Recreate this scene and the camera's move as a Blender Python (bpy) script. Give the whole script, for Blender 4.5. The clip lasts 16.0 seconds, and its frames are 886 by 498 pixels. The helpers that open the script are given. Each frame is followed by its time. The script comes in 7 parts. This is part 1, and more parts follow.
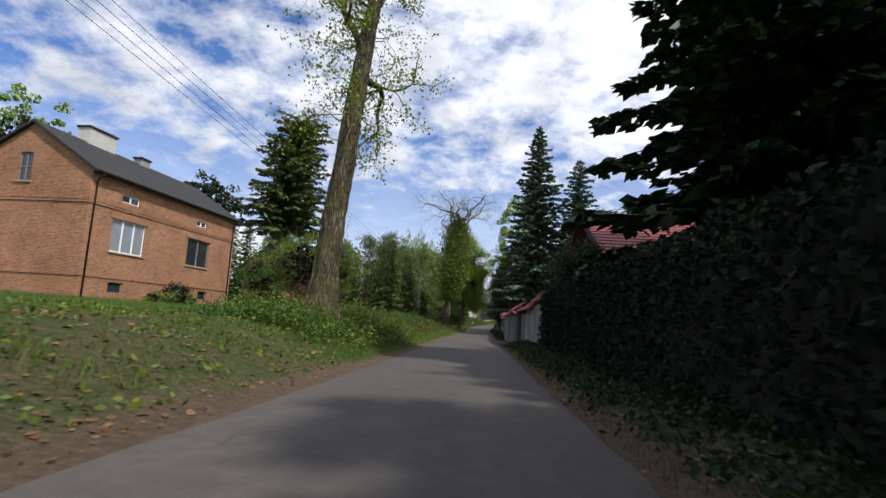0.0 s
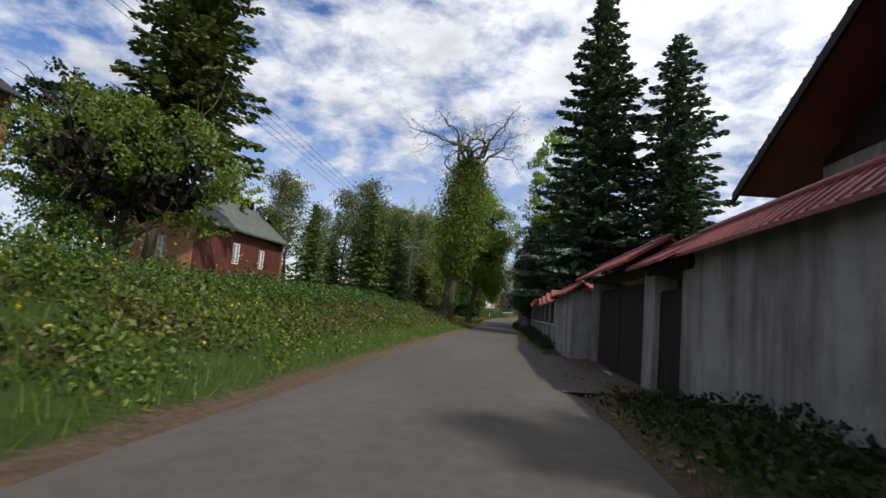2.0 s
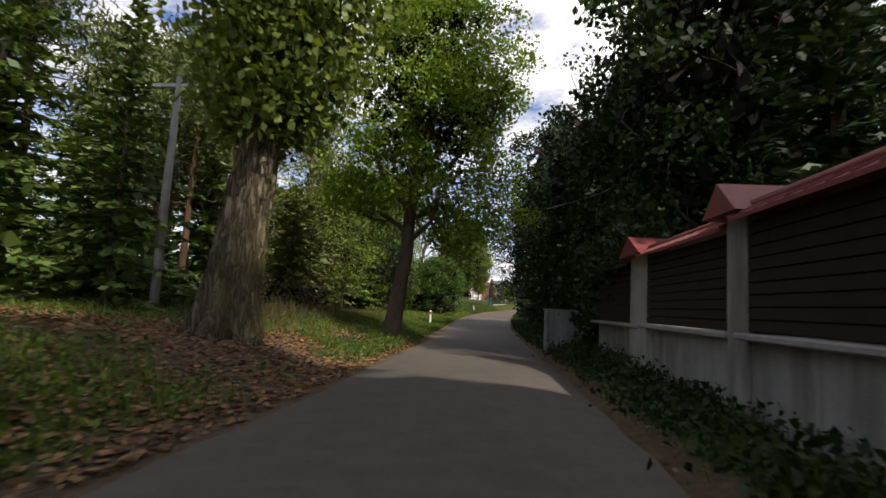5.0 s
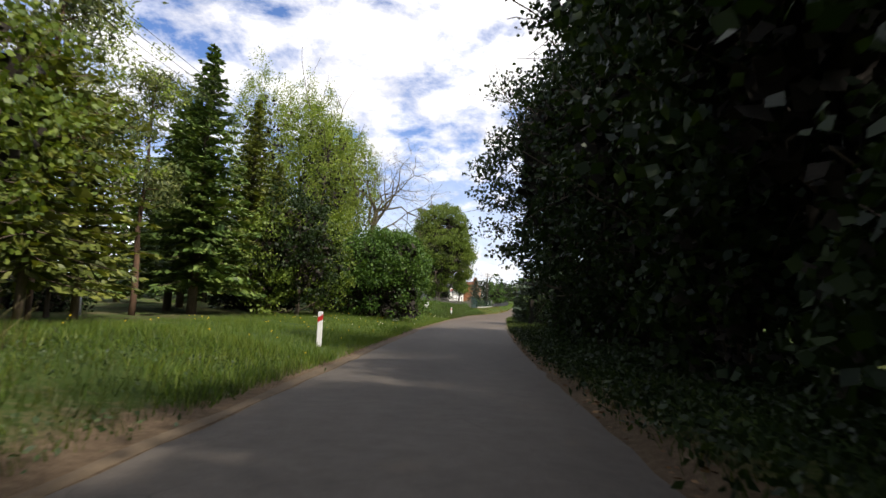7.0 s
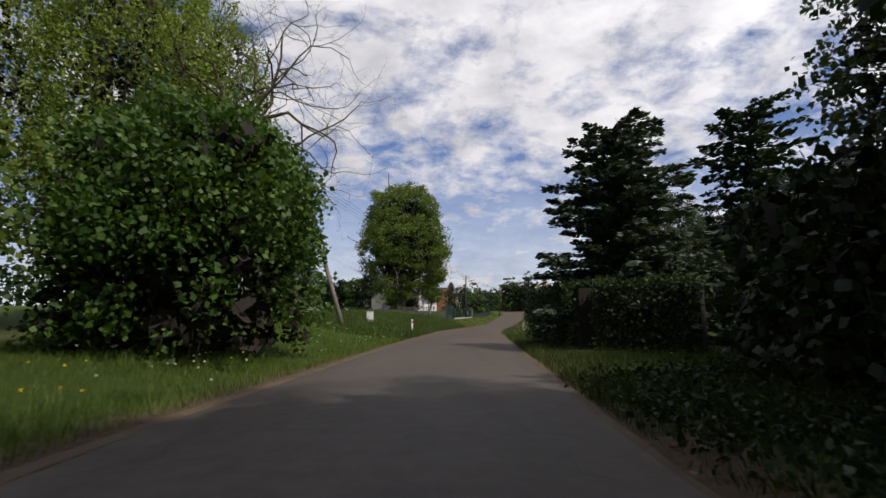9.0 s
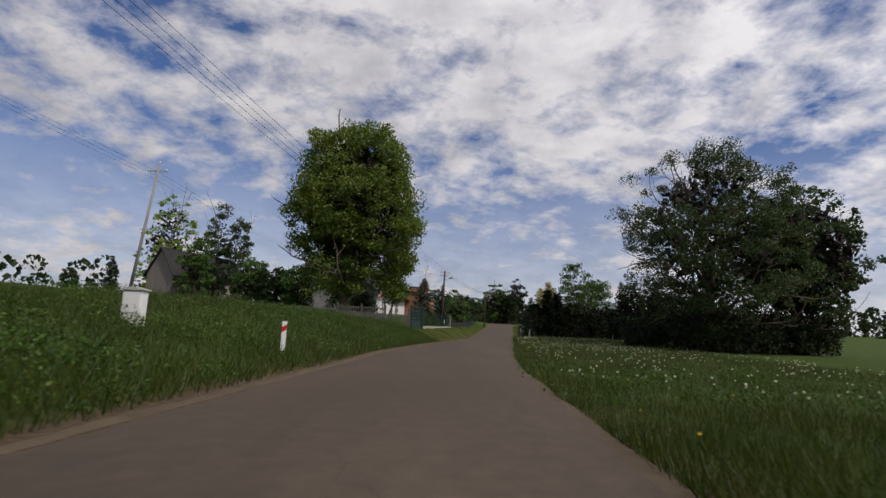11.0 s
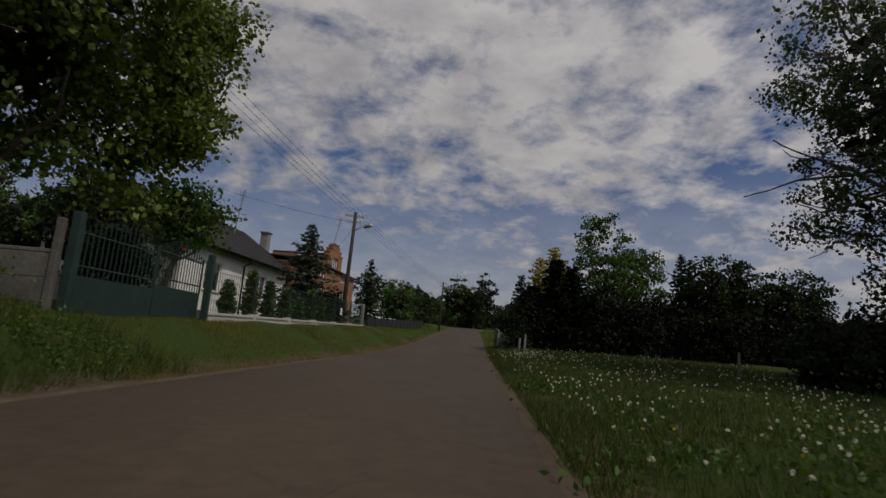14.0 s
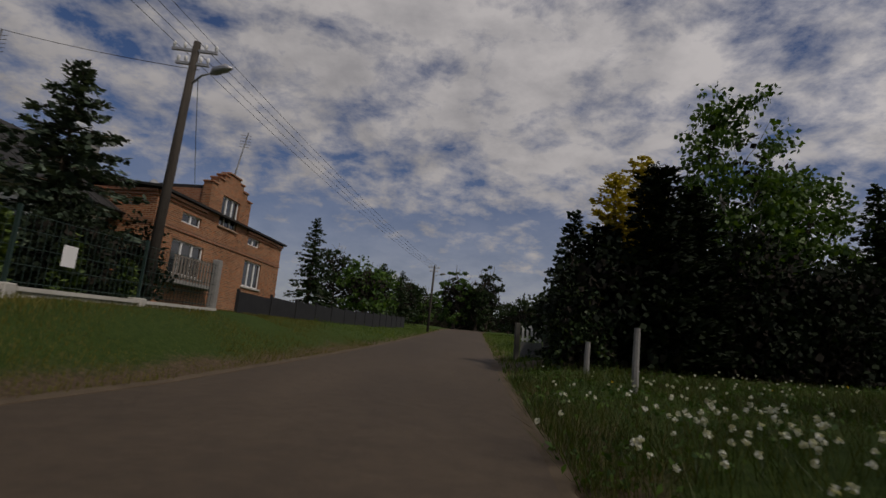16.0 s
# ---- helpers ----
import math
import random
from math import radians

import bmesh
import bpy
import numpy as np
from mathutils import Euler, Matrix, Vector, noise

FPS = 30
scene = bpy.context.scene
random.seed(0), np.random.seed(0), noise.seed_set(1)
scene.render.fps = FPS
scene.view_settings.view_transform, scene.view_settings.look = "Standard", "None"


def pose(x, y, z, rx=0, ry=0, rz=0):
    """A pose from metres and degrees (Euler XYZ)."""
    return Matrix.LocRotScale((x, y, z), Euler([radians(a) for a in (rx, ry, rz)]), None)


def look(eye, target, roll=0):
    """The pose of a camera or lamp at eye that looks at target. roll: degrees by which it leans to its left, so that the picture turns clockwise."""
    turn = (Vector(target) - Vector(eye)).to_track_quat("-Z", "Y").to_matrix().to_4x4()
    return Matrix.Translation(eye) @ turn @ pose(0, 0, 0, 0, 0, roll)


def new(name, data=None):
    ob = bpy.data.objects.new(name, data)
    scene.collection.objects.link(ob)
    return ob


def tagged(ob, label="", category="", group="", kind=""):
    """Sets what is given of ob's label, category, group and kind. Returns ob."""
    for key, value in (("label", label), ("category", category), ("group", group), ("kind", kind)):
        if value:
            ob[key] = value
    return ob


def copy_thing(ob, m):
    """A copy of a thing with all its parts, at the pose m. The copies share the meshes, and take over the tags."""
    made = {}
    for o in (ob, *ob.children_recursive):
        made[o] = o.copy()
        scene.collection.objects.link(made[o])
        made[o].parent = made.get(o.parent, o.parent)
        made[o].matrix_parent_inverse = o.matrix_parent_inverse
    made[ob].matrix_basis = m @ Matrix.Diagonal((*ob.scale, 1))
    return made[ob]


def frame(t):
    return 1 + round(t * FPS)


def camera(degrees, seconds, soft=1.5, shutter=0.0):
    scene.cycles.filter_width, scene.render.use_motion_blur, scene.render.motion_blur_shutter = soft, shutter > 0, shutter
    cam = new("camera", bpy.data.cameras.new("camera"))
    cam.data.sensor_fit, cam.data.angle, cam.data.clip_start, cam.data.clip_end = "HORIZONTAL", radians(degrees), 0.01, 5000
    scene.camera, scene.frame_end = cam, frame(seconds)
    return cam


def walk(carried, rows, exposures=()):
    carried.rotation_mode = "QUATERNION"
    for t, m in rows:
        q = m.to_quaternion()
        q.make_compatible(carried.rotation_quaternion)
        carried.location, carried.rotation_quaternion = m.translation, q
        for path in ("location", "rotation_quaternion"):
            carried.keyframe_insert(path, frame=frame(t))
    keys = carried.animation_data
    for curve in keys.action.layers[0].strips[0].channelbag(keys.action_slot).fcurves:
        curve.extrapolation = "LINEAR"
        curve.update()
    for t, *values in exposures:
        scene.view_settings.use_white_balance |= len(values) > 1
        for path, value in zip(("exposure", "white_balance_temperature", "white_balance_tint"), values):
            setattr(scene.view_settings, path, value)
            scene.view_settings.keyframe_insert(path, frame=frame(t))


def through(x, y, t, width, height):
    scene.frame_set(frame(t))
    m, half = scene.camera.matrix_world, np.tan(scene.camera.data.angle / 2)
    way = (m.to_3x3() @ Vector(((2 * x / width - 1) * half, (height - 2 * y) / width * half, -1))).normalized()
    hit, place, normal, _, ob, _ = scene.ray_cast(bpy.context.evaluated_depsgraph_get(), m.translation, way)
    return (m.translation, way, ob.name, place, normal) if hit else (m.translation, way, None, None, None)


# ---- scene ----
EXPOSURES = [(0.0, -0.2, 6200, 12), (0.6, -0.25, 6250, 12), (1.1, -0.45, 6250, 12), (1.7, -0.4, 6250, 12), (2.5, -0.15, 6600, 11), (3.2, -0.05, 6650, 11), (5.4, 0.2, 7050, 14), (6.2, 0.5, 7050, 13), (7.2, 0.2, 6800, 13), (8.0, -0.2, 6900, 14), (9.0, -0.6, 6600, 15), (9.7, -0.65, 6600, 16), (11.8, -1.2, 6600, 15), (13.0, -1.6, 6700, 14), (16.0, -1.8, 6900, 16)]
cam = camera(80.0, 16.0, 1.5, 0.1)
PATH = [
    (0, pose(-0.034, 0.000, 1.101, 97.54, -3.48, 3.62)),
    (0.5, pose(-0.046, 6.128, 1.027, 97.26, -5.15, 4.79)),
    (1, pose(-0.049, 12.204, 0.965, 96.99, -5.31, 5.56)),
    (1.5, pose(0.120, 18.215, 0.940, 96.78, -3.36, 3.76)),
    (2, pose(0.041, 24.254, 0.835, 96.53, -4.81, 5.59)),
    (2.5, pose(-0.050, 29.590, 0.768, 96.01, -3.27, 3.01)),
    (3, pose(-0.044, 35.665, 0.711, 95.79, -4.23, 4.08)),
    (3.2, pose(0.098, 37.478, 0.708, 95.57, -4.82, 3.97)),
    (5.3, look((0.559, 63.984, 0.745), (0.395, 65.965, 0.966), 2.2)),
    (5.5, look((0.532, 66.156, 0.721), (0.373, 68.136, 0.952), 1.7)),
    (6, look((0.476, 71.65, 0.617), (0.336, 73.632, 0.849), 1.4)),
    (6.5, look((0.619, 77.028, 0.568), (0.515, 79.013, 0.792), 1.8)),
    (7, look((0.869, 83.19, 0.458), (0.766, 85.174, 0.691), 2)),
    (7.5, look((0.925, 89.593, 0.383), (0.8, 91.575, 0.625), 2.4)),
    (8, look((1.101, 95.861, 0.411), (0.978, 97.841, 0.663), 1.9)),
    (8.5, look((1.057, 101.573, 0.396), (0.95, 103.546, 0.702), 0.1)),
    (9, look((1.33, 106.925, 0.439), (1.321, 108.904, 0.724), -0.5)),
    (9.5, look((1.751, 112.523, 0.507), (1.785, 114.502, 0.793), 1.9)),
    (9.7, look((1.88, 114.83, 0.52), (1.93, 116.806, 0.82), 2.6)),
    (11.8, look((3.486, 141.234, 0.811), (3.545, 143.207, 1.133), 2.7)),
    (12, look((3.758, 143.515, 0.826), (3.908, 145.484, 1.139), 1.8)),
    (12.5, look((4.512, 149.013, 0.901), (4.599, 150.984, 1.227), 3.7)),
    (13, look((5.576, 154.921, 0.938), (5.685, 156.89, 1.275), 2.9)),
    (13.5, look((6.568, 160.991, 1.05), (6.728, 162.954, 1.397), 4.8)),
    (14, look((7.766, 166.56, 1.072), (7.946, 168.521, 1.419), 4.4)),
    (14.5, look((8.539, 171.535, 1.062), (8.67, 173.501, 1.402), 5.9)),
    (15, look((9.457, 176.88, 1.184), (9.554, 178.849, 1.524), 5.7)),
    (15.5, look((10.278, 181.771, 1.259), (10.379, 183.738, 1.603), 5.8)),
    (16, look((11.143, 186.865, 1.3), (11.312, 188.825, 1.66), 4.9)),
]
walk(cam, PATH, exposures=EXPOSURES)

# ---- world, sun ----
SUN_AZ, SUN_EL = radians(-42), radians(52)   # azimuth from +x towards +y
world = bpy.data.worlds.new("sky")
scene.world = world
world.use_nodes = True
wt = world.node_tree
wt.nodes.clear()


def wnode(kind, **props):
    n = wt.nodes.new(kind)
    for k, v in props.items():
        n.inputs[k].default_value = v
    return n


sky = wnode("ShaderNodeTexSky")
sky.sky_type, sky.sun_disc = "NISHITA", False
sky.sun_elevation, sky.sun_rotation = SUN_EL, math.pi / 2 - SUN_AZ
sky.air_density, sky.dust_density, sky.ozone_density = 1.0, 0.3, 3.0
coord = wnode("ShaderNodeTexCoord")
sep = wnode("ShaderNodeSeparateXYZ")
wt.links.new(coord.outputs["Generated"], sep.inputs[0])
zup = wnode("ShaderNodeMath")
zup.operation = "MAXIMUM"
zup.inputs[1].default_value = 0.0
wt.links.new(sep.outputs["Z"], zup.inputs[0])
zoff = wnode("ShaderNodeMath")
zoff.inputs[1].default_value = 0.34
wt.links.new(zup.outputs[0], zoff.inputs[0])
flat = wnode("ShaderNodeVectorMath")
flat.operation = "DIVIDE"
comb = wnode("ShaderNodeCombineXYZ")
wt.links.new(zoff.outputs[0], comb.inputs[0])
wt.links.new(zoff.outputs[0], comb.inputs[1])
comb.inputs[2].default_value = 1.0
wt.links.new(coord.outputs["Generated"], flat.inputs[0])
wt.links.new(comb.outputs[0], flat.inputs[1])
big = wnode("ShaderNodeTexNoise", Scale=7.0, Detail=12.0, Roughness=0.62, Distortion=0.15)
wt.links.new(flat.outputs[0], big.inputs["Vector"])
wide = wnode("ShaderNodeTexNoise", Scale=1.1, Detail=3.0, Roughness=0.5)
wt.links.new(flat.outputs[0], wide.inputs["Vector"])
cover = wnode("ShaderNodeMixRGB")
cover.inputs[0].default_value = 0.42
wt.links.new(big.outputs["Fac"], cover.inputs[1])
wt.links.new(wide.outputs["Fac"], cover.inputs[2])
ramp = wnode("ShaderNodeValToRGB")
ramp.color_ramp.elements[0].position, ramp.color_ramp.elements[1].position = 0.425, 0.575
wt.links.new(cover.outputs[0], ramp.inputs[0])
shade = wnode("ShaderNodeTexNoise", Scale=6.0, Detail=8.0, Roughness=0.6)
wt.links.new(flat.outputs[0], shade.inputs["Vector"])
cloud = wnode("ShaderNodeValToRGB")
cloud.color_ramp.elements[0].position, cloud.color_ramp.elements[1].position = 0.33, 0.6
cloud.color_ramp.elements[0].color, cloud.color_ramp.elements[1].color = (6.6, 6.8, 7.2, 1), (9.6, 9.7, 9.9, 1)
wt.links.new(shade.outputs["Fac"], cloud.inputs[0])
# clouds are brighter towards the sun, and run together near the horizon
toward = wnode("ShaderNodeVectorMath")
toward.operation = "DOT_PRODUCT"
toward.inputs[1].default_value = (math.cos(SUN_AZ) * math.cos(SUN_EL), math.sin(SUN_AZ) * math.cos(SUN_EL), math.sin(SUN_EL))
wt.links.new(coord.outputs["Generated"], toward.inputs[0])
gain = wnode("ShaderNodeMapRange")
gain.inputs["From Min"].default_value, gain.inputs["From Max"].default_value = -0.3, 0.9
gain.inputs["To Min"].default_value, gain.inputs["To Max"].default_value = 0.86, 1.6
wt.links.new(toward.outputs["Value"], gain.inputs["Value"])
bright = wnode("ShaderNodeVectorMath")
bright.operation = "SCALE"
wt.links.new(cloud.outputs[0], bright.inputs[0])
wt.links.new(gain.outputs[0], bright.inputs["Scale"])
low = wnode("ShaderNodeMapRange")
low.inputs["From Min"].default_value, low.inputs["From Max"].default_value = 0.0, 0.34
low.inputs["To Min"].default_value, low.inputs["To Max"].default_value = 0.85, 0.0
wt.links.new(zup.outputs[0], low.inputs["Value"])
both = wnode("ShaderNodeMath")
both.operation = "MAXIMUM"
wt.links.new(ramp.outputs[0], both.inputs[0])
wt.links.new(low.outputs[0], both.inputs[1])
mix = wnode("ShaderNodeMixRGB")
wt.links.new(both.outputs[0], mix.inputs[0])
blue = wnode("ShaderNodeVectorMath")
blue.operation = "MULTIPLY"
blue.inputs[1].default_value = (0.78, 0.94, 1.22)
wt.links.new(sky.outputs[0], blue.inputs[0])
wt.links.new(blue.outputs[0], mix.inputs[1])
wt.links.new(bright.outputs[0], mix.inputs[2])
back = wnode("ShaderNodeBackground", Strength=0.13)
wt.links.new(mix.outputs[0], back.inputs[0])
wout = wnode("ShaderNodeOutputWorld")
wt.links.new(back.outputs[0], wout.inputs[0])

sun = new("sun", bpy.data.lights.new("sun", "SUN"))
sun.data.energy, sun.data.angle, sun.data.color = 5.0, radians(1.5), (1.0, 0.95, 0.87)
sd = Vector((math.cos(SUN_AZ) * math.cos(SUN_EL), math.sin(SUN_AZ) * math.cos(SUN_EL), math.sin(SUN_EL)))
sun.matrix_world = look(sd * 300, (0, 0, 0))

# ---- materials ----
def material(name, build):
    m = bpy.data.materials.new(name)
    m.use_nodes = True
    nt = m.node_tree
    nt.nodes.clear()
    out = nt.nodes.new("ShaderNodeOutputMaterial")
    nt.links.new(build(nt).outputs[0], out.inputs[0])
    return m


def node(nt, kind, links=None, **values):
    n = nt.nodes.new(kind)
    for k, v in values.items():
        n.inputs[k.replace("_", " ")].default_value = v
    for k, o in (links or {}).items():
        nt.links.new(o, n.inputs[k])
    return n


def ramp_of(nt, fac, stops):
    r = nt.nodes.new("ShaderNodeValToRGB")
    e = r.color_ramp.elements
    while len(e) < len(stops):
        e.new(0.5)
    for el, (pos, col) in zip(e, stops):
        el.position, el.color = pos, (*col, 1)
    nt.links.new(fac, r.inputs[0])
    return r.outputs[0]


def place(nt, local=False):
    return nt.nodes.new("ShaderNodeTexCoord").outputs["Object"] if local else nt.nodes.new("ShaderNodeNewGeometry").outputs["Position"]


def noise_of(nt, scale, detail=6.0, rough=0.6, vec=None, stretch=None, dist=0.0):
    vec = vec or place(nt)
    if stretch:
        mp = nt.nodes.new("ShaderNodeMapping")
        mp.inputs["Scale"].default_value = stretch
        nt.links.new(vec, mp.inputs["Vector"])
        vec = mp.outputs[0]
    return node(nt, "ShaderNodeTexNoise", {"Vector": vec}, Scale=scale, Detail=detail, Roughness=rough, Distortion=dist).outputs["Fac"]


def bump_of(nt, height, strength=0.4, distance=0.02):
    return node(nt, "ShaderNodeBump", {"Height": height}, Strength=strength, Distance=distance).outputs[0]


def blend(nt, fac, a, b, mode="MIX"):
    n = nt.nodes.new("ShaderNodeMixRGB")
    n.blend_type = mode
    for k, v in zip((0, 1, 2), (fac, a, b)):
        if hasattr(v, "links"):
            nt.links.new(v, n.inputs[k])
        else:
            n.inputs[k].default_value = v if k == 0 else (*v, 1)
    return n.outputs[0]


def principled(nt, color, rough=0.8, normal=None, metallic=0.0, spec=0.3):
    n = nt.nodes.new("ShaderNodeBsdfPrincipled")
    for k, v in (("Base Color", color), ("Roughness", rough), ("Metallic", metallic), ("Specular IOR Level", spec)):
        if hasattr(v, "links"):
            nt.links.new(v, n.inputs[k])
        else:
            n.inputs[k].default_value = (*v, 1) if k == "Base Color" else v
    if normal:
        nt.links.new(normal, n.inputs["Normal"])
    return n


def mottled(name, dark, light, scale=3.0, fine=40.0, rough=0.85, bump=0.4, dist=0.02, stretch=None, metallic=0.0, spec=0.3, local=False):
    """Two scales of noise between two colours, with fine relief."""
    def build(nt):
        v = place(nt, local)
        a = noise_of(nt, scale, 6, 0.6, v, stretch)
        b = noise_of(nt, fine, 4, 0.65, v, stretch)
        both = blend(nt, 0.45, a, b)
        col = ramp_of(nt, both, [(0.33, dark), (0.67, light)])
        return principled(nt, col, rough, bump_of(nt, both, bump, dist), metallic, spec)
    return material(name, build)


def leafy(name, stops, through=0.3, rough=0.5):
    """Leaves: a colour of its own for each leaf, patches of tone, light shining through."""
    def build(nt):
        geo = nt.nodes.new("ShaderNodeNewGeometry")
        n = noise_of(nt, 0.5, 3, 0.5)
        fac = blend(nt, 0.45, geo.outputs["Random Per Island"], n)
        col = ramp_of(nt, fac, stops)
        p = principled(nt, col, rough, None, 0.0, 0.25)
        tr = nt.nodes.new("ShaderNodeBsdfTranslucent")
        warm = blend(nt, 1.0, col, (1.25, 1.2, 0.5), "MULTIPLY")
        nt.links.new(warm, tr.inputs[0])
        mx = nt.nodes.new("ShaderNodeMixShader")
        mx.inputs[0].default_value = through
        nt.links.new(p.outputs[0], mx.inputs[1])
        nt.links.new(tr.outputs[0], mx.inputs[2])
        return mx
    return material(name, build)


def three(a, b, c):
    return [(0.25, a), (0.5, b), (0.75, c)]


LEAF_LIME = leafy("leaf_lime", three((0.0978, 0.1677, 0.0209), (0.1661, 0.2682, 0.0290), (0.2737, 0.3688, 0.0407)))
# Green lowered towards black: shaded foliage is dark by its base colour
LEAF_DEEP_SHADE = leafy("leaf_deep_shade", three((0.0093, 0.0205, 0.0052), (0.0167, 0.0335, 0.0074), (0.0279, 0.0484, 0.0104)))
LEAF_SHRUB = leafy("leaf_shrub", three((0.0279, 0.0652, 0.0124), (0.0528, 0.1087, 0.0186), (0.0932, 0.1629, 0.0279)))
LEAF_CHESTNUT = leafy("leaf_chestnut", three((0.0575, 0.0943, 0.0151), (0.1017, 0.1510, 0.0234), (0.1641, 0.2146, 0.0351)))
LEAF_BIRCH = leafy("leaf_birch", three((0.0977, 0.1515, 0.0230), (0.1631, 0.2271, 0.0315), (0.2446, 0.3028, 0.0472)))
LEAF_IVY = leafy("leaf_ivy", three((0.0650, 0.1040, 0.0195), (0.1105, 0.1560, 0.0260), (0.1820, 0.2210, 0.0390)))
LEAF_WILLOW = leafy("leaf_willow", three((0.0255, 0.0475, 0.0183), (0.0437, 0.0728, 0.0255), (0.0728, 0.1019, 0.0363)))
LEAF_GOLD = leafy("leaf_gold", three((0.2438, 0.1950, 0.0195), (0.3900, 0.3120, 0.0292), (0.4875, 0.4095, 0.0585)))
NEEDLE = leafy("needle_dark", three((0.0119, 0.0270, 0.0101), (0.0210, 0.0422, 0.0151), (0.0422, 0.0716, 0.0210)), 0.12)
NEEDLE_FIR = leafy("needle_fir", three((0.0464, 0.0859, 0.0207), (0.0829, 0.1365, 0.0304), (0.1578, 0.2127, 0.0503)), 0.15)
NEEDLE_GREY = leafy("needle_grey", three((0.0300, 0.0480, 0.0300), (0.0520, 0.0780, 0.0480), (0.1050, 0.1400, 0.0950)), 0.1)
NEEDLE_BLUE = leafy("needle_silver", three((0.0444, 0.0742, 0.0473), (0.0742, 0.1157, 0.0742), (0.1482, 0.2001, 0.1409)), 0.1)
NEEDLE_PINE = leafy("needle_pine", three((0.0531, 0.0773, 0.0272), (0.0975, 0.1281, 0.0408), (0.1773, 0.1969, 0.0596)), 0.15)
NEEDLE_LARCH = leafy("needle_larch", three((0.0625, 0.0827, 0.0176), (0.1062, 0.1323, 0.0247), (0.1749, 0.1874, 0.0353)), 0.25)
# Leaf colour taken down to near black, with the deep shade mixed into it
HEDGE_SHADE_LEAF = leafy("hedge_shade_leaf", three((0.0044, 0.0095, 0.0031), (0.0076, 0.0145, 0.0047), (0.0126, 0.0221, 0.0063)), 0.12, 0.85)
# Near-black brown that imitates the shade deep inside crowns, shrubs and hedges
SHADE_FILL = mottled("shade_fill_brown", (0.012, 0.01, 0.007), (0.032, 0.026, 0.018), 6, 40, 0.95, 0.6, 0.03)
GRASS = leafy("grass_blade", three((0.0486, 0.0911, 0.0137), (0.0829, 0.1416, 0.0171), (0.1560, 0.1923, 0.0342)), 0.3)
GRASS_LUSH = leafy("lush_grass_blade", three((0.0263, 0.0465, 0.0078), (0.0448, 0.0723, 0.0098), (0.0844, 0.0981, 0.0195)), 0.3)
LAWN = leafy("mown_lawn_blade", three((0.075, 0.085, 0.017), (0.13, 0.128, 0.024), (0.19, 0.165, 0.042)), 0.3)
BRUSH = leafy("dry_brush", three((0.05, 0.045, 0.018), (0.085, 0.075, 0.025), (0.13, 0.115, 0.04)), 0.2)
WEED = leafy("weed_leaf", three((0.0469, 0.0847, 0.0122), (0.0940, 0.1413, 0.0174), (0.1723, 0.2034, 0.0262)), 0.25)
LITTER = leafy("dry_leaf", three((0.0803, 0.0399, 0.0172), (0.1517, 0.0800, 0.0344), (0.2410, 0.1381, 0.0631)), 0.05, 0.8)
PETAL_YELLOW = leafy("petal_yellow", three((0.6, 0.42, 0.02), (0.7, 0.5, 0.03), (0.8, 0.6, 0.04)), 0.2)
PETAL_WHITE = leafy("petal_white", three((0.55, 0.55, 0.5), (0.65, 0.65, 0.6), (0.75, 0.75, 0.7)), 0.3)
BARK = mottled("bark_brown", (0.05, 0.038, 0.028), (0.17, 0.13, 0.095), 2.5, 22, 0.95, 0.9, 0.05, (1, 1, 0.22))


def furrow_build(nt):
    """Deep furrows running up the trunk between broad corky ridges, mossy in places."""
    v = place(nt)
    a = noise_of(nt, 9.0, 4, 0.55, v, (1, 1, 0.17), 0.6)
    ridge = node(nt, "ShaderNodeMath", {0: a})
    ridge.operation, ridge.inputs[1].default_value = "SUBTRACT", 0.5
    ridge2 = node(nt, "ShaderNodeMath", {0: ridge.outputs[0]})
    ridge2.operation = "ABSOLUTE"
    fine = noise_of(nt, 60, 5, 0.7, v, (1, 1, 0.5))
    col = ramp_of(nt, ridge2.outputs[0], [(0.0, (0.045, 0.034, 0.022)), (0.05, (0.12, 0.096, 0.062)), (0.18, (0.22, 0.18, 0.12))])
    col = blend(nt, 1.0, col, ramp_of(nt, fine, [(0.3, (0.6, 0.6, 0.6)), (0.7, (1.25, 1.25, 1.25))]), "MULTIPLY")
    moss = ramp_of(nt, noise_of(nt, 1.1, 5, 0.65, v), [(0.42, (0, 0, 0)), (0.66, (0.6, 0.6, 0.6))])
    col = blend(nt, moss, col, (0.15, 0.15, 0.04))
    h = blend(nt, 0.2, ramp_of(nt, ridge2.outputs[0], [(0.0, (0, 0, 0)), (0.14, (1, 1, 1))]), fine)
    return principled(nt, col, 0.95, bump_of(nt, h, 1.0, 0.09), 0.0, 0.15)


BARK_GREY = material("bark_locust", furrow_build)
BARK_PINE = mottled("bark_pine", (0.05, 0.034, 0.024), (0.16, 0.092, 0.055), 2.0, 18, 0.95, 0.8, 0.04, (1, 1, 0.3))
BARK_BIRCH = mottled("bark_birch", (0.09, 0.085, 0.075), (0.62, 0.6, 0.55), 3.0, 9, 0.9, 0.4, 0.02, (1, 1, 2.5))


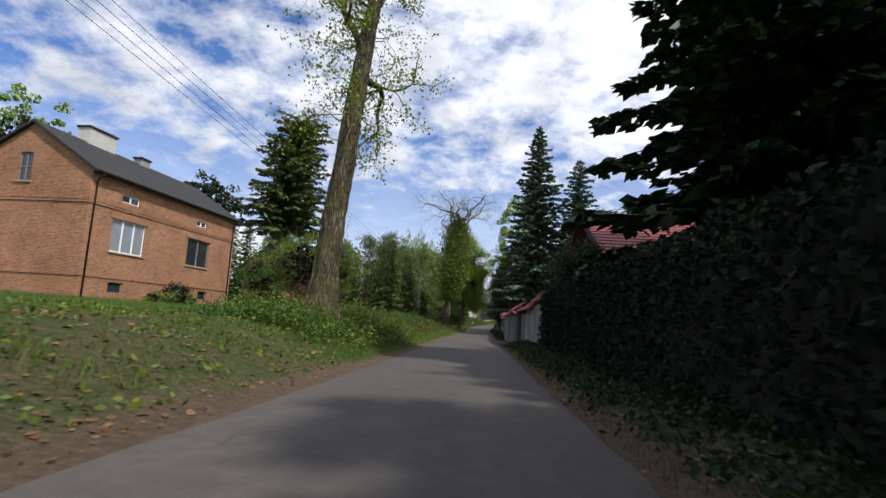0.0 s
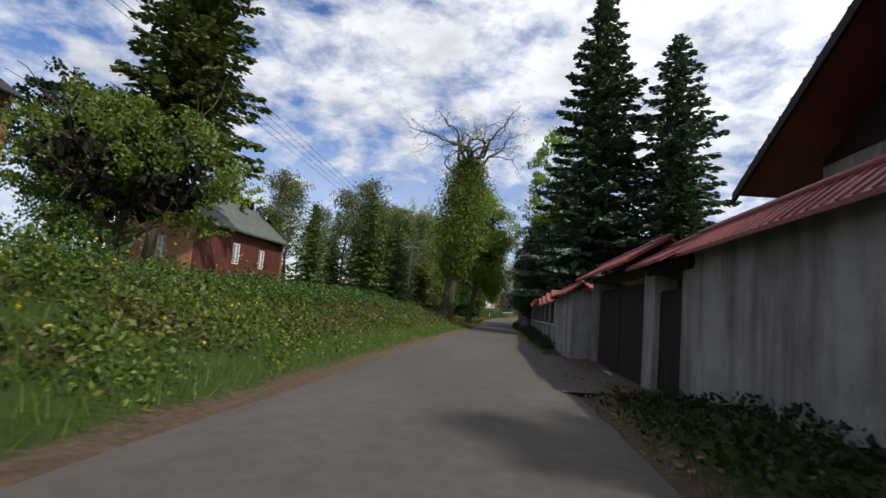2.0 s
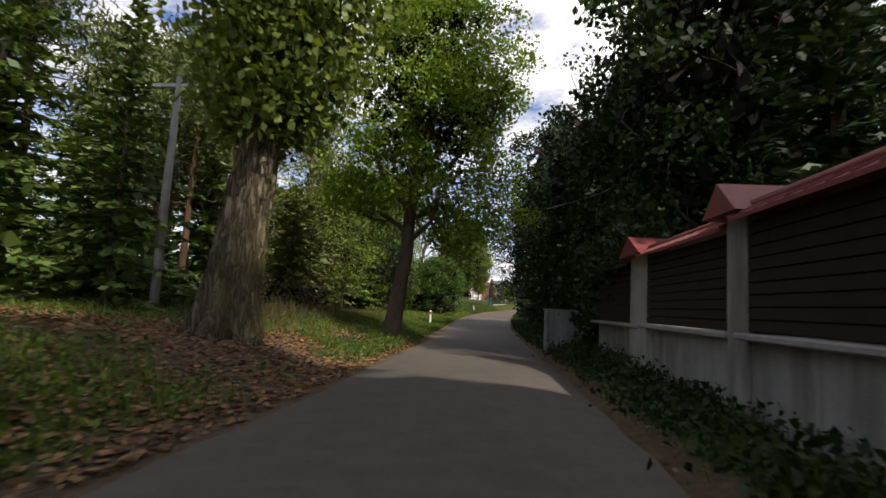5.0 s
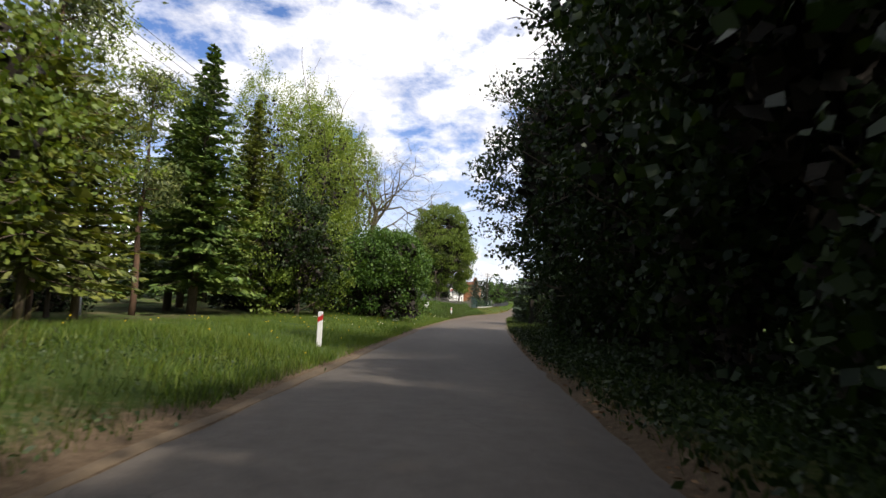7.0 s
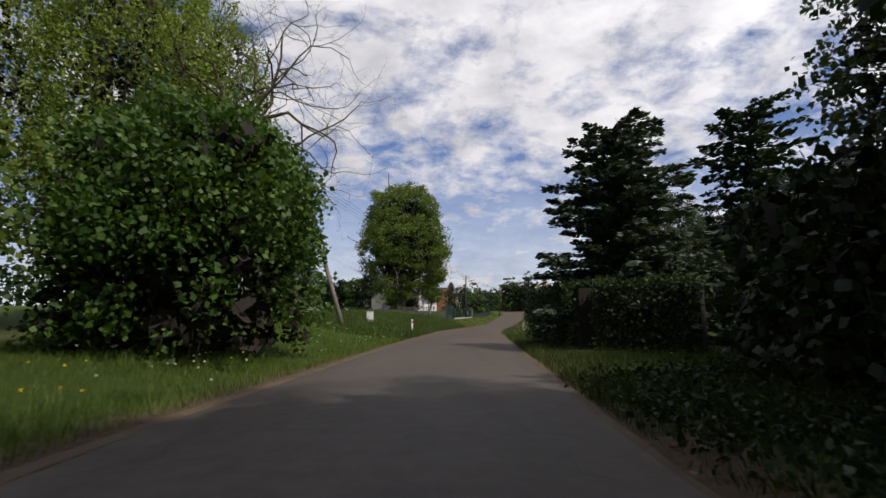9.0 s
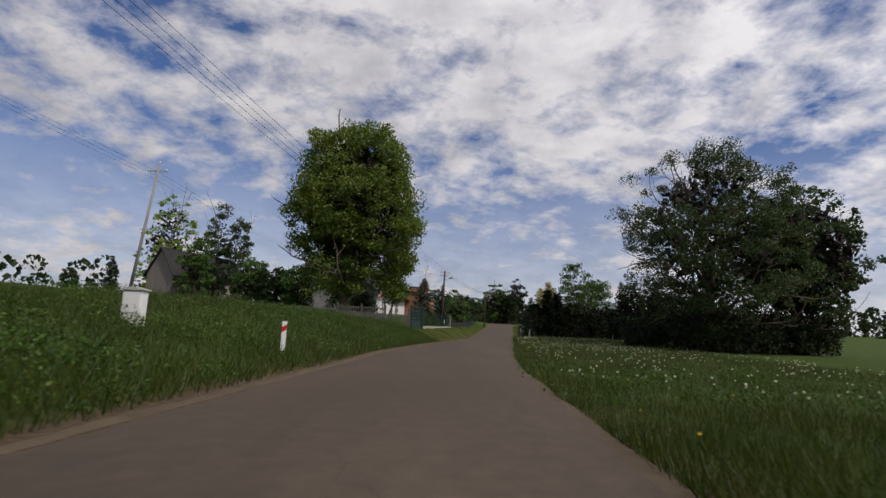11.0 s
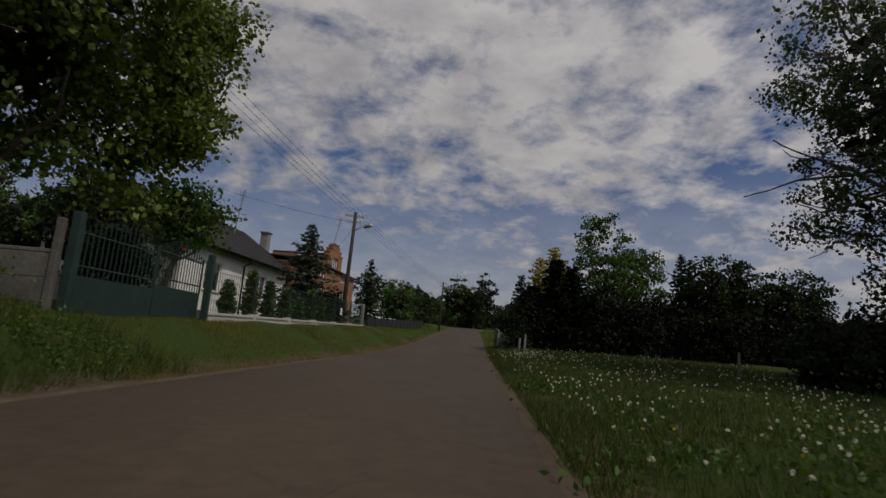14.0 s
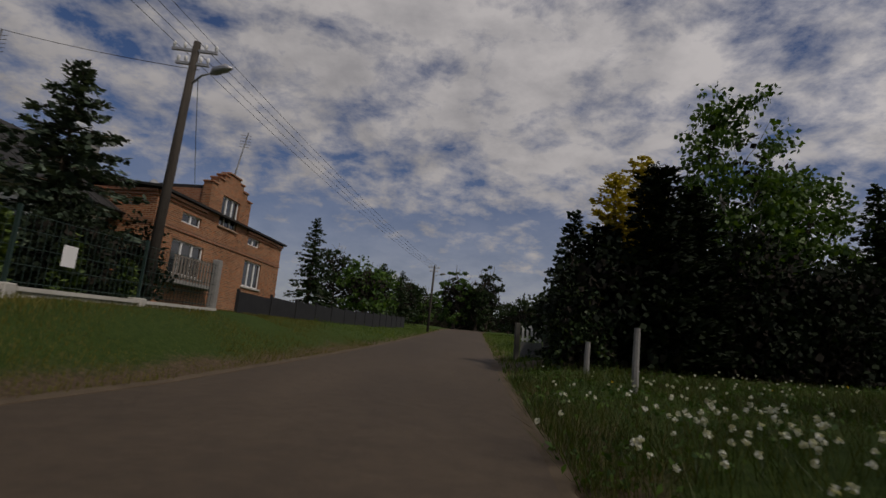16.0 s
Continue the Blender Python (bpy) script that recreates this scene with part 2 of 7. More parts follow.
def road_build(nt):
    v = place(nt)
    big = noise_of(nt, 0.35, 5, 0.6, v, (1, 0.25, 1))
    mid = noise_of(nt, 4.0, 6, 0.7, v)
    fine = noise_of(nt, 160, 3, 0.7, v)
    fac = blend(nt, 0.5, blend(nt, 0.5, big, mid), fine)
    col = ramp_of(nt, fac, [(0.36, (0.036, 0.0305, 0.025)), (0.5, (0.07, 0.0595, 0.0485)), (0.64, (0.122, 0.104, 0.085))])
    far = node(nt, "ShaderNodeMapRange", {"Value": node(nt, "ShaderNodeSeparateXYZ", {0: v}).outputs["Y"]}, From_Min=112.0, From_Max=140.0)
    col = blend(nt, far.outputs[0], col, blend(nt, 1.0, col, (0.9, 0.75, 0.56), "MULTIPLY"))
    vor = node(nt, "ShaderNodeTexVoronoi", {"Vector": v}, Scale=1.4)
    vor.feature = "DISTANCE_TO_EDGE"
    warp = noise_of(nt, 0.8, 3, 0.5, v)
    crack = ramp_of(nt, vor.outputs["Distance"], [(0.0, (0.6, 0.6, 0.6)), (0.012, (1, 1, 1))])
    some = ramp_of(nt, warp, [(0.52, (0, 0, 0)), (0.62, (1, 1, 1))])
    col = blend(nt, some, col, blend(nt, 1.0, col, crack, "MULTIPLY"))
    return principled(nt, col, 0.82, bump_of(nt, fine, 0.35, 0.01), 0.0, 0.35)


ASPHALT = material("asphalt", road_build)


def soil_build(nt):
    """Turf and soil: green where the colour layer says grass, brown where bare, litter under the trees."""
    v = place(nt)
    a, b, c = noise_of(nt, 0.6, 6, 0.62, v), noise_of(nt, 9, 6, 0.7, v), noise_of(nt, 70, 4, 0.7, v)
    fine = blend(nt, 0.5, b, c)
    grass = ramp_of(nt, fine, [(0.33, (0.02, 0.036, 0.009)), (0.5, (0.044, 0.074, 0.015)), (0.68, (0.095, 0.115, 0.03))])
    earth = ramp_of(nt, fine, [(0.3, (0.045, 0.031, 0.019)), (0.5, (0.115, 0.082, 0.052)), (0.7, (0.22, 0.165, 0.105))])
    lay = nt.nodes.new("ShaderNodeAttribute")
    lay.attribute_name = "bare"
    edge = node(nt, "ShaderNodeMath", {0: lay.outputs["Fac"], 1: a})
    edge.operation = "ADD"
    edge2 = node(nt, "ShaderNodeMath", {0: edge.outputs[0], 1: b})
    edge2.operation = "ADD"
    mp = node(nt, "ShaderNodeMapRange", {"Value": edge2.outputs[0]}, From_Min=1.25, From_Max=1.65)
    col = blend(nt, mp.outputs[0], grass, earth)
    return principled(nt, col, 0.95, bump_of(nt, fine, 0.9, 0.08), 0.0, 0.1)


SOIL = material("turf_and_soil", soil_build)


def render_build(nt):
    """Rough grey render with blotches, rain streaks and a coarse grain."""
    v = place(nt)
    blot, grain = noise_of(nt, 1.6, 6, 0.62, v), noise_of(nt, 45, 4, 0.7, v)
    streak = noise_of(nt, 2.6, 5, 0.6, v, (1, 1, 0.14))
    col = ramp_of(nt, blend(nt, 0.35, blot, grain), [(0.33, (0.185, 0.176, 0.160)), (0.67, (0.335, 0.322, 0.297))])
    col = blend(nt, 1.0, col, ramp_of(nt, streak, [(0.36, (0.62, 0.6, 0.56)), (0.56, (1.06, 1.06, 1.06))]), "MULTIPLY")
    return principled(nt, col, 0.93, bump_of(nt, blend(nt, 0.6, blot, grain), 0.6, 0.018), 0.0, 0.2)


WHITE_WALL = material("rough_grey_render", render_build)
HOUSE_WHITE = mottled("white_render", (0.62, 0.61, 0.57), (0.8, 0.79, 0.75), 0.8, 40, 0.9, 0.3, 0.01)
RED_SHEET = mottled("red_roof_sheet", (0.15, 0.032, 0.03), (0.25, 0.06, 0.052), 1.0, 20, 0.5, 0.2, 0.01, spec=0.4)
DARK_ROOF = mottled("dark_roofing", (0.0168, 0.0162, 0.0156), (0.0390, 0.0378, 0.0360), 1.5, 14, 0.85, 0.5, 0.02)
GREEN_ROOF = mottled("mossy_grey_roofing", (0.055, 0.065, 0.055), (0.12, 0.135, 0.115), 1.5, 14, 0.85, 0.5, 0.02)
DARK_WOOD = mottled("dark_stained_wood", (0.01, 0.006, 0.005), (0.028, 0.015, 0.011), 2, 16, 0.75, 0.4, 0.01, (3, 3, 0.3))
RED_WOOD = mottled("red_brown_boards", (0.07, 0.02, 0.014), (0.15, 0.045, 0.032), 2, 18, 0.8, 0.4, 0.01, (3, 3, 0.3))
GREY_WOOD = mottled("weathered_boards", (0.13, 0.11, 0.09), (0.3, 0.26, 0.22), 2, 18, 0.9, 0.5, 0.01, (4, 4, 0.3))
CONCRETE = mottled("concrete", (0.17, 0.165, 0.15), (0.32, 0.31, 0.29), 1.5, 30, 0.9, 0.4, 0.01)
# Darker copy of the concrete: tree shade on the panel fence, put into the colour
SHADED_CONCRETE = mottled("shaded_concrete", (0.06, 0.056, 0.045), (0.15, 0.142, 0.12), 1.2, 20, 0.95, 0.5, 0.01)
PALE_STONE = mottled("pale_concrete", (0.38, 0.36, 0.31), (0.55, 0.53, 0.48), 2, 30, 0.85, 0.3, 0.01)
WHITE_PAINT = mottled("white_paint", (0.72, 0.72, 0.7), (0.82, 0.82, 0.8), 3, 50, 0.5, 0.1, 0.005)
RED_PAINT = mottled("red_paint", (0.4, 0.02, 0.015), (0.55, 0.03, 0.025), 3, 50, 0.5, 0.1, 0.005)
BLACK_PAINT = mottled("black_metal_paint", (0.012, 0.012, 0.013), (0.03, 0.03, 0.03), 3, 40, 0.65, 0.1, 0.004, spec=0.3)
GREEN_PAINT = mottled("dark_green_paint", (0.012, 0.028, 0.022), (0.025, 0.05, 0.04), 3, 40, 0.5, 0.1, 0.004)
STEEL = mottled("galvanised_steel", (0.3, 0.3, 0.31), (0.5, 0.5, 0.5), 4, 40, 0.45, 0.15, 0.004, metallic=0.6)
GLASS = mottled("window_glass", (0.02, 0.024, 0.028), (0.035, 0.04, 0.045), 0.6, 2, 0.06, 0.02, 0.002, spec=0.9)
NET = mottled("net_curtain_behind_glass", (0.16, 0.18, 0.2), (0.3, 0.32, 0.34), 3, 12, 0.25, 0.1, 0.01, (6, 6, 0.4), spec=0.6)
POLE_WOOD = mottled("tarred_pole_wood", (0.03, 0.025, 0.02), (0.08, 0.068, 0.055), 3, 18, 0.9, 0.5, 0.01, (4, 4, 0.3))
SAND = mottled("sandy_gravel", (0.0520, 0.0370, 0.0220), (0.1350, 0.1000, 0.0620), 1.5, 60, 0.95, 0.6, 0.02)


def brick(name, dark, light, mortar):
    """Coursed brickwork, wrapped by wall direction: long side on u, courses on z."""
    def build(nt):
        uv = nt.nodes.new("ShaderNodeUVMap")
        b = node(nt, "ShaderNodeTexBrick", {"Vector": uv.outputs[0]}, Scale=1.0, Mortar_Size=0.02, Mortar_Smooth=0.2, Brick_Width=0.27, Row_Height=0.082, Bias=0.0)
        b.inputs["Color1"].default_value, b.inputs["Color2"].default_value, b.inputs["Mortar"].default_value = (*dark, 1), (*light, 1), (*mortar, 1)
        big = ramp_of(nt, noise_of(nt, 0.5, 6, 0.65), [(0.3, (0.8, 0.75, 0.7)), (0.65, (1.1, 1.06, 1.03))])
        fine = ramp_of(nt, noise_of(nt, 7, 6, 0.75), [(0.32, (0.75, 0.73, 0.72)), (0.68, (1.15, 1.13, 1.12))])
        col = blend(nt, 1.0, blend(nt, 1.0, b.outputs["Color"], big, "MULTIPLY"), fine, "MULTIPLY")
        h = node(nt, "ShaderNodeMath", {0: b.outputs["Fac"]})
        h.operation = "MULTIPLY"
        h.inputs[1].default_value = -1.0
        return principled(nt, col, 0.9, bump_of(nt, h.outputs[0], 0.7, 0.012), 0.0, 0.2)
    return material(name, build)


BRICK = brick("orange_brickwork", (0.15, 0.046, 0.02), (0.46, 0.15, 0.052), (0.36, 0.26, 0.17))
BRICK_RED = brick("red_brickwork", (0.3, 0.1, 0.045), (0.42, 0.16, 0.07), (0.33, 0.24, 0.17))

# ---- mesh tools ----
RNG = np.random.default_rng(7)


def mesh_of(name, verts, faces, mat, smooth=False):
    me = bpy.data.meshes.new(name)
    me.from_pydata([tuple(v) for v in verts], [], [tuple(f) for f in faces])
    me.materials.append(mat)
    if smooth:
        me.polygons.foreach_set("use_smooth", [True] * len(me.polygons))
    me.update()
    return me


def quads_mesh(name, verts, mat):
    """A mesh of loose quads from an (n, 4, 3) array."""
    n = len(verts)
    me = bpy.data.meshes.new(name)
    me.vertices.add(4 * n)
    me.vertices.foreach_set("co", np.asarray(verts, np.float32).ravel())
    me.loops.add(4 * n)
    me.loops.foreach_set("vertex_index", np.arange(4 * n, dtype=np.int32))
    me.polygons.add(n)
    me.polygons.foreach_set("loop_start", np.arange(0, 4 * n, 4, dtype=np.int32))
    me.polygons.foreach_set("loop_total", np.full(n, 4, np.int32))
    me.materials.append(mat)
    me.update()
    me.validate()
    return me


class Shape:
    """Gathers boxes, prisms and tubes into one mesh."""

    def __init__(self):
        self.v, self.f, self.uv = [], [], []

    def add(self, verts, faces):
        k = len(self.v)
        self.v += [tuple(v) for v in verts]
        self.f += [tuple(k + i for i in f) for f in faces]
        return self

    def box(self, x0, x1, y0, y1, z0, z1, bevel=0.0):
        b = min(bevel, 0.45 * min(abs(x1 - x0), abs(y1 - y0), abs(z1 - z0)))
        if b <= 0:
            v = [(x, y, z) for z in (z0, z1) for y in (y0, y1) for x in (x0, x1)]
            return self.add(v, [(0, 2, 3, 1), (4, 5, 7, 6), (0, 1, 5, 4), (2, 6, 7, 3), (0, 4, 6, 2), (1, 3, 7, 5)])
        rings = []
        for z, i in ((z0, b), (z0 + b, 0), (z1 - b, 0), (z1, b)):
            rings.append([(x0 + i, y0 + b, z), (x0 + b, y0 + i, z), (x1 - b, y0 + i, z), (x1 - i, y0 + b, z),
                          (x1 - i, y1 - b, z), (x1 - b, y1 - i, z), (x0 + b, y1 - i, z), (x0 + i, y1 - b, z)])
        v = [p for r in rings for p in r]
        f = [(8 * r + i, 8 * r + (i + 1) % 8, 8 * r + 8 + (i + 1) % 8, 8 * r + 8 + i) for r in range(3) for i in range(8)]
        return self.add(v, f + [tuple(range(7, -1, -1)), tuple(range(24, 32))])

    def prism(self, outline, along, lo, hi):
        """An outline of 2D points pulled along an axis: (y, z) along x, (x, z) along y, (x, y) along z."""
        n = len(outline)
        put = {"x": lambda a, b, t: (t, a, b), "y": lambda a, b, t: (a, t, b), "z": lambda a, b, t: (a, b, t)}[along]
        v = [put(a, b, t) for t in (lo, hi) for a, b in outline]
        f = [tuple(range(n - 1, -1, -1)), tuple(range(n, 2 * n))]
        return self.add(v, f + [(i, (i + 1) % n, n + (i + 1) % n, n + i) for i in range(n)])

    def tube(self, points, radii, sides=8, cap=True, wob=0.0):
        pts = [Vector(p) for p in points]
        n, k0 = len(pts), len(self.v)
        side = Vector((1, 0, 0))
        for i, p in enumerate(pts):
            d = (pts[min(i + 1, n - 1)] - pts[max(i - 1, 0)]).normalized()
            if abs(d.dot(side)) > 0.95:
                side = Vector((0, 1, 0))
            a = (side - d * side.dot(d)).normalized()
            b = d.cross(a)
            for s in range(sides):
                t = 2 * math.pi * s / sides
                r = radii[i] * (1 + wob * noise.noise(Vector((math.cos(t) * 1.5, math.sin(t) * 1.5, p.z * 0.6))))
                self.v.append(tuple(p + (a * math.cos(t) + b * math.sin(t)) * r))
        for i in range(n - 1):
            for s in range(sides):
                j = (s + 1) % sides
                self.f.append((k0 + i * sides + s, k0 + i * sides + j, k0 + (i + 1) * sides + j, k0 + (i + 1) * sides + s))
        if cap:
            self.f.append(tuple(k0 + s for s in range(sides - 1, -1, -1)))
            self.f.append(tuple(k0 + (n - 1) * sides + s for s in range(sides)))
        return self

    def mesh(self, name, mat, smooth=False, wrap=False):
        me = mesh_of(name, self.v, self.f, mat, smooth)
        if wrap:
            lay = me.uv_layers.new(name="UVMap")
            for p in me.polygons:
                for li in p.loop_indices:
                    c = me.vertices[me.loops[li].vertex_index].co
                    u = c.y if abs(p.normal.x) > abs(p.normal.y) else c.x
                    lay.data[li].uv = (u, c.z) if abs(p.normal.z) < 0.8 else (c.x, c.y)
        return me


def thing(name, label, category, loc=(0, 0, 0), rz=0.0, group="", kind=""):
    ob = new(name)
    ob.empty_display_size = 0.2
    ob.matrix_basis = pose(*loc, 0, 0, rz)
    return tagged(ob, label, category, group, kind)


def part(name, shape, mat, parent=None, label="", smooth=False, wrap=False, kind=""):
    me = shape.mesh(name, mat, smooth, wrap) if isinstance(shape, Shape) else shape
    ob = new(name, me)
    ob.parent = parent
    return tagged(ob, label, kind=kind)


def lerp_table(table):
    xs = [r[0] for r in table]
    cols = list(zip(*[r[1:] for r in table]))

    def f(x):
        return [np.interp(x, xs, c) for c in cols]
    return f


# ---- road line, heights ----
EDGES = lerp_table([(-60, -2.75, 1.35), (0, -2.8, 1.35), (22, -2.55, 1.4), (38, -2.5, 1.5), (50, -2.1, 1.6), (66, -1.45, 1.95),
                    (75, -1.4, 2.1), (86, -1.5, 2.25), (100, -1.9, 2.55), (113, -1.85, 3.1), (123, -1.35, 3.7), (135, -0.6, 4.5),
                    (147, 0.4, 5.5), (155, 0.9, 6.6), (165, 2.1, 8.3), (176, 3.9, 10.15), (185, 5.65, 11.6), (195, 7.95, 13.2),
                    (210, 10.3, 15.7), (250, 16.5, 22.2), (300, 24.3, 30.4), (420, 44.0, 50.0), (900, 122.0, 128.0)])
ROAD_Z = lerp_table([(-60, 0.3), (0, 0), (12, -0.14), (24, -0.26), (36, -0.38), (64, -0.36), (72, -0.44), (83, -0.62), (96, -0.72), (107, -0.68),
                     (115, -0.59), (143, -0.26), (155, -0.14), (167, -0.05), (177, 0.06), (187, 0.22), (195, 0.44), (205, 0.78), (220, 1.4), (260, 3.4), (300, 5.0), (420, 8.5), (900, 14)])
# left of the road: bank height, its width, level 20 m out; right: the same
LEFT = lerp_table([(-60, 1.0, 4, 1.6), (0, 0.8, 3.6, 1.5), (15, 0.9, 3.6, 1.6), (24, 1.05, 4.2, 1.45), (34, 1.2, 4.6, 1.4), (44, 1.2, 4.6, 1.4), (52, 1.25, 4.6, 1.6), (60, 1.0, 4.5, 1.8),
                   (70, 0.5, 4, 1.2), (85, 0.55, 4, 1.0), (100, 0.35, 5, 0.6), (125, 0.5, 6, 0.9), (140, 1.05, 6, 1.7), (150, 1.55, 6, 2.5), (165, 1.65, 6, 2.8),
                   (174, 1.35, 4.5, 2.0), (180, 1.05, 3.0, 1.5), (205, 1.0, 3.0, 1.3), (230, 0.6, 4, 1.0), (300, 0.3, 5, 0.6), (900, 0.3, 5, 0.6)])
RIGHT = lerp_table([(-60, 0.25, 2, 0.3), (0, 0.25, 2, 0.3), (22, 0.4, 1.4, 0.5), (30, 0.3, 1.4, 0.4), (33, 0.05, 1.2, 0.2), (42, 0.05, 1.2, 0.2), (47, 0.2, 1.2, 0.3),
                    (100, 0.2, 2, 0.3), (120, 0.1, 2, 0.1), (135, 0.0, 3, -0.1), (175, 0.1, 3, 0.0), (195, 0.3, 2, 0.4), (260, 0.1, 3, 0.1), (900, 0.1, 3, 0.1)])


def ground_z(x, y):
    xl, xr = EDGES(y)
    z = ROAD_Z(y)[0]
    if x < xl or x > xr:
        h, w, far = (LEFT if x < xl else RIGHT)(y)
        d = xl - x if x < xl else x - xr
        s = min(d / w, 1.0)
        z += h * s * s * (3 - 2 * s) + (far - h) * min(max(d - w, 0) / 20, 1.0)
        z += min(d, 1.5) * 0.07 * noise.noise(Vector((x * 0.5, y * 0.5, 0))) + min(d, 1) * 0.03 * noise.noise(Vector((x * 2, y * 2, 3)))
        if d > 60:
            z += 4.5 * min((d - 60) / 300, 1.0)
    else:
        z -= 0.05
    return z


def crown_z(x, y):
    xl, xr = EDGES(y)
    m = (x - xl) / max(xr - xl, 0.1) * 2 - 1
    return ROAD_Z(y)[0] + 0.03 * (1 - m * m)


def ground_many(x, y):
    """Heights of many points beside the road at once, without the finest unevenness."""
    x, y = np.asarray(x, float), np.asarray(y, float)
    xl, xr = EDGES(y)
    left = x < (xl + xr) / 2
    h, w, far = [np.where(left, a, b) for a, b in zip(LEFT(y), RIGHT(y))]
    d = np.maximum(np.where(left, xl - x, x - xr), 0)
    s = np.minimum(d / w, 1)
    return ROAD_Z(y)[0] + h * s * s * (3 - 2 * s) + (far - h) * np.minimum(np.maximum(d - w, 0) / 20, 1)

# ---- plants ----
def leaf_quads(centres, size, spread=0.35, slim=0.42, droop=0.0, rng=RNG):
    """A folded, pointed quad for each centre, turned at random."""
    n = len(centres)
    c = np.asarray(centres, float)
    a = rng.normal(size=(n, 3))
    a[:, 2] -= droop
    a /= np.linalg.norm(a, axis=1)[:, None]
    b = np.cross(a, rng.normal(size=(n, 3)))
    b /= np.linalg.norm(b, axis=1)[:, None]
    s = (size * (1 + spread * rng.uniform(-1, 1, n)))[:, None]
    k = np.cross(a, b)
    return np.stack([c - a * s * 0.5, c + b * s * slim + k * s * 0.1, c + a * s * 0.5, c - b * s * slim + k * s * 0.1], 1)


def grow(shape, start, way, length, radius, depth, rng, tips, up=0.25, split=3, bend=0.35, thin=0.62, keep=0.72, sides=6):
    """A limb that bends, tapers and forks; the ends of its last forks are gathered in tips."""
    p, d = Vector(start), Vector(way).normalized()
    pts, rad = [p.copy()], [radius]
    steps = 4
    for i in range(steps):
        d = (d + Vector(rng.normal(size=3)) * bend * 0.35 + Vector((0, 0, up * 0.3))).normalized()
        p = p + d * length / steps
        pts.append(p.copy())
        rad.append(radius * (1 - (1 - thin) * (i + 1) / steps))
        if depth <= 1:
            tips.append((tuple(p), tuple(d)))
    shape.tube(pts, rad, max(sides, 3), False)
    if depth > 0:
        for i in range(split):
            at = pts[-1] if i == 0 else pts[rng.integers(2, steps + 1)]
            side = Vector(rng.normal(size=3))
            side = (side - d * side.dot(d)).normalized()
            nd = d * (0.9 if i == 0 else 0.55) + side * (0.35 if i == 0 else 0.8)
            grow(shape, at, nd, length * keep * rng.uniform(0.8, 1.1), rad[-1] * (0.95 if i == 0 else 0.72), depth - 1, rng, tips, up, split, bend, thin, keep, sides - 1)


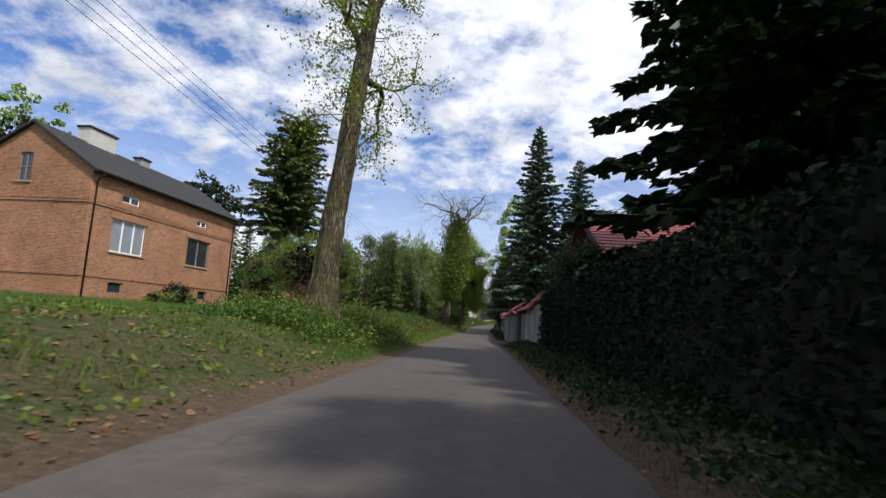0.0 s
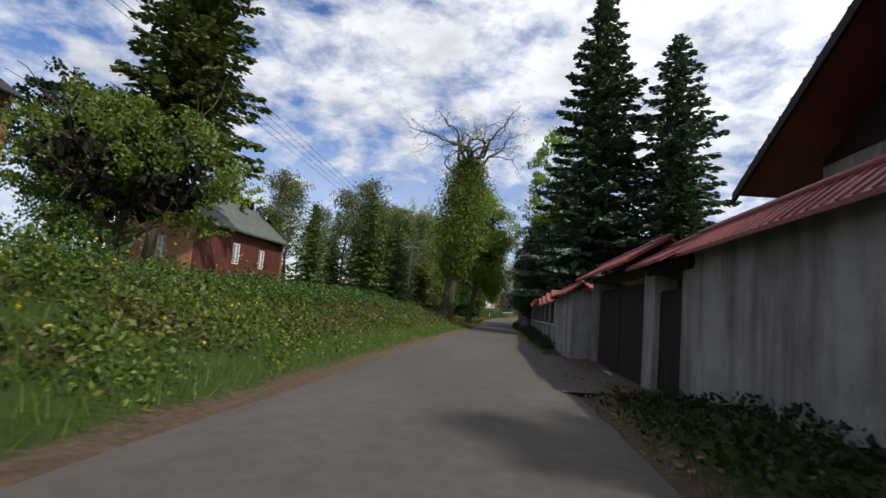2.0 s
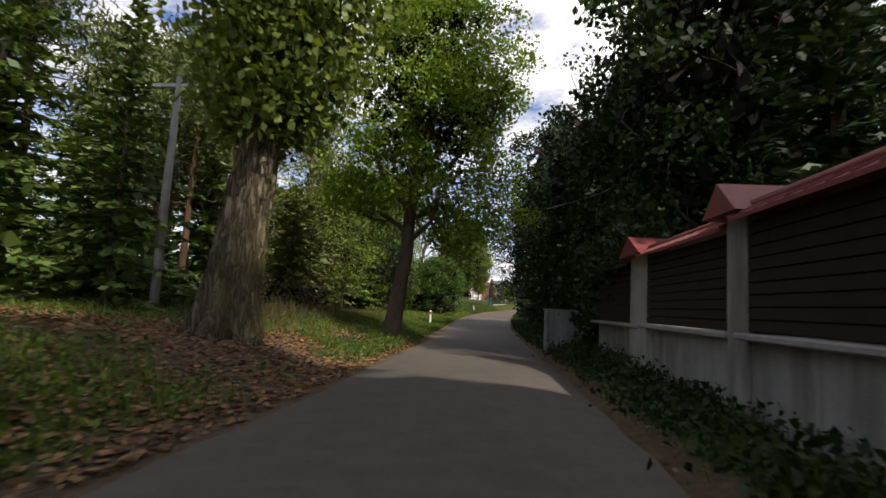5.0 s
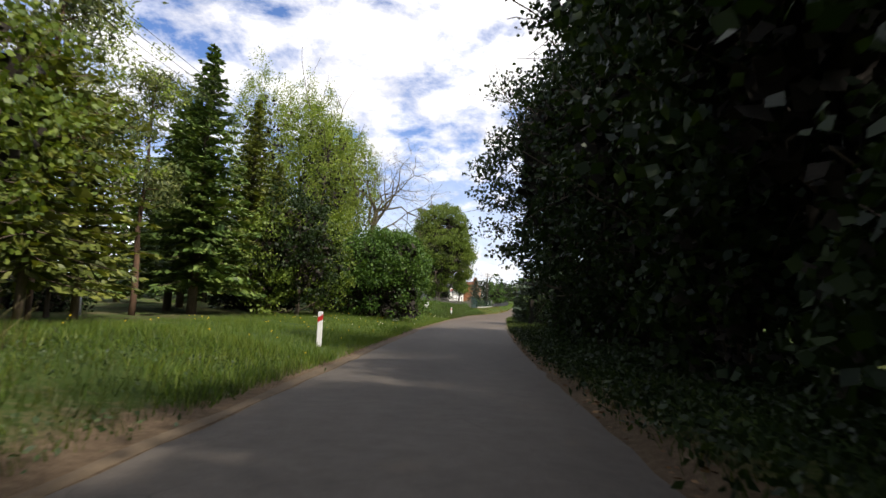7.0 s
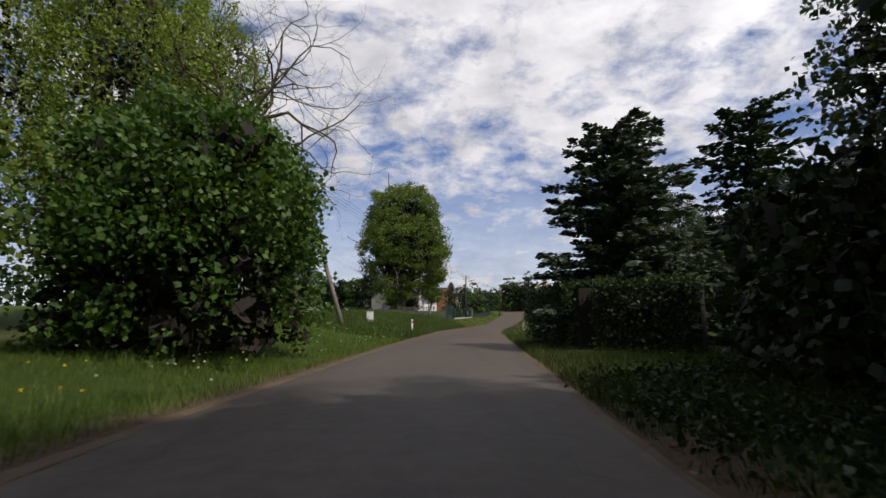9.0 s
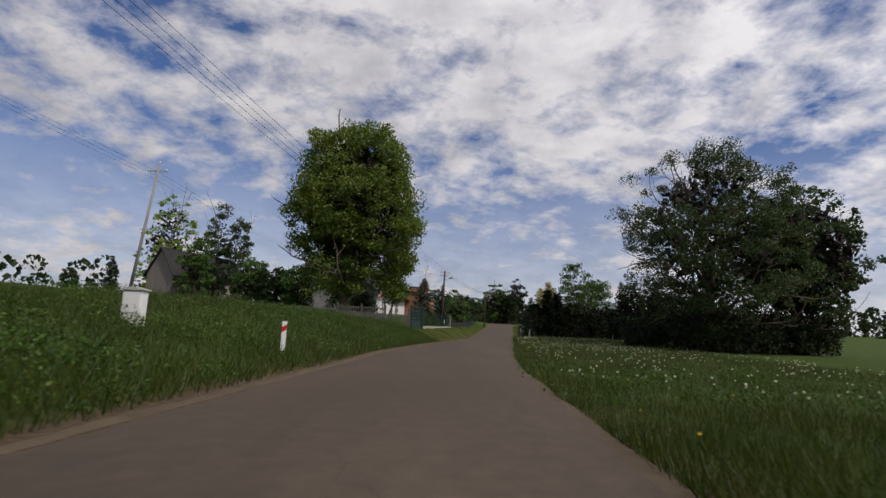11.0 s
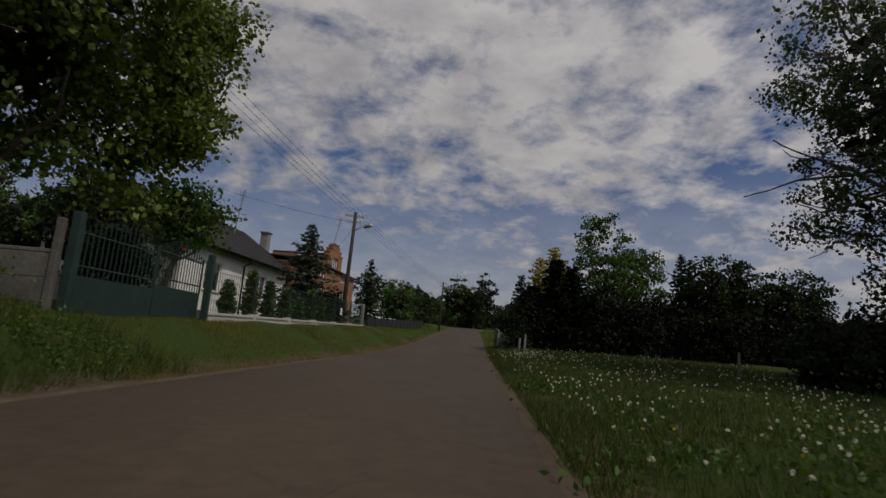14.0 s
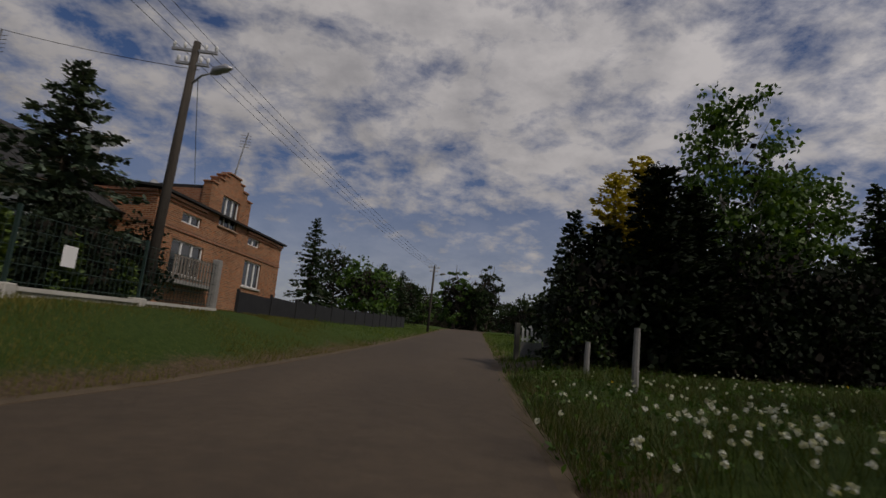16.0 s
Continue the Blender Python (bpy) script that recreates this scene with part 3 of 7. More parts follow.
def leaf_tree(label, loc, height, spread, base, trunk_r, leaf_mat, bark, seed=1, leaves=9000, leaf=0.22, lean=(0, 0), form=0.0, category="tree", clump=0.75, gaps=0.25, fill=1.0, boughs=(), hang=1.0, lumps=0):
    """Broad-leaved tree: forking limbs, and a crown built of many leaf clumps with gaps between them.
    spread: crown radius; base: height of its lowest leaves; form: -1 wide above .. 1 wide below."""
    rng = np.random.default_rng(seed)
    ob = thing("tree", label, category, loc)
    wood, tips = Shape(), []
    top = Vector((lean[0], lean[1], height * 0.5))
    n = 9
    pts = [Vector((0, 0, -0.3)) + top * (i / n) + Vector((noise.noise(Vector((i * 0.7, seed, 0))), noise.noise(Vector((i * 0.7, seed, 9))), 0)) * 0.12 * min(i, 4) * 0.4 for i in range(n + 1)]
    rad = [trunk_r * (1.55 if i == 0 else 1.12 if i == 1 else 1.0) * (1 - 0.5 * i / n) for i in range(n + 1)]
    wood.tube(pts, rad, 12, True, 0.12)
    centre = Vector((lean[0] * 1.1, lean[1] * 1.1, (height + base) / 2))
    half = (height - base) / 2
    limbs = int(9 + spread * 1.5)
    for i in range(limbs):
        u = (i + 0.5) / limbs
        z0 = base * 0.9 + (height * 0.52 - base * 0.9) * u * 0.98
        k = min(max(z0 / (height * 0.5), 0), 1)
        at = pts[min(int(k * n), n - 1)].lerp(pts[min(int(k * n) + 1, n)], k * n - int(k * n) if k < 1 else 1)
        a = i * 2.4 + rng.uniform(-0.4, 0.4)
        reach = spread * rng.uniform(0.75, 1.0) * (0.55 + 0.45 * math.sin(math.pi * min(0.15 + 0.75 * u, 1)))
        rise = 0.25 + 1.3 * u
        grow(wood, at, (math.cos(a), math.sin(a), rise), reach * 0.62 * (1 + 0.5 * u), trunk_r * 0.36 * (1 - 0.4 * u), 2 if leaves > 8500 else 1, rng, tips, 0.2, 3 if leaves > 16000 else 2, 0.45, sides=5)
    grow(wood, pts[-1], (0, 0, 1), half * 0.6, rad[-1] * 0.9, 2, rng, tips, 0.5, 3, 0.3)
    part("trunk", wood, bark, ob, "", True)
    # clumps: on an uneven shell round the crown, and inside it
    m = lumps or int(70 + leaves / 75)
    d = rng.normal(size=(m, 3))
    d /= np.linalg.norm(d, axis=1)[:, None]
    r = np.where(rng.uniform(size=m) < 0.75, rng.uniform(0.78, 1.0, m), rng.uniform(0.3, 0.8, m))
    bumps = np.array([1 + 0.3 * noise.noise(Vector(v) * 2.0 + Vector((seed * 3.1, 0, 0))) for v in d])
    wide = 1 - form * d[:, 2] * 0.35
    pos = np.array(centre) + d * (r * bumps)[:, None] * np.stack([spread * wide, spread * wide, np.full(m, half)], 1)
    keep = np.array([noise.noise(Vector(p) * (1.6 / max(spread, 1.5)) + Vector((0, 0, seed * 1.7))) for p in pos]) > -gaps
    pos = pos[keep]
    for bx, by, bz, br in boughs:
        pos = np.concatenate([pos, np.array([bx, by, bz]) + rng.normal(size=(int(10 * br), 3)) * br * 0.45])
    per = max(leaves // max(len(pos), 1), 6)
    c = np.repeat(pos, per, 0)
    q = rng.normal(size=c.shape)
    q = q / np.linalg.norm(q, axis=1)[:, None] * rng.uniform(0, 1, (len(c), 1)) ** 0.45 * clump * np.repeat(rng.uniform(0.55, 1.25, len(pos)), per)[:, None] * np.array([1 / hang, 1 / hang, 0.62 * hang ** 1.5])
    q[:, 2] -= 0.25 * (q[:, 0] ** 2 + q[:, 1] ** 2) / clump
    quads = [leaf_quads(c + q, leaf, 0.4, 0.42, 0.35, rng)]
    # loose near-black quads in the middle, as painted shade inside the crown
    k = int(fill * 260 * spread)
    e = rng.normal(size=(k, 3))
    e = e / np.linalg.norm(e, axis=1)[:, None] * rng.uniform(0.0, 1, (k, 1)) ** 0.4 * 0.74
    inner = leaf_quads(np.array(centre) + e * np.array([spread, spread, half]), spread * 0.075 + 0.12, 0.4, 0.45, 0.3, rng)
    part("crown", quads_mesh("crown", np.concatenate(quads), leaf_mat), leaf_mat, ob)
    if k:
        part("inner_shade", quads_mesh("inner_shade", inner, SHADE_FILL), SHADE_FILL, ob, "near-black quads painting shade inside the crown", kind="stuff")
    return ob


def furrowed(shape, line, radii, seed, sides=52, rings=84):
    """A trunk with corky ridges and deep furrows in its surface, and root swellings at its foot."""
    k0, n = len(shape.v), len(line) - 1
    for j in range(rings + 1):
        t = j / rings * n
        i = min(int(t), n - 1)
        p = line[i].lerp(line[i + 1], t - i)
        r = radii[i] + (radii[i + 1] - radii[i]) * (t - i)
        foot = math.exp(-max(p.z, 0) / 0.55)
        for q in range(sides):
            a = 2 * math.pi * q / sides
            c, d = math.cos(a), math.sin(a)
            twist = p.z * 0.12
            g = noise.noise(Vector((math.cos(a + twist) * 3.6 + seed, math.sin(a + twist) * 3.6, p.z * 0.5)))
            h = noise.noise(Vector((math.cos(a + twist) * 7.5, math.sin(a + twist) * 7.5 + seed, p.z * 1.1)))
            lump = noise.noise(Vector((c * 1.1, d * 1.1 + seed, p.z * 0.45)))
            rr = r * (1 + 0.16 * (0.5 - min(abs(g) * 2.6, 1.0)) * -1 + 0.07 * (min(abs(h) * 3, 1.0) - 0.5) + 0.16 * lump + 0.3 * foot * math.cos(5 * a + seed))
            shape.v.append((p.x + c * rr, p.y + d * rr, p.z))
    for j in range(rings):
        for q in range(sides):
            m = (q + 1) % sides
            shape.f.append((k0 + j * sides + q, k0 + j * sides + m, k0 + (j + 1) * sides + m, k0 + (j + 1) * sides + q))


def bare_tree(label, loc, height, spread, fork, trunk_r, bark, seed=1, lean=(0, 0), leaves=0, leaf_mat=None, limbs=6, depth=4, rise=0.55, limb_r=0.42, low=1, droop=0.12, curve=0.0, reach=1.0, bend=0.6, twigs=0, twig_from=6.0, side=0.0):
    """A tree whose limbs show: few or no leaves; twigs: thin hanging shoots from the upper trunk; side: how far the limbs favour +x."""
    rng = np.random.default_rng(seed)
    ob = thing("tree", label, "tree", loc)
    wood, tips = Shape(), []
    n = 12
    pts = []
    for i in range(n + 1):
        t = i / n
        pts.append(Vector((lean[0] * t ** (1 + curve) + 0.1 * noise.noise(Vector((t * 4, seed, 0))), lean[1] * t + 0.1 * noise.noise(Vector((t * 4, 0, seed))), -0.35 + (fork + 0.35) * t)))
    rad = [trunk_r * (1 - 0.38 * i / n) * (1 + 0.6 * math.exp(-i * 0.9)) for i in range(n + 1)]
    furrowed(wood, pts, rad, seed)
    for i in range(limbs):
        a = i * 2.4 + rng.uniform(-0.3, 0.3)
        at = pts[n - (i % 4) * low]
        grow(wood, at, (math.cos(a) * 0.8 + side, math.sin(a) * 0.8, rise + 0.3 * (i % 3)), reach * (height - fork) * 0.5 * (0.7 + 0.1 * (i % 4)) * (spread / max(height - fork, 1)) ** 0.3,
             trunk_r * limb_r, depth, rng, tips, droop, 3, bend, 0.55, 0.72, 6)
    for i in range(twigs):
        z = twig_from + (fork - twig_from) * rng.uniform(0, 1) ** 0.8
        t = (z + 0.35) / (fork + 0.35) * n
        at = pts[min(int(t), n - 1)].lerp(pts[min(int(t) + 1, n)], t - int(t))
        a = rng.uniform(0, 2 * math.pi)
        grow(wood, at, (math.cos(a), math.sin(a), rng.uniform(-0.1, 0.7)), rng.uniform(0.9, 1.9), 0.028, 2, rng, tips, -0.35, 2, 0.6, 0.5, 0.8, 4)
    part("trunk", wood, bark, ob, "", True)
    if leaves:
        c = np.array([t[0] for t in tips])
        c = c[rng.integers(0, len(c), leaves)] + rng.normal(size=(leaves, 3)) * 0.2
        part("crown", quads_mesh("crown", leaf_quads(c, 0.12, 0.4, 0.4, 0.4, rng), leaf_mat), leaf_mat, ob)
    return ob


def spruce(label, loc, height, radius, mat, seed=1, base=0.6, droop=0.25, dense=1.0, bark=None, shape_pow=0.85, category="spruce", blunt=0.0, twig=1.0, lean=(0, 0)):
    """Conifer with drooping boughs all the way up, each a spray of needle twigs."""
    rng = np.random.default_rng(seed)
    ob = thing("spruce_tree", label, category, loc)
    wood = Shape()
    wood.tube([(lean[0] * t, lean[1] * t, -0.3 + (height + 0.3) * t) for t in (0, 0.3, 0.65, 1)], [0.018 * height, 0.014 * height, 0.008 * height, 0.012], 8)
    n = int((26 + height * 9.5) * (0.6 + 0.4 * dense))
    u = np.sort((np.arange(n) + rng.uniform(0, 1, n)) / n) ** 0.92
    quads = []
    for b in range(n):
        z = base + (height - base) * u[b]
        L = (radius * max(1 - u[b] * (1 - blunt), 0.0) ** shape_pow * rng.uniform(0.62, 1.12) + 0.14)
        L *= 1 + 0.22 * noise.noise(Vector((z * 0.5, b * 0.31, seed)))
        a = b * 2.39996 + rng.uniform(-0.25, 0.25)
        dz = -droop * (1 - u[b]) * 1.25 + 0.28 * u[b] + rng.uniform(-0.1, 0.1)
        ca, sa = math.cos(a), math.sin(a)
        ox, oy = lean[0] * z / height, lean[1] * z / height
        if L > 0.7:
            wood.tube([(ox, oy, z), (ox + ca * L * 0.5, oy + sa * L * 0.5, z + dz * L * 0.45), (ox + ca * L * 0.92, oy + sa * L * 0.92, z + dz * L * 0.72)], [0.02 + 0.007 * L, 0.016, 0.006], 3, False)
        k = int((8 + 20 * L) * dense)
        s = np.sqrt(rng.uniform(0.03, 1, k))
        side = rng.uniform(-1, 1, k) * (0.12 + 0.24 * L * (1 - s * 0.8)) * np.minimum(1, s * 3)
        zz = z + dz * L * s * (1.2 - 0.4 * s) - np.abs(side) * 0.3 + rng.normal(size=k) * 0.05
        c = np.stack([ox + ca * L * s - sa * side, oy + sa * L * s + ca * side, zz], 1)
        sg = np.sign(side)
        d = np.stack([ca - sa * sg * 0.8, sa + ca * sg * 0.8, np.full(k, dz * 0.6 - 0.2)], 1) + rng.normal(size=(k, 3)) * 0.28
        d /= np.linalg.norm(d, axis=1)[:, None]
        w = np.cross(d, np.array([0, 0, 1.0]) + rng.normal(size=(k, 3)) * 0.55)
        w /= np.linalg.norm(w, axis=1)[:, None]
        ln = (0.2 + 0.045 * L) * rng.uniform(0.7, 1.35, k)[:, None] * (0.75 + 0.022 * height) * twig
        wd = ln * 0.27
        quads.append(np.stack([c - d * ln * 0.5, c + w * wd - [0, 0, 0.015], c + d * ln * 0.5, c - w * wd - [0, 0, 0.015]], 1))
        k = int(3 + 2.2 * L)
        s = rng.uniform(0.02, 0.5, k)
        c = np.stack([ox + ca * L * s, oy + sa * L * s, z + dz * L * s * (1.2 - 0.4 * s) - 0.06], 1) + rng.normal(size=(k, 3)) * 0.05 * L
        d = np.stack([np.full(k, ca), np.full(k, sa), np.full(k, dz * 0.7)], 1) + rng.normal(size=(k, 3)) * 0.3
        d /= np.linalg.norm(d, axis=1)[:, None]
        w = np.cross(d, np.array([0, 0, 1.0]) + rng.normal(size=(k, 3)) * 0.8)
        w /= np.linalg.norm(w, axis=1)[:, None]
        ln = np.full((k, 1), 0.2 + 0.2 * L)
        quads.append(np.stack([c - d * ln * 0.5, c + w * ln * 0.3, c + d * ln * 0.5, c - w * ln * 0.3], 1))
    part("trunk", wood, bark or BARK, ob, "", True)
    part("crown", quads_mesh("crown", np.concatenate(quads), mat), mat, ob)
    return ob


def pine(label, loc, height, crown_from, radius, seed=1, mat=None, bark=None):
    rng = np.random.default_rng(seed)
    ob = thing("pine_tree", label, "pine", loc)
    wood, quads = Shape(), []
    n = 8
    line = [Vector((0.25 * noise.noise(Vector((i * 0.5, seed, 2))), 0.25 * noise.noise(Vector((i * 0.5, 4, seed))), -0.3 + (height + 0.2) * i / n)) for i in range(n + 1)]
    wood.tube(line, [0.17 * (1 - 0.85 * i / n) + 0.01 for i in range(n + 1)], 8)
    for i in range(34):
        u = rng.uniform(0, 1) ** 0.8
        z = crown_from * 0.75 + (height - crown_from * 0.75) * u
        dead = z < crown_from
        k = z / height * n
        at = line[int(min(k, n - 1))].lerp(line[min(int(k) + 1, n)], k - int(k))
        a = i * 2.4
        L = radius * (1.05 - 0.75 * u) * rng.uniform(0.6, 1.1)
        end = at + Vector((math.cos(a) * L, math.sin(a) * L, L * (0.15 + 0.5 * u)))
        mid = at.lerp(end, 0.5) + Vector((0, 0, -0.1 * L))
        wood.tube([at, mid, end], [0.035, 0.022, 0.008], 4, False)
        if dead:
            continue
        for c0 in (end, mid.lerp(end, 0.4), end + Vector(rng.normal(size=3)) * 0.5, mid + Vector(rng.normal(size=3)) * 0.4):
            k = 34
            quads.append(leaf_quads(np.array(c0) + rng.normal(size=(k, 3)) * np.array([0.4, 0.4, 0.26]), 0.32, 0.3, 0.13, -0.5, rng))
    part("trunk", wood, bark or BARK_PINE, ob, "", True)
    part("crown", quads_mesh("crown", np.concatenate(quads), mat or NEEDLE_PINE), mat or NEEDLE_PINE, ob)
    return ob


def bush(label, loc, radius, height, mat, seed=1, leaves=3000, leaf=0.14, category="bush", name="bush", stems=7, clump=0.3, skirt_share=0.34, flare=0.0, lift=0.4):
    rng = np.random.default_rng(seed)
    ob = thing(name, label, category, loc)
    wood = Shape()
    for i in range(stems):
        a = i * 2.4
        e = Vector((math.cos(a) * radius[0] * 0.7, math.sin(a) * radius[1] * 0.7, height * rng.uniform(0.6, 0.9)))
        wood.tube([(math.cos(a) * 0.12, math.sin(a) * 0.12, -0.15), e * 0.45 + Vector((0, 0, 0.15 * height)), e], [0.035, 0.025, 0.008], 4, False)
    part("stem", wood, BARK, ob, "", True)
    m = max(int(leaves / 26), 12)
    d = rng.normal(size=(m, 3))
    d /= np.linalg.norm(d, axis=1)[:, None]
    d[:, 2] = np.abs(d[:, 2]) * 1.15 - 0.25
    bumps = np.array([1 + 0.25 * noise.noise(Vector(v) * 2.4 + Vector((seed, 0, 0))) for v in d])
    r = np.where(rng.uniform(size=m) < 0.7, rng.uniform(0.8, 1.0, m), rng.uniform(0.2, 0.8, m)) * bumps
    pos = d * r[:, None] * np.array([radius[0], radius[1], height * (1.02 - lift)]) + np.array([0, 0, height * lift])
    low = rng.uniform(size=m) < skirt_share
    a = rng.uniform(0, 2 * math.pi, m)
    k = rng.uniform(0.55, 0.98, m)
    skirt = np.stack([np.cos(a) * radius[0] * k, np.sin(a) * radius[1] * k, rng.uniform(0.05, 0.45, m) * height], 1)
    pos[:, :2] *= (1 + flare * (pos[:, 2:] / height - 0.5))
    pos = np.where(low[:, None], skirt, pos)
    pos[:, 2] = np.maximum(pos[:, 2], 0.12)
    c = np.repeat(pos, 26, 0)
    q = rng.normal(size=c.shape)
    c = c + q / np.linalg.norm(q, axis=1)[:, None] * rng.uniform(0, 1, (len(c), 1)) ** 0.5 * clump * 1.5
    c[:, 2] = np.maximum(c[:, 2], 0.03)
    # near-black quads from the ground up darken the inside like shade
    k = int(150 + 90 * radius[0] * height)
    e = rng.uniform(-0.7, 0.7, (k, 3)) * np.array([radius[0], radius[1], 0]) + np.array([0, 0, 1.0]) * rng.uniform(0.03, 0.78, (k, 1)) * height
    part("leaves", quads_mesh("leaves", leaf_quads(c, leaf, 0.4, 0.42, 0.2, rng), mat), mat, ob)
    part("inner_shade", quads_mesh("inner_shade", leaf_quads(e, 0.15 + 0.06 * radius[0], 0.4, 0.45, 0.2, rng), SHADE_FILL), SHADE_FILL, ob, "near-black quads painting shade inside the shrub", kind="stuff")
    return ob


def hedge(label, line, width, height, mat, seed=1, per_m=700, leaf=0.1, name="hedge"):
    """A clipped hedge along a line of (x, y) points."""
    rng = np.random.default_rng(seed)
    x0, y0 = line[0]
    ob = thing(name, label, "hedge", (x0, y0, ground_z(x0, y0)))
    quads, core = [], Shape()
    for (ax, ay), (bx, by) in zip(line, line[1:]):
        L = math.hypot(bx - ax, by - ay)
        ux, uy = (bx - ax) / L, (by - ay) / L
        k = int(per_m * L)
        s, t, w = rng.uniform(0, L, k), rng.uniform(0, 1, k) ** 0.9, rng.uniform(-1, 1, k)
        face = rng.uniform(size=k)
        w = np.where(face < 0.75, np.sign(w) * rng.uniform(0.85, 1.05, k), w)
        t = np.where(face >= 0.75, rng.uniform(0.94, 1.03, k), t)
        wave = np.array([noise.noise(Vector(((ax + ux * q) * 0.9, (ay + uy * q) * 0.9, h * 2))) for q, h in zip(s, t)])
        w = w * width / 2 + wave * 0.16 * np.sign(w)
        z = t * height * (1 + 0.05 * wave)
        gx, gy = ax + ux * s - uy * w, ay + uy * s + ux * w
        gz = np.array([ground_z(ax + ux * q, ay + uy * q) for q in np.linspace(0, L, 24)])
        z = z + np.interp(s, np.linspace(0, L, 24), gz)
        quads.append(leaf_quads(np.stack([gx - x0, gy - y0, z - ob.location.z], 1) + rng.normal(size=(k, 3)) * 0.05, leaf, 0.4, 0.35, 0.0, rng))
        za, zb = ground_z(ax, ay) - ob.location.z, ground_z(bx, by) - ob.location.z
        # near-black block behind the leaves, so that gaps look shaded
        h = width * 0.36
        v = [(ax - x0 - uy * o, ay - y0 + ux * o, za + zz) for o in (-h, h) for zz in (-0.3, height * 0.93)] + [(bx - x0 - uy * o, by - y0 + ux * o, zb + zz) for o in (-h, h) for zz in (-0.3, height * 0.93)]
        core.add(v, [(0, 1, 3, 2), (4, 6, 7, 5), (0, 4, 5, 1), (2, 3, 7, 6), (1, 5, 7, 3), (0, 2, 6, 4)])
    part("inner_shade", core, SHADE_FILL, ob)
    part("leaves", quads_mesh("leaves", np.concatenate(quads), mat), mat, ob)
    return ob


def at_ground(x, y, dz=0.0):
    return (x, y, ground_z(x, y) + dz)

# ---- building tools ----
def strip_wall(sh, u0, u1, top, z0, holes, put):
    """A wall from u0 to u1 with rectangular holes; top(u) is its upper edge, which may have a peak; put(outline) adds a piece."""
    cuts = sorted({u0, u1, *[h[0] for h in holes], *[h[1] for h in holes], *[p for p in top.peaks if u0 < p < u1]})
    for a, b in zip(cuts, cuts[1:]):
        lo = z0
        for h in sorted((h for h in holes if h[0] <= a + 1e-6 and h[1] >= b - 1e-6), key=lambda h: h[2]):
            put([(a, lo), (b, lo), (b, h[2]), (a, h[2])])
            lo = h[3]
        put([(a, lo), (b, lo), (b, top(b)), (a, top(a))])


class Level:
    def __init__(self, z):
        self.z, self.peaks = z, []

    def __call__(self, u):
        return self.z


class Peak:
    def __init__(self, a, b, eave, ridge):
        self.a, self.b, self.eave, self.ridge, self.peaks = a, b, eave, ridge, [(a + b) / 2]

    def __call__(self, u):
        m = (self.a + self.b) / 2
        return self.ridge - (self.ridge - self.eave) * abs(u - m) / (self.b - self.a) * 2


def window(parent, side, u0, u1, z0, z1, frame_mat, sashes=2, at=0.0, curtain=True, sill=None, bars=0, depth=0.12, label="", pane=None):
    """A window set into a hole of a front (side "x", facing +x at x = at) or a gable (side "y", facing -y at y = at)."""
    def bx(s, a, b, lo, hi, d0, d1, bev=0.0):
        if side == "x":
            return s.box(at - d1, at - d0, a, b, lo, hi, bev)
        return s.box(a, b, at + d0, at + d1, lo, hi, bev)
    f = Shape()
    t = 0.065
    bx(f, u0, u1, z0, z0 + t, depth - 0.04, depth + 0.03, 0.01)
    bx(f, u0, u1, z1 - t, z1, depth - 0.04, depth + 0.03, 0.01)
    bx(f, u0, u0 + t, z0 + t, z1 - t, depth - 0.04, depth + 0.03, 0.01)
    bx(f, u1 - t, u1, z0 + t, z1 - t, depth - 0.04, depth + 0.03, 0.01)
    w = part("window", f, frame_mat, parent, label or "window with painted frame and reveal")
    for i in range(1, sashes):
        u = u0 + (u1 - u0) * i / sashes
        part("mullion", bx(Shape(), u - 0.05, u + 0.05, z0 + t, z1 - t, depth - 0.05, depth + 0.02, 0.01), frame_mat, w)
    for i in range(bars):
        z = z0 + (z1 - z0) * (i + 1) / (bars + 1)
        part("bar", bx(Shape(), u0 + t, u1 - t, z - 0.02, z + 0.02, depth - 0.035, depth + 0.015), frame_mat, w)
    for i in range(sashes):
        a, b = u0 + (u1 - u0) * i / sashes, u0 + (u1 - u0) * (i + 1) / sashes
        part("pane", bx(Shape(), a + 0.03, b - 0.03, z0 + 0.03, z1 - 0.03, depth + 0.005, depth + 0.012), pane or GLASS, w)
    if sill:
        part("sill", bx(Shape(), u0 - 0.12, u1 + 0.12, z0 - 0.1, z0 - 0.004, -0.08, depth, 0.015), sill, w)
    return w


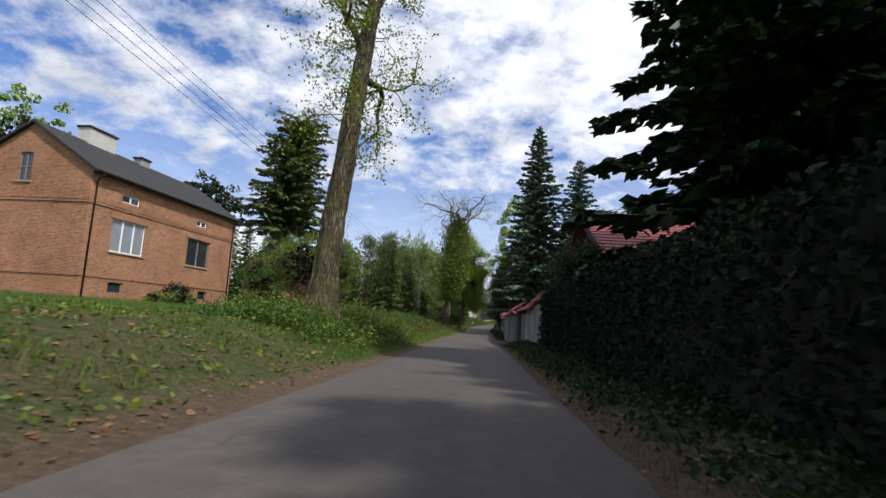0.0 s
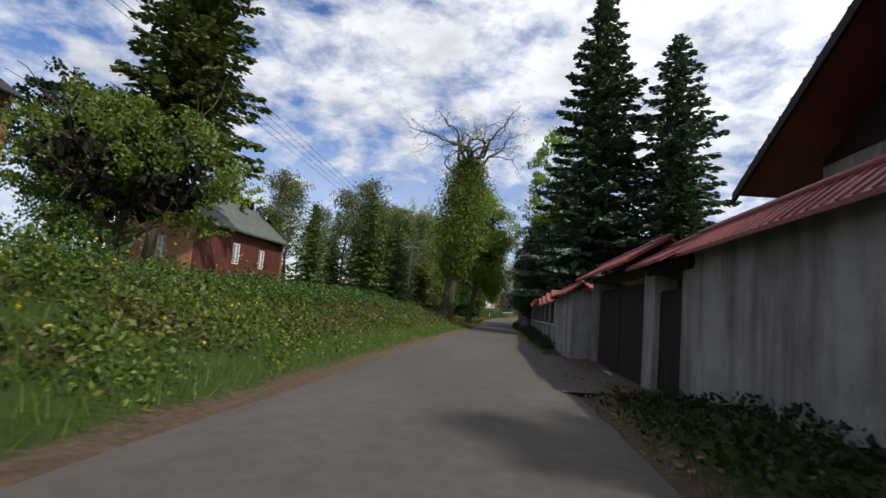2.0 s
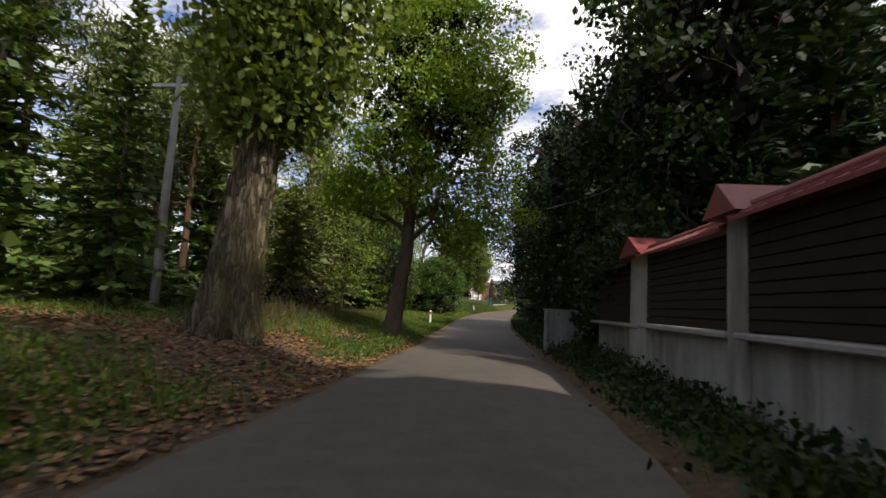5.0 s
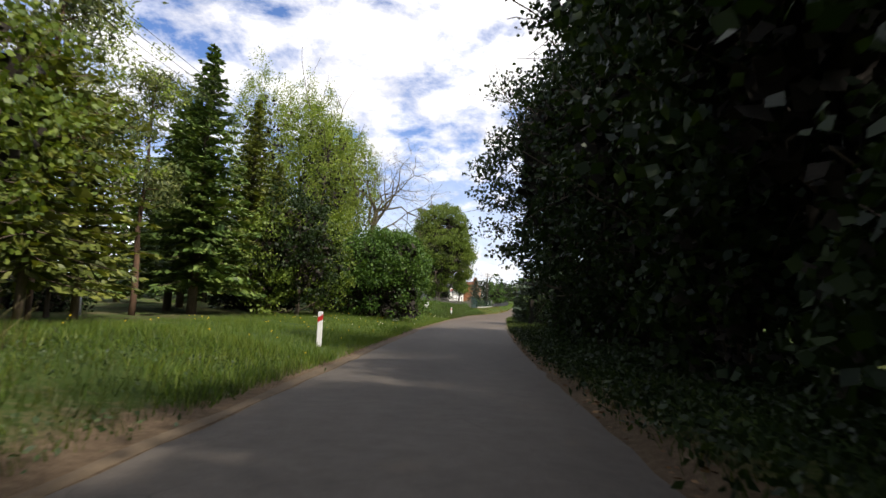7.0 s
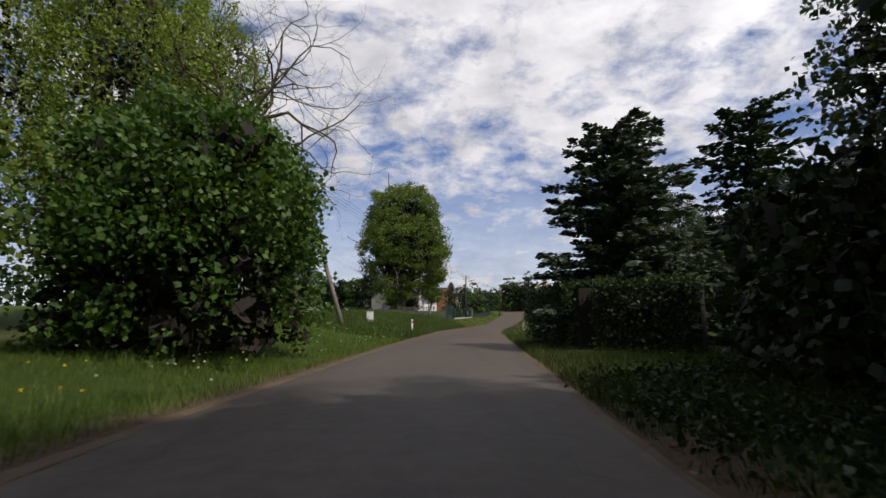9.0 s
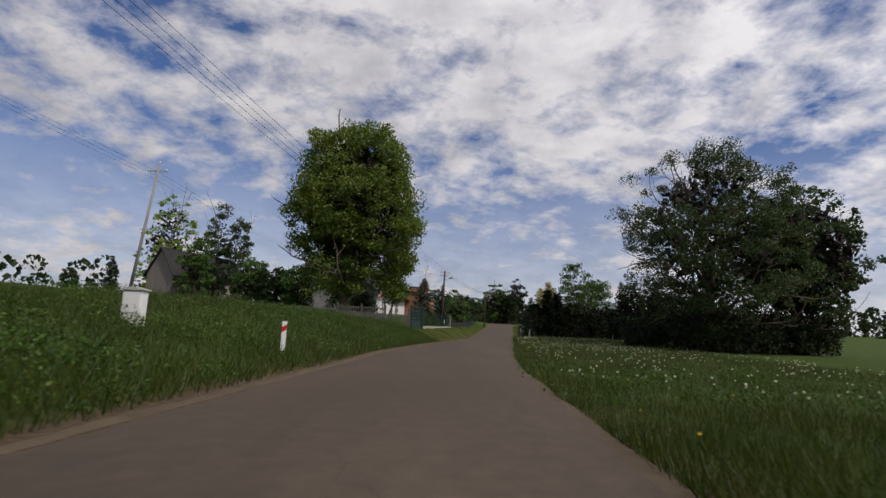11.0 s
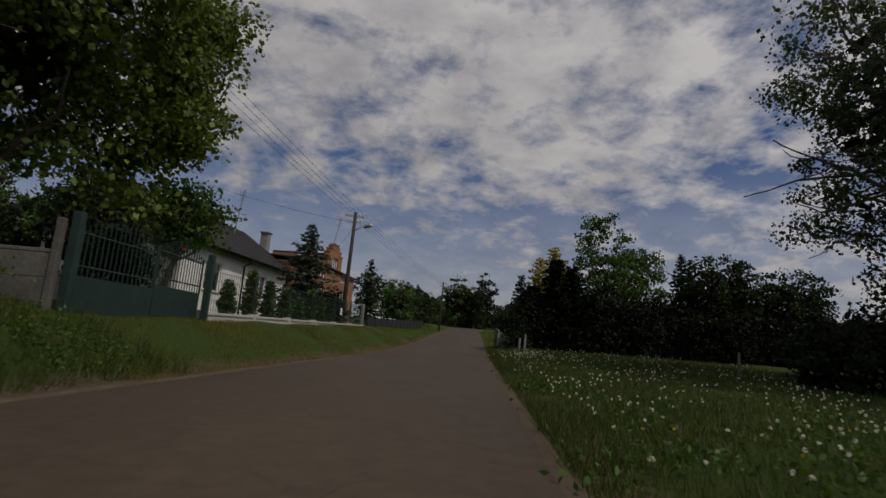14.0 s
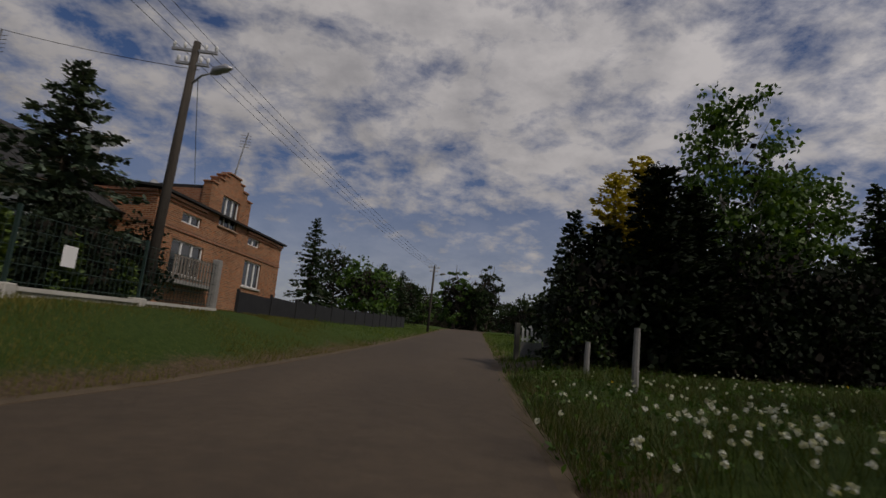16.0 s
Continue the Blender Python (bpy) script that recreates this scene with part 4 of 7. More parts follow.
def gable_house(label, loc, rz, depth, length, eave, ridge, wall, roof, front=(), gable=(), foot=-0.6, overhang=0.35, gable_wall=None, verge=0.25, thick=0.16):
    """Front at x = 0 facing +x, along +y; gable at y = 0 facing -y; the ridge runs along y."""
    ob = thing("house", label, "house", loc, rz)
    sh = Shape()
    strip_wall(sh, 0, length, Level(eave), foot, front, lambda o: sh.prism(o, "x", -0.38, 0))
    part("wall", sh, wall, ob, wrap=True)
    for y0, y1, holes in ((0.003, 0.38, gable), (length - 0.38, length - 0.003, ())):
        sh = Shape()
        strip_wall(sh, -depth + 0.003, -0.003, Peak(-depth, 0, eave, ridge), foot, holes, lambda o: sh.prism(o, "y", y0, y1))
        part("wall", sh, gable_wall or wall, ob, wrap=True)
    part("wall", Shape().box(-depth, -depth + 0.38, 0.39, length - 0.39, foot, eave), wall, ob, wrap=True)
    slope = (ridge - eave) / (depth / 2)
    m = -depth / 2
    for s in (1, -1):
        e = s * (depth / 2 + overhang)
        ze = eave - overhang * slope
        o = [(m, ridge + 0.02), (m + e, ze + 0.02), (m + e, ze + 0.02 + thick), (m, ridge + 0.02 + thick)]
        part("roof", Shape().prism(o if s > 0 else o[::-1], "y", -verge, length + verge), roof, ob)
    return ob


def gutter(parent, x, y0, y1, z, mat, pipe_at=(), foot=0.0, wall_x=0.06):
    g = Shape()
    n = 8
    for a0 in range(n):
        a = math.pi * (1 + a0 / n)
        b = math.pi * (1 + (a0 + 1) / n)
        g.add([(x + 0.07 * math.cos(a), y0, z + 0.07 * math.sin(a)), (x + 0.07 * math.cos(b), y0, z + 0.07 * math.sin(b)),
               (x + 0.07 * math.cos(b), y1, z + 0.07 * math.sin(b)), (x + 0.07 * math.cos(a), y1, z + 0.07 * math.sin(a))], [(0, 1, 2, 3)])
    gp = part("gutter", g, mat, parent, "", True)
    for y in pipe_at:
        part("downpipe", Shape().tube([(x, y, z - 0.06), (x - 0.05, y, z - 0.25), (wall_x, y, z - 0.5), (wall_x, y, foot)], [0.055] * 4, 8), mat, parent, "rusty brown downpipe", True)


def chimney(parent, x0, x1, y0, y1, z0, z1, mat, cap):
    c = part("chimney", Shape().box(x0, x1, y0, y1, z0, z1), mat, parent, wrap=True)
    part("chimney_cap", Shape().box(x0 - 0.1, x1 + 0.1, y0 - 0.1, y1 + 0.1, z1 + 0.003, z1 + 0.14, 0.03), cap, c)
    return c


def wire(points, r=0.012, label="thin overhead power cable", sag=0.6, mat=None):
    sh = Shape()
    for a, b in zip(points, points[1:]):
        a, b = Vector(a), Vector(b)
        pts = [a.lerp(b, i / 14) - Vector((0, 0, sag * 4 * (i / 14) * (1 - i / 14))) for i in range(15)]
        sh.tube(pts, [r] * 15, 4, False)
    ob = new("power_cable", sh.mesh("power_cable", mat or BLACK_PAINT))
    return tagged(ob, label, "cable", "overhead power cables")

# ---- ground and road ----
def spaced(stops):
    out = []
    for a, b, step in stops:
        out += list(np.arange(a, b, step))
    return out + [stops[-1][1]]


YS = spaced([(-400, -60, 40), (-60, -10, 5), (-10, 210, 0.7), (210, 300, 4), (300, 900, 40)])
DS = spaced([(0.0, 3.0, 0.3), (3.0, 9.0, 0.6), (9.0, 30.0, 2.5), (30.0, 80.0, 10), (80.0, 700.0, 60)])


def bare_amount(side, d, y):
    """How bare the soil is: worn edges, the dug bank, the litter under the trees."""
    v = 0.95 * math.exp(-(d / np.interp(y, [60, 110], [0.4, 0.75])) ** 2)
    if side < 0:
        v += 0.5 * np.interp(y, [-20, 2, 12, 16], [1, 1, 0.75, 0]) * np.interp(d, [0, 0.5, 5, 9], [0.7, 1, 0.8, 0.0])
        v += 0.95 * np.interp(y, [62, 70, 82, 90], [0, 1, 1, 0]) * np.interp(d, [0, 0.4, 5, 12, 26], [0.8, 1, 0.9, 0.5, 0])
        v += 0.28 * np.interp(y, [32, 44, 58, 64], [0, 1, 1, 0]) * np.interp(d, [0, 1.5, 4, 7], [0, 0.8, 1, 0.2])
        v += 0.35 * np.interp(y, [74, 86, 130, 140], [0, 1, 1, 0]) * np.interp(d, [0, 6, 9, 30, 45], [0, 0, 1, 1, 0])
    else:
        v += 0.45 * np.interp(y, [-20, 18, 24], [1, 1, 0.1]) * np.interp(d, [0, 2.5, 4], [0.9, 0.7, 0.3])
        v += 0.7 * np.interp(y, [32, 34, 41, 43], [0, 1, 1, 0]) * np.interp(d, [0, 3, 6], [1, 1, 0])
        v += 0.2 * np.interp(y, [76, 84, 112, 118], [0, 1, 1, 0]) * np.interp(d, [0, 1.2, 3], [0.2, 0.6, 1])
    return v


gv, gf, gb = [], [], []
cols = [-d for d in reversed(DS)] + [None] * 5 + DS
for y in YS:
    xl, xr = EDGES(y)
    k = 0
    for d in cols:
        if d is None:
            k += 1
            x, b = xl + (xr - xl) * k / 6, 0.5
        else:
            x = xl + d if (k == 0) else xr + d
            b = bare_amount(-1 if k == 0 else 1, abs(d), y)
        gv.append((x, y, ground_z(x, y) if d != 0 or k else ROAD_Z(y)[0] - 0.005))
        gb.append(b)
w = len(cols)
for j in range(len(YS) - 1):
    for i in range(w - 1):
        a = j * w + i
        gf.append((a, a + 1, a + w + 1, a + w))
gme = mesh_of("ground", gv, gf, SOIL, True)
lay = gme.attributes.new("bare", "FLOAT", "POINT")
lay.data.foreach_set("value", np.array(gb, np.float32))
tagged(new("ground", gme), "grassy ground with worn soil beside the road", "ground", kind="structure")

rv, rf = [], []
RYS = [y for y in YS if -200 <= y]
for y in RYS:
    xl, xr = EDGES(y)
    ragged_l = 0.09 * noise.noise(Vector((y * 1.3, 0, 0))) + 0.05 * noise.noise(Vector((y * 5, 2, 0)))
    ragged_r = 0.09 * noise.noise(Vector((y * 1.3, 7, 0))) + 0.05 * noise.noise(Vector((y * 5, 9, 0)))
    for k in range(9):
        x = xl + ragged_l + (xr + ragged_r - xl - ragged_l) * k / 8
        z = crown_z(x, y) + (0.012 if 0 < k < 8 else -0.012) + 0.008 * noise.noise(Vector((x, y * 0.6, 1)))
        rv.append((x, y, z))
for j in range(len(RYS) - 1):
    for i in range(8):
        a = j * 9 + i
        rf.append((a, a + 1, a + 10, a + 9))
tagged(new("road", mesh_of("road", rv, rf, ASPHALT, True)), "narrow worn grey asphalt village road", "road", kind="structure")


def shoulder(side, y0, y1, width):
    """Ragged strip of sandy gravel where the asphalt crumbles away."""
    v, f = [], []
    ys = [y for y in YS if y0 <= y <= y1]
    for y in ys:
        e = EDGES(y)[0 if side < 0 else 1]
        fade = min(1.0, (y - y0) / 22 + 0.03, (y1 - y) / 10 + 0.05)
        out = width * fade * (0.75 + 0.5 * noise.noise(Vector((y * 0.6, side * 4, 0))) + 0.4 * noise.noise(Vector((y * 2.9, side * 9, 0))))
        inn = 0.14 + 0.1 * noise.noise(Vector((y * 0.9, side * 2, 5)))
        for d in (-inn, 0.02, out * 0.5, max(out, 0.05)):
            x = e + side * d
            z = ROAD_Z(y)[0] - 0.03 if d < 0 else ROAD_Z(y)[0] + 0.001 if d == 0.02 else max(ground_z(x, y), ROAD_Z(y)[0] - 0.005) + 0.012
            v.append((x, y, z - (0.05 if d == max(out, 0.05) else 0.0)))
    for j in range(len(ys) - 1):
        for i in range(3):
            a = j * 4 + i
            f.append((a, a + 1, a + 5, a + 4) if side > 0 else (a + 1, a, a + 4, a + 5))
    tagged(new("road_shoulder", mesh_of("road_shoulder", v, f, SAND, True)), "narrow sandy gravel edge of the road", "road edge", kind="structure")


shoulder(-1, 72, 240, 0.36)
shoulder(1, 104, 240, 0.32)

# asphalt apron in front of the driveway gate
av, af = [], []
ays = [33.2, 34.2, 35.5, 37, 38.5, 39.8, 40.8, 41.6]
for j, y in enumerate(ays):
    e = EDGES(y)[1]
    reach = 1.75 if 0 < j < len(ays) - 1 else 0.3
    for k in range(5):
        x = e - 0.25 + (reach + 0.25) * k / 4
        av.append((x, y, ROAD_Z(y)[0] + 0.02 + 0.035 * k / 4 + 0.006 * noise.noise(Vector((x * 2, y * 2, 4)))))
for j in range(len(ays) - 1):
    for i in range(4):
        a = j * 5 + i
        af.append((a, a + 1, a + 6, a + 5))
tagged(new("driveway", mesh_of("driveway", av, af, ASPHALT, True)), "worn asphalt apron before the driveway gate", "driveway", kind="structure")

dv, df = [], []
for j in range(9):
    y = 203.2 + j * 0.42
    e = EDGES(y)[1]
    for k in range(6):
        x = e - 0.2 + 2.6 * k / 5
        dv.append((x, y + 0.3 * noise.noise(Vector((x, y, 0))), max(ground_z(x, y), ROAD_Z(y)[0] - 0.005) + (0.03 if 0 < j < 8 else -0.03)))
for j in range(8):
    for i in range(5):
        a = j * 6 + i
        df.append((a, a + 1, a + 7, a + 6))
tagged(new("driveway", mesh_of("driveway", dv, df, SAND, True)), "short sandy drive up to the picket gate", "driveway", kind="structure")

# ---- first stretch: brick house, long shed, garden wall ----
H1 = gable_house("old orange brick house with a dark pitched roof", (-22.66, 28.45, 1.0), -4, 8.6, 16.0, 7.55, 10.25, BRICK, DARK_ROOF,
                 front=[(2.0, 4.95, 2.95, 4.98), (9.6, 12.4, 2.92, 4.95), (2.55, 4.1, 6.12, 6.62), (10.4, 11.75, 6.05, 6.5), (2.3, 3.55, 0.42, 1.1), (11.6, 12.8, 0.4, 1.08)],
                 gable=[(-5.0, -4.1, 6.7, 8.45), (-8.4, -7.0, 2.9, 4.95)], gable_wall=BRICK)
window(H1, "x", 2.0, 4.95, 2.95, 4.98, WHITE_PAINT, 3, sill=BRICK, label="three-part window in a white frame", pane=NET)
window(H1, "x", 9.6, 12.4, 2.92, 4.95, GREY_WOOD, 2, sill=BRICK, label="dark two-part window with worn frame")
window(H1, "x", 2.55, 4.1, 6.12, 6.62, WHITE_PAINT, 2, label="low attic window in a white frame")
window(H1, "x", 10.4, 11.75, 6.05, 6.5, WHITE_PAINT, 2, label="low attic window in a white frame")
window(H1, "x", 2.3, 3.55, 0.42, 1.1, GREY_WOOD, 1, label="dark cellar window")
window(H1, "x", 11.6, 12.8, 0.4, 1.08, GREY_WOOD, 1, label="dark cellar window")
window(H1, "y", -5.0, -4.1, 6.7, 8.45, GREY_WOOD, 2, sill=BRICK, bars=1, label="tall dark attic window")
window(H1, "y", -8.4, -7.0, 2.9, 4.95, GREY_WOOD, 2, sill=BRICK, label="dark window with worn frame")
for z0, z1, d in ((1.3, 1.42, 0.05), (5.55, 5.65, 0.06), (5.72, 5.8, 0.04), (7.15, 7.27, 0.06), (7.3, 7.42, 0.12)):
    part("brick_band", Shape().box(0.003, d, -d, 16.0, z0, z1), BRICK, H1, wrap=True)
    if z0 < 7:
        part("brick_band", Shape().box(-8.6, 0.0, -d, -0.001, z0, z1), BRICK, H1, wrap=True)
for y in (3.475, 11.0):
    part("lintel", Shape().prism([(y - 1.7, 5.0), (y + 1.7, 5.0), (y + 1.75, 5.32), (y - 1.75, 5.32)], "x", 0.004, 0.05), BRICK_RED, H1, wrap=True)
gutter(H1, 0.42, -0.2, 16.2, 7.42, DARK_ROOF, (0.35, 15.6), -0.3)
chimney(H1, -4.9, -4.0, 3.6, 6.0, 9.6, 11.35, PALE_STONE, DARK_ROOF)
chimney(H1, -4.6, -4.0, 8.6, 9.6, 9.6, 10.75, CONCRETE, DARK_ROOF)

SHED = gable_house("long dark red boarded house with grey roof", (-21.35, 59.8, 1.5), -4.5, 6.4, 12.4, 4.45, 7.0, RED_WOOD, GREEN_ROOF,
                   front=[(4.4, 5.35, 1.55, 3.2), (8.3, 9.3, 1.5, 3.1)], gable=[(-3.4, -2.6, 1.4, 2.95)], gable_wall=BRICK_RED, overhang=0.5)
for y0, y1, z0, z1 in ((4.4, 5.35, 1.55, 3.2), (8.3, 9.3, 1.5, 3.1)):
    window(SHED, "x", y0, y1, z0, z1, WHITE_PAINT, 2, depth=0.05, label="small window in a broad white frame", pane=NET)
window(SHED, "y", -3.4, -2.6, 1.4, 2.95, WHITE_PAINT, 2, bars=2, label="small white barred window")
for i in range(52):
    y = 0.12 + 12.2 * i / 52
    for z0, z1 in ((-0.3, 1.3), (3.35, 4.4)) if any(a - 0.15 < y < b + 0.1 for a, b in ((4.4, 5.35), (8.3, 9.3))) else ((-0.3, 4.4),):
        part("board", Shape().box(0.004, 0.03, y, y + 0.215, z0, z1), RED_WOOD, SHED)
part("corner_post", Shape().box(0.0, 0.1, 12.25, 12.5, -0.3, 4.5, 0.02), BRICK_RED, SHED, wrap=True)
chimney(SHED, -3.6, -3.1, 4.4, 5.0, 6.6, 7.6, CONCRETE, DARK_ROOF)
chimney(SHED, -3.6, -3.1, 7.3, 8.1, 6.6, 7.4, CONCRETE, DARK_ROOF)


def ribbed_roof(name, parent, y0, y1, x_out, x_in, z_out, z_in, mat, thick=0.05, rib=0.2, back=True):
    """Sheet roofing that falls to the road side, with raised ribs, ridge and a back slope."""
    p = part(name, Shape().add([(x_out, y0, z_out), (x_in, y0, z_in), (x_in, y1, z_in), (x_out, y1, z_out), (x_out, y0, z_out - thick), (x_in, y0, z_in - thick), (x_in, y1, z_in - thick), (x_out, y1, z_out - thick)],
                               [(0, 1, 2, 3), (7, 6, 5, 4), (0, 4, 5, 1), (2, 6, 7, 3), (0, 3, 7, 4)]), mat, parent)
    n = max(int((y1 - y0) / rib), 1)
    for i in range(n + 1):
        y = y0 + (y1 - y0) * i / n
        part("rib", Shape().tube([(x_out - 0.005, y, z_out + 0.006), (x_in, y, z_in + 0.006)], [0.016, 0.016], 5), mat, p)
    part("ridge_cap", Shape().tube([(x_in, y0 - 0.02, z_in), (x_in, y1 + 0.02, z_in)], [0.06, 0.06], 8), mat, p, "", True)
    if back:
        w = x_in - x_out
        part("back_slope", Shape().add([(x_in, y0, z_in), (x_in + w, y0, z_out), (x_in + w, y1, z_out), (x_in, y1, z_in), (x_in, y0, z_in - thick), (x_in + w, y0, z_out - thick), (x_in + w, y1, z_out - thick), (x_in, y1, z_in - thick)],
                                       [(0, 1, 2, 3), (7, 6, 5, 4), (0, 4, 5, 1), (2, 6, 7, 3), (1, 5, 6, 2)]), mat, p)
    return p


GW = thing("garden_wall", "grey rendered garden wall with a red sheet coping", "wall")
part("wall_body", Shape().box(2.9, 3.2, 22.4, 27.35, -0.6, 2.32), WHITE_WALL, GW)
part("wall_body", Shape().box(2.9, 3.2, 27.36, 32.35, -0.7, 2.02), WHITE_WALL, GW)
ribbed_roof("coping", GW, 22.3, 27.5, 2.66, 3.05, 2.22, 2.62, RED_SHEET)
ribbed_roof("coping", GW, 27.55, 32.45, 2.62, 3.05, 1.93, 2.3, RED_SHEET)
part("plinth_board", Shape().box(2.84, 2.897, 22.4, 27.35, 2.1, 2.2), DARK_WOOD, GW)

GATE = thing("driveway_gate", "dark gate under a red sheet roof on grey pillars", "gate")
for y0, y1, z1 in ((32.36, 32.75, 1.75), (34.2, 34.85, 1.9), (39.7, 40.34, 2.1)):
    part("pillar", Shape().box(2.88, 3.3, y0, y1, -0.7, z1, 0.02), WHITE_WALL, GATE)
for y0, y1, z1 in ((32.78, 34.18, 1.5), (34.88, 37.2, 1.72), (37.26, 39.68, 1.72)):
    leafp = part("gate_leaf", Shape().box(3.02, 3.07, y0, y1, -0.33, z1), DARK_WOOD, GATE)
    n = int((y1 - y0) / 0.14)
    for i in range(n):
        y = y0 + (y1 - y0) * i / n
        part("board", Shape().box(2.99, 3.016, y + 0.008, y + (y1 - y0) / n - 0.008, -0.3, z1 - 0.03), DARK_WOOD, leafp)
part("lintel", Shape().box(2.8, 3.4, 32.3, 34.5, 1.78, 1.92), DARK_WOOD, GATE)
part("lintel", Shape().box(2.8, 3.4, 34.1, 40.4, 1.95, 2.08), DARK_WOOD, GATE)
ribbed_roof("gate_roof", GATE, 32.3, 34.35, 2.4, 3.1, 1.86, 2.28, RED_SHEET)
ribbed_roof("gate_roof", GATE, 34.1, 40.25, 2.36, 3.1, 2.02, 2.5, RED_SHEET)
part("threshold", Shape().box(2.75, 3.05, 34.9, 39.68, -0.5, -0.33, 0.02), PALE_STONE, GATE)

WING = thing("garden_wall", "grey rendered wall stepping forward with a hipped red coping", "wall")
part("wall_body", Shape().box(2.35, 2.65, 41.05, 44.7, -0.9, 1.72), WHITE_WALL, WING)
part("wall_body", Shape().box(2.353, 3.3, 40.66, 41.047, -0.9, 1.74), WHITE_WALL, WING)
part("wall_body", Shape().box(2.93, 3.3, 40.35, 40.655, -0.8, 1.85), WHITE_WALL, WING)
ribbed_roof("coping", WING, 40.45, 44.85, 2.1, 2.6, 1.66, 2.0, RED_SHEET)
part("return_coping", Shape().prism([(40.4, 1.745), (41.1, 1.745), (40.95, 2.0), (40.75, 2.0)], "x", 2.56, 3.3), RED_SHEET, WING)


def wall_x(y):
    return 2.35 + (y - 44.7) * 0.036


LOW = thing("garden_wall", "low grey rendered wall with pillars, dark panels and red caps", "wall")
bays = [44.75, 47.9, 51.4, 55.0, 58.6, 62.2, 65.7, 69.3, 73.8]
for a, b in zip(bays, bays[1:]):
    xa, xb = wall_x(a), wall_x(b)
    zt = ROAD_Z(a)[0] + 0.92
    part("wall_body", Shape().add([(xa, a, zt - 1.9), (xa + 0.3, a, zt - 1.9), (xb + 0.3, b, zt - 1.9), (xb, b, zt - 1.9), (xa, a, zt), (xa + 0.3, a, zt), (xb + 0.3, b, zt), (xb, b, zt)],
                                  [(3, 2, 1, 0), (4, 5, 6, 7), (0, 1, 5, 4), (1, 2, 6, 5), (2, 3, 7, 6), (3, 0, 4, 7)]), WHITE_WALL, LOW)
    part("sill", Shape().box(xa - 0.06, xa + 0.4, a + 0.45, b - 0.02, zt + 0.003, zt + 0.07, 0.015), CONCRETE, LOW)
    wide = 1.0 if a == 69.3 else 0.44
    top = 1.05 if a < 60 else 1.25
    pil = part("pillar", Shape().box(xa - 0.04, xa + 0.36, a - 0.02, a + wide - 0.02, zt - 1.8, zt + top, 0.015), WHITE_WALL, LOW)
    part("pillar_cap", Shape().prism([(a - 0.18, zt + top + 0.004), (a + wide + 0.16, zt + top + 0.004), (a + wide / 2, zt + top + 0.34)], "x", xa - 0.22, xa + 0.55), RED_SHEET, pil)
    pan = part("panel", Shape().box(xa + 0.12, xa + 0.15, a + wide - 0.01, b - 0.03, zt + 0.08, zt + top - 0.1), DARK_WOOD, LOW)
    for i in range(int((top - 0.2) / 0.116)):
        z = zt + 0.09 + i * 0.116
        part("slat", Shape().box(xa + 0.09, xa + 0.118, a + wide - 0.01, b - 0.03, z, z + 0.1), DARK_WOOD, pan)
    # last bay's coping is coloured dark in place of shade and foliage over it
    ribbed_roof("coping", LOW, a + wide, b - 0.03, xa - 0.1, xa + 0.15, zt + top - 0.08, zt + top + 0.06, RED_SHEET if a < 69 else DARK_WOOD, 0.04, 0.25)

PANEL = thing("wall_end", "short pale rendered wall piece half under branches", "wall", (2.5, 77.1, -0.35), 18)
part("wall_body", Shape().box(0, 1.55, 0, 0.22, -0.5, 1.1, 0.02), WHITE_WALL, PANEL)
part("wall_cap", Shape().box(-0.03, 1.58, -0.03, 0.25, 1.103, 1.15, 0.015), CONCRETE, PANEL)

RH = thing("house", "house with a red tiled roof and dark gable", "house", (6.4, 31.0, 0.2))
part("wall", Shape().box(0.5, 13, -5.2, 5.2, -0.5, 4.4), WHITE_WALL, RH)
part("gable", Shape().prism([(-5.2, 4.403), (5.2, 4.403), (0, 7.2)], "x", 0.45, 0.75), DARK_WOOD, RH)
for s in (1, -1):
    o = [(0, 7.35), (s * 6.6, 4.0), (s * 6.6, 4.22), (0, 7.6)]
    rf1 = part("roof", Shape().prism(o if s < 0 else o[::-1], "x", -0.7, 13.5), RED_SHEET, RH, "red tiled roof slope")
    for i in range(15):
        t = (i + 0.5) / 15
        part("roof_batten", Shape().box(-0.7, 13.5, s * 6.6 * t - 0.03, s * 6.6 * t + 0.03, 7.6 - 3.38 * t - 0.02, 7.6 - 3.38 * t + 0.035), RED_SHEET, rf1)
    part("barge_board", Shape().prism([(0, 7.2), (s * 6.62, 3.82), (s * 6.62, 4.05), (0, 7.45)][::-s], "x", -0.78, -0.705), DARK_WOOD, RH)
chimney(RH, 4.2, 5.1, -1.3, -0.5, 5.5, 8.5, HOUSE_WHITE, DARK_ROOF)
window(RH, "x", 1.0, 2.2, 2.4, 3.8, WHITE_PAINT, 2, at=0.45, depth=-0.02, label="white-framed window")

LAMP = thing("street_lamp", "slim concrete street lamp pole among the roadside shrubs", "street lamp", at_ground(-8.3, 74.0))
part("pole", Shape().tube([(0, 0, -0.3), (0, 0, 3.5), (0.05, 0, 6.6)], [0.13, 0.11, 0.08], 10), CONCRETE, LAMP, "", True)
part("arm", Shape().tube([(0.05, 0, 6.5), (0.3, -0.1, 6.85), (0.9, -0.3, 6.95)], [0.03, 0.03, 0.03], 6), STEEL, LAMP, "", True)
part("lamp_head", Shape().tube([(0.8, -0.26, 6.93), (0.95, -0.31, 6.97), (1.35, -0.45, 6.98), (1.5, -0.5, 6.95)], [0.04, 0.1, 0.09, 0.03], 8), STEEL, LAMP, "pale lamp head", True)
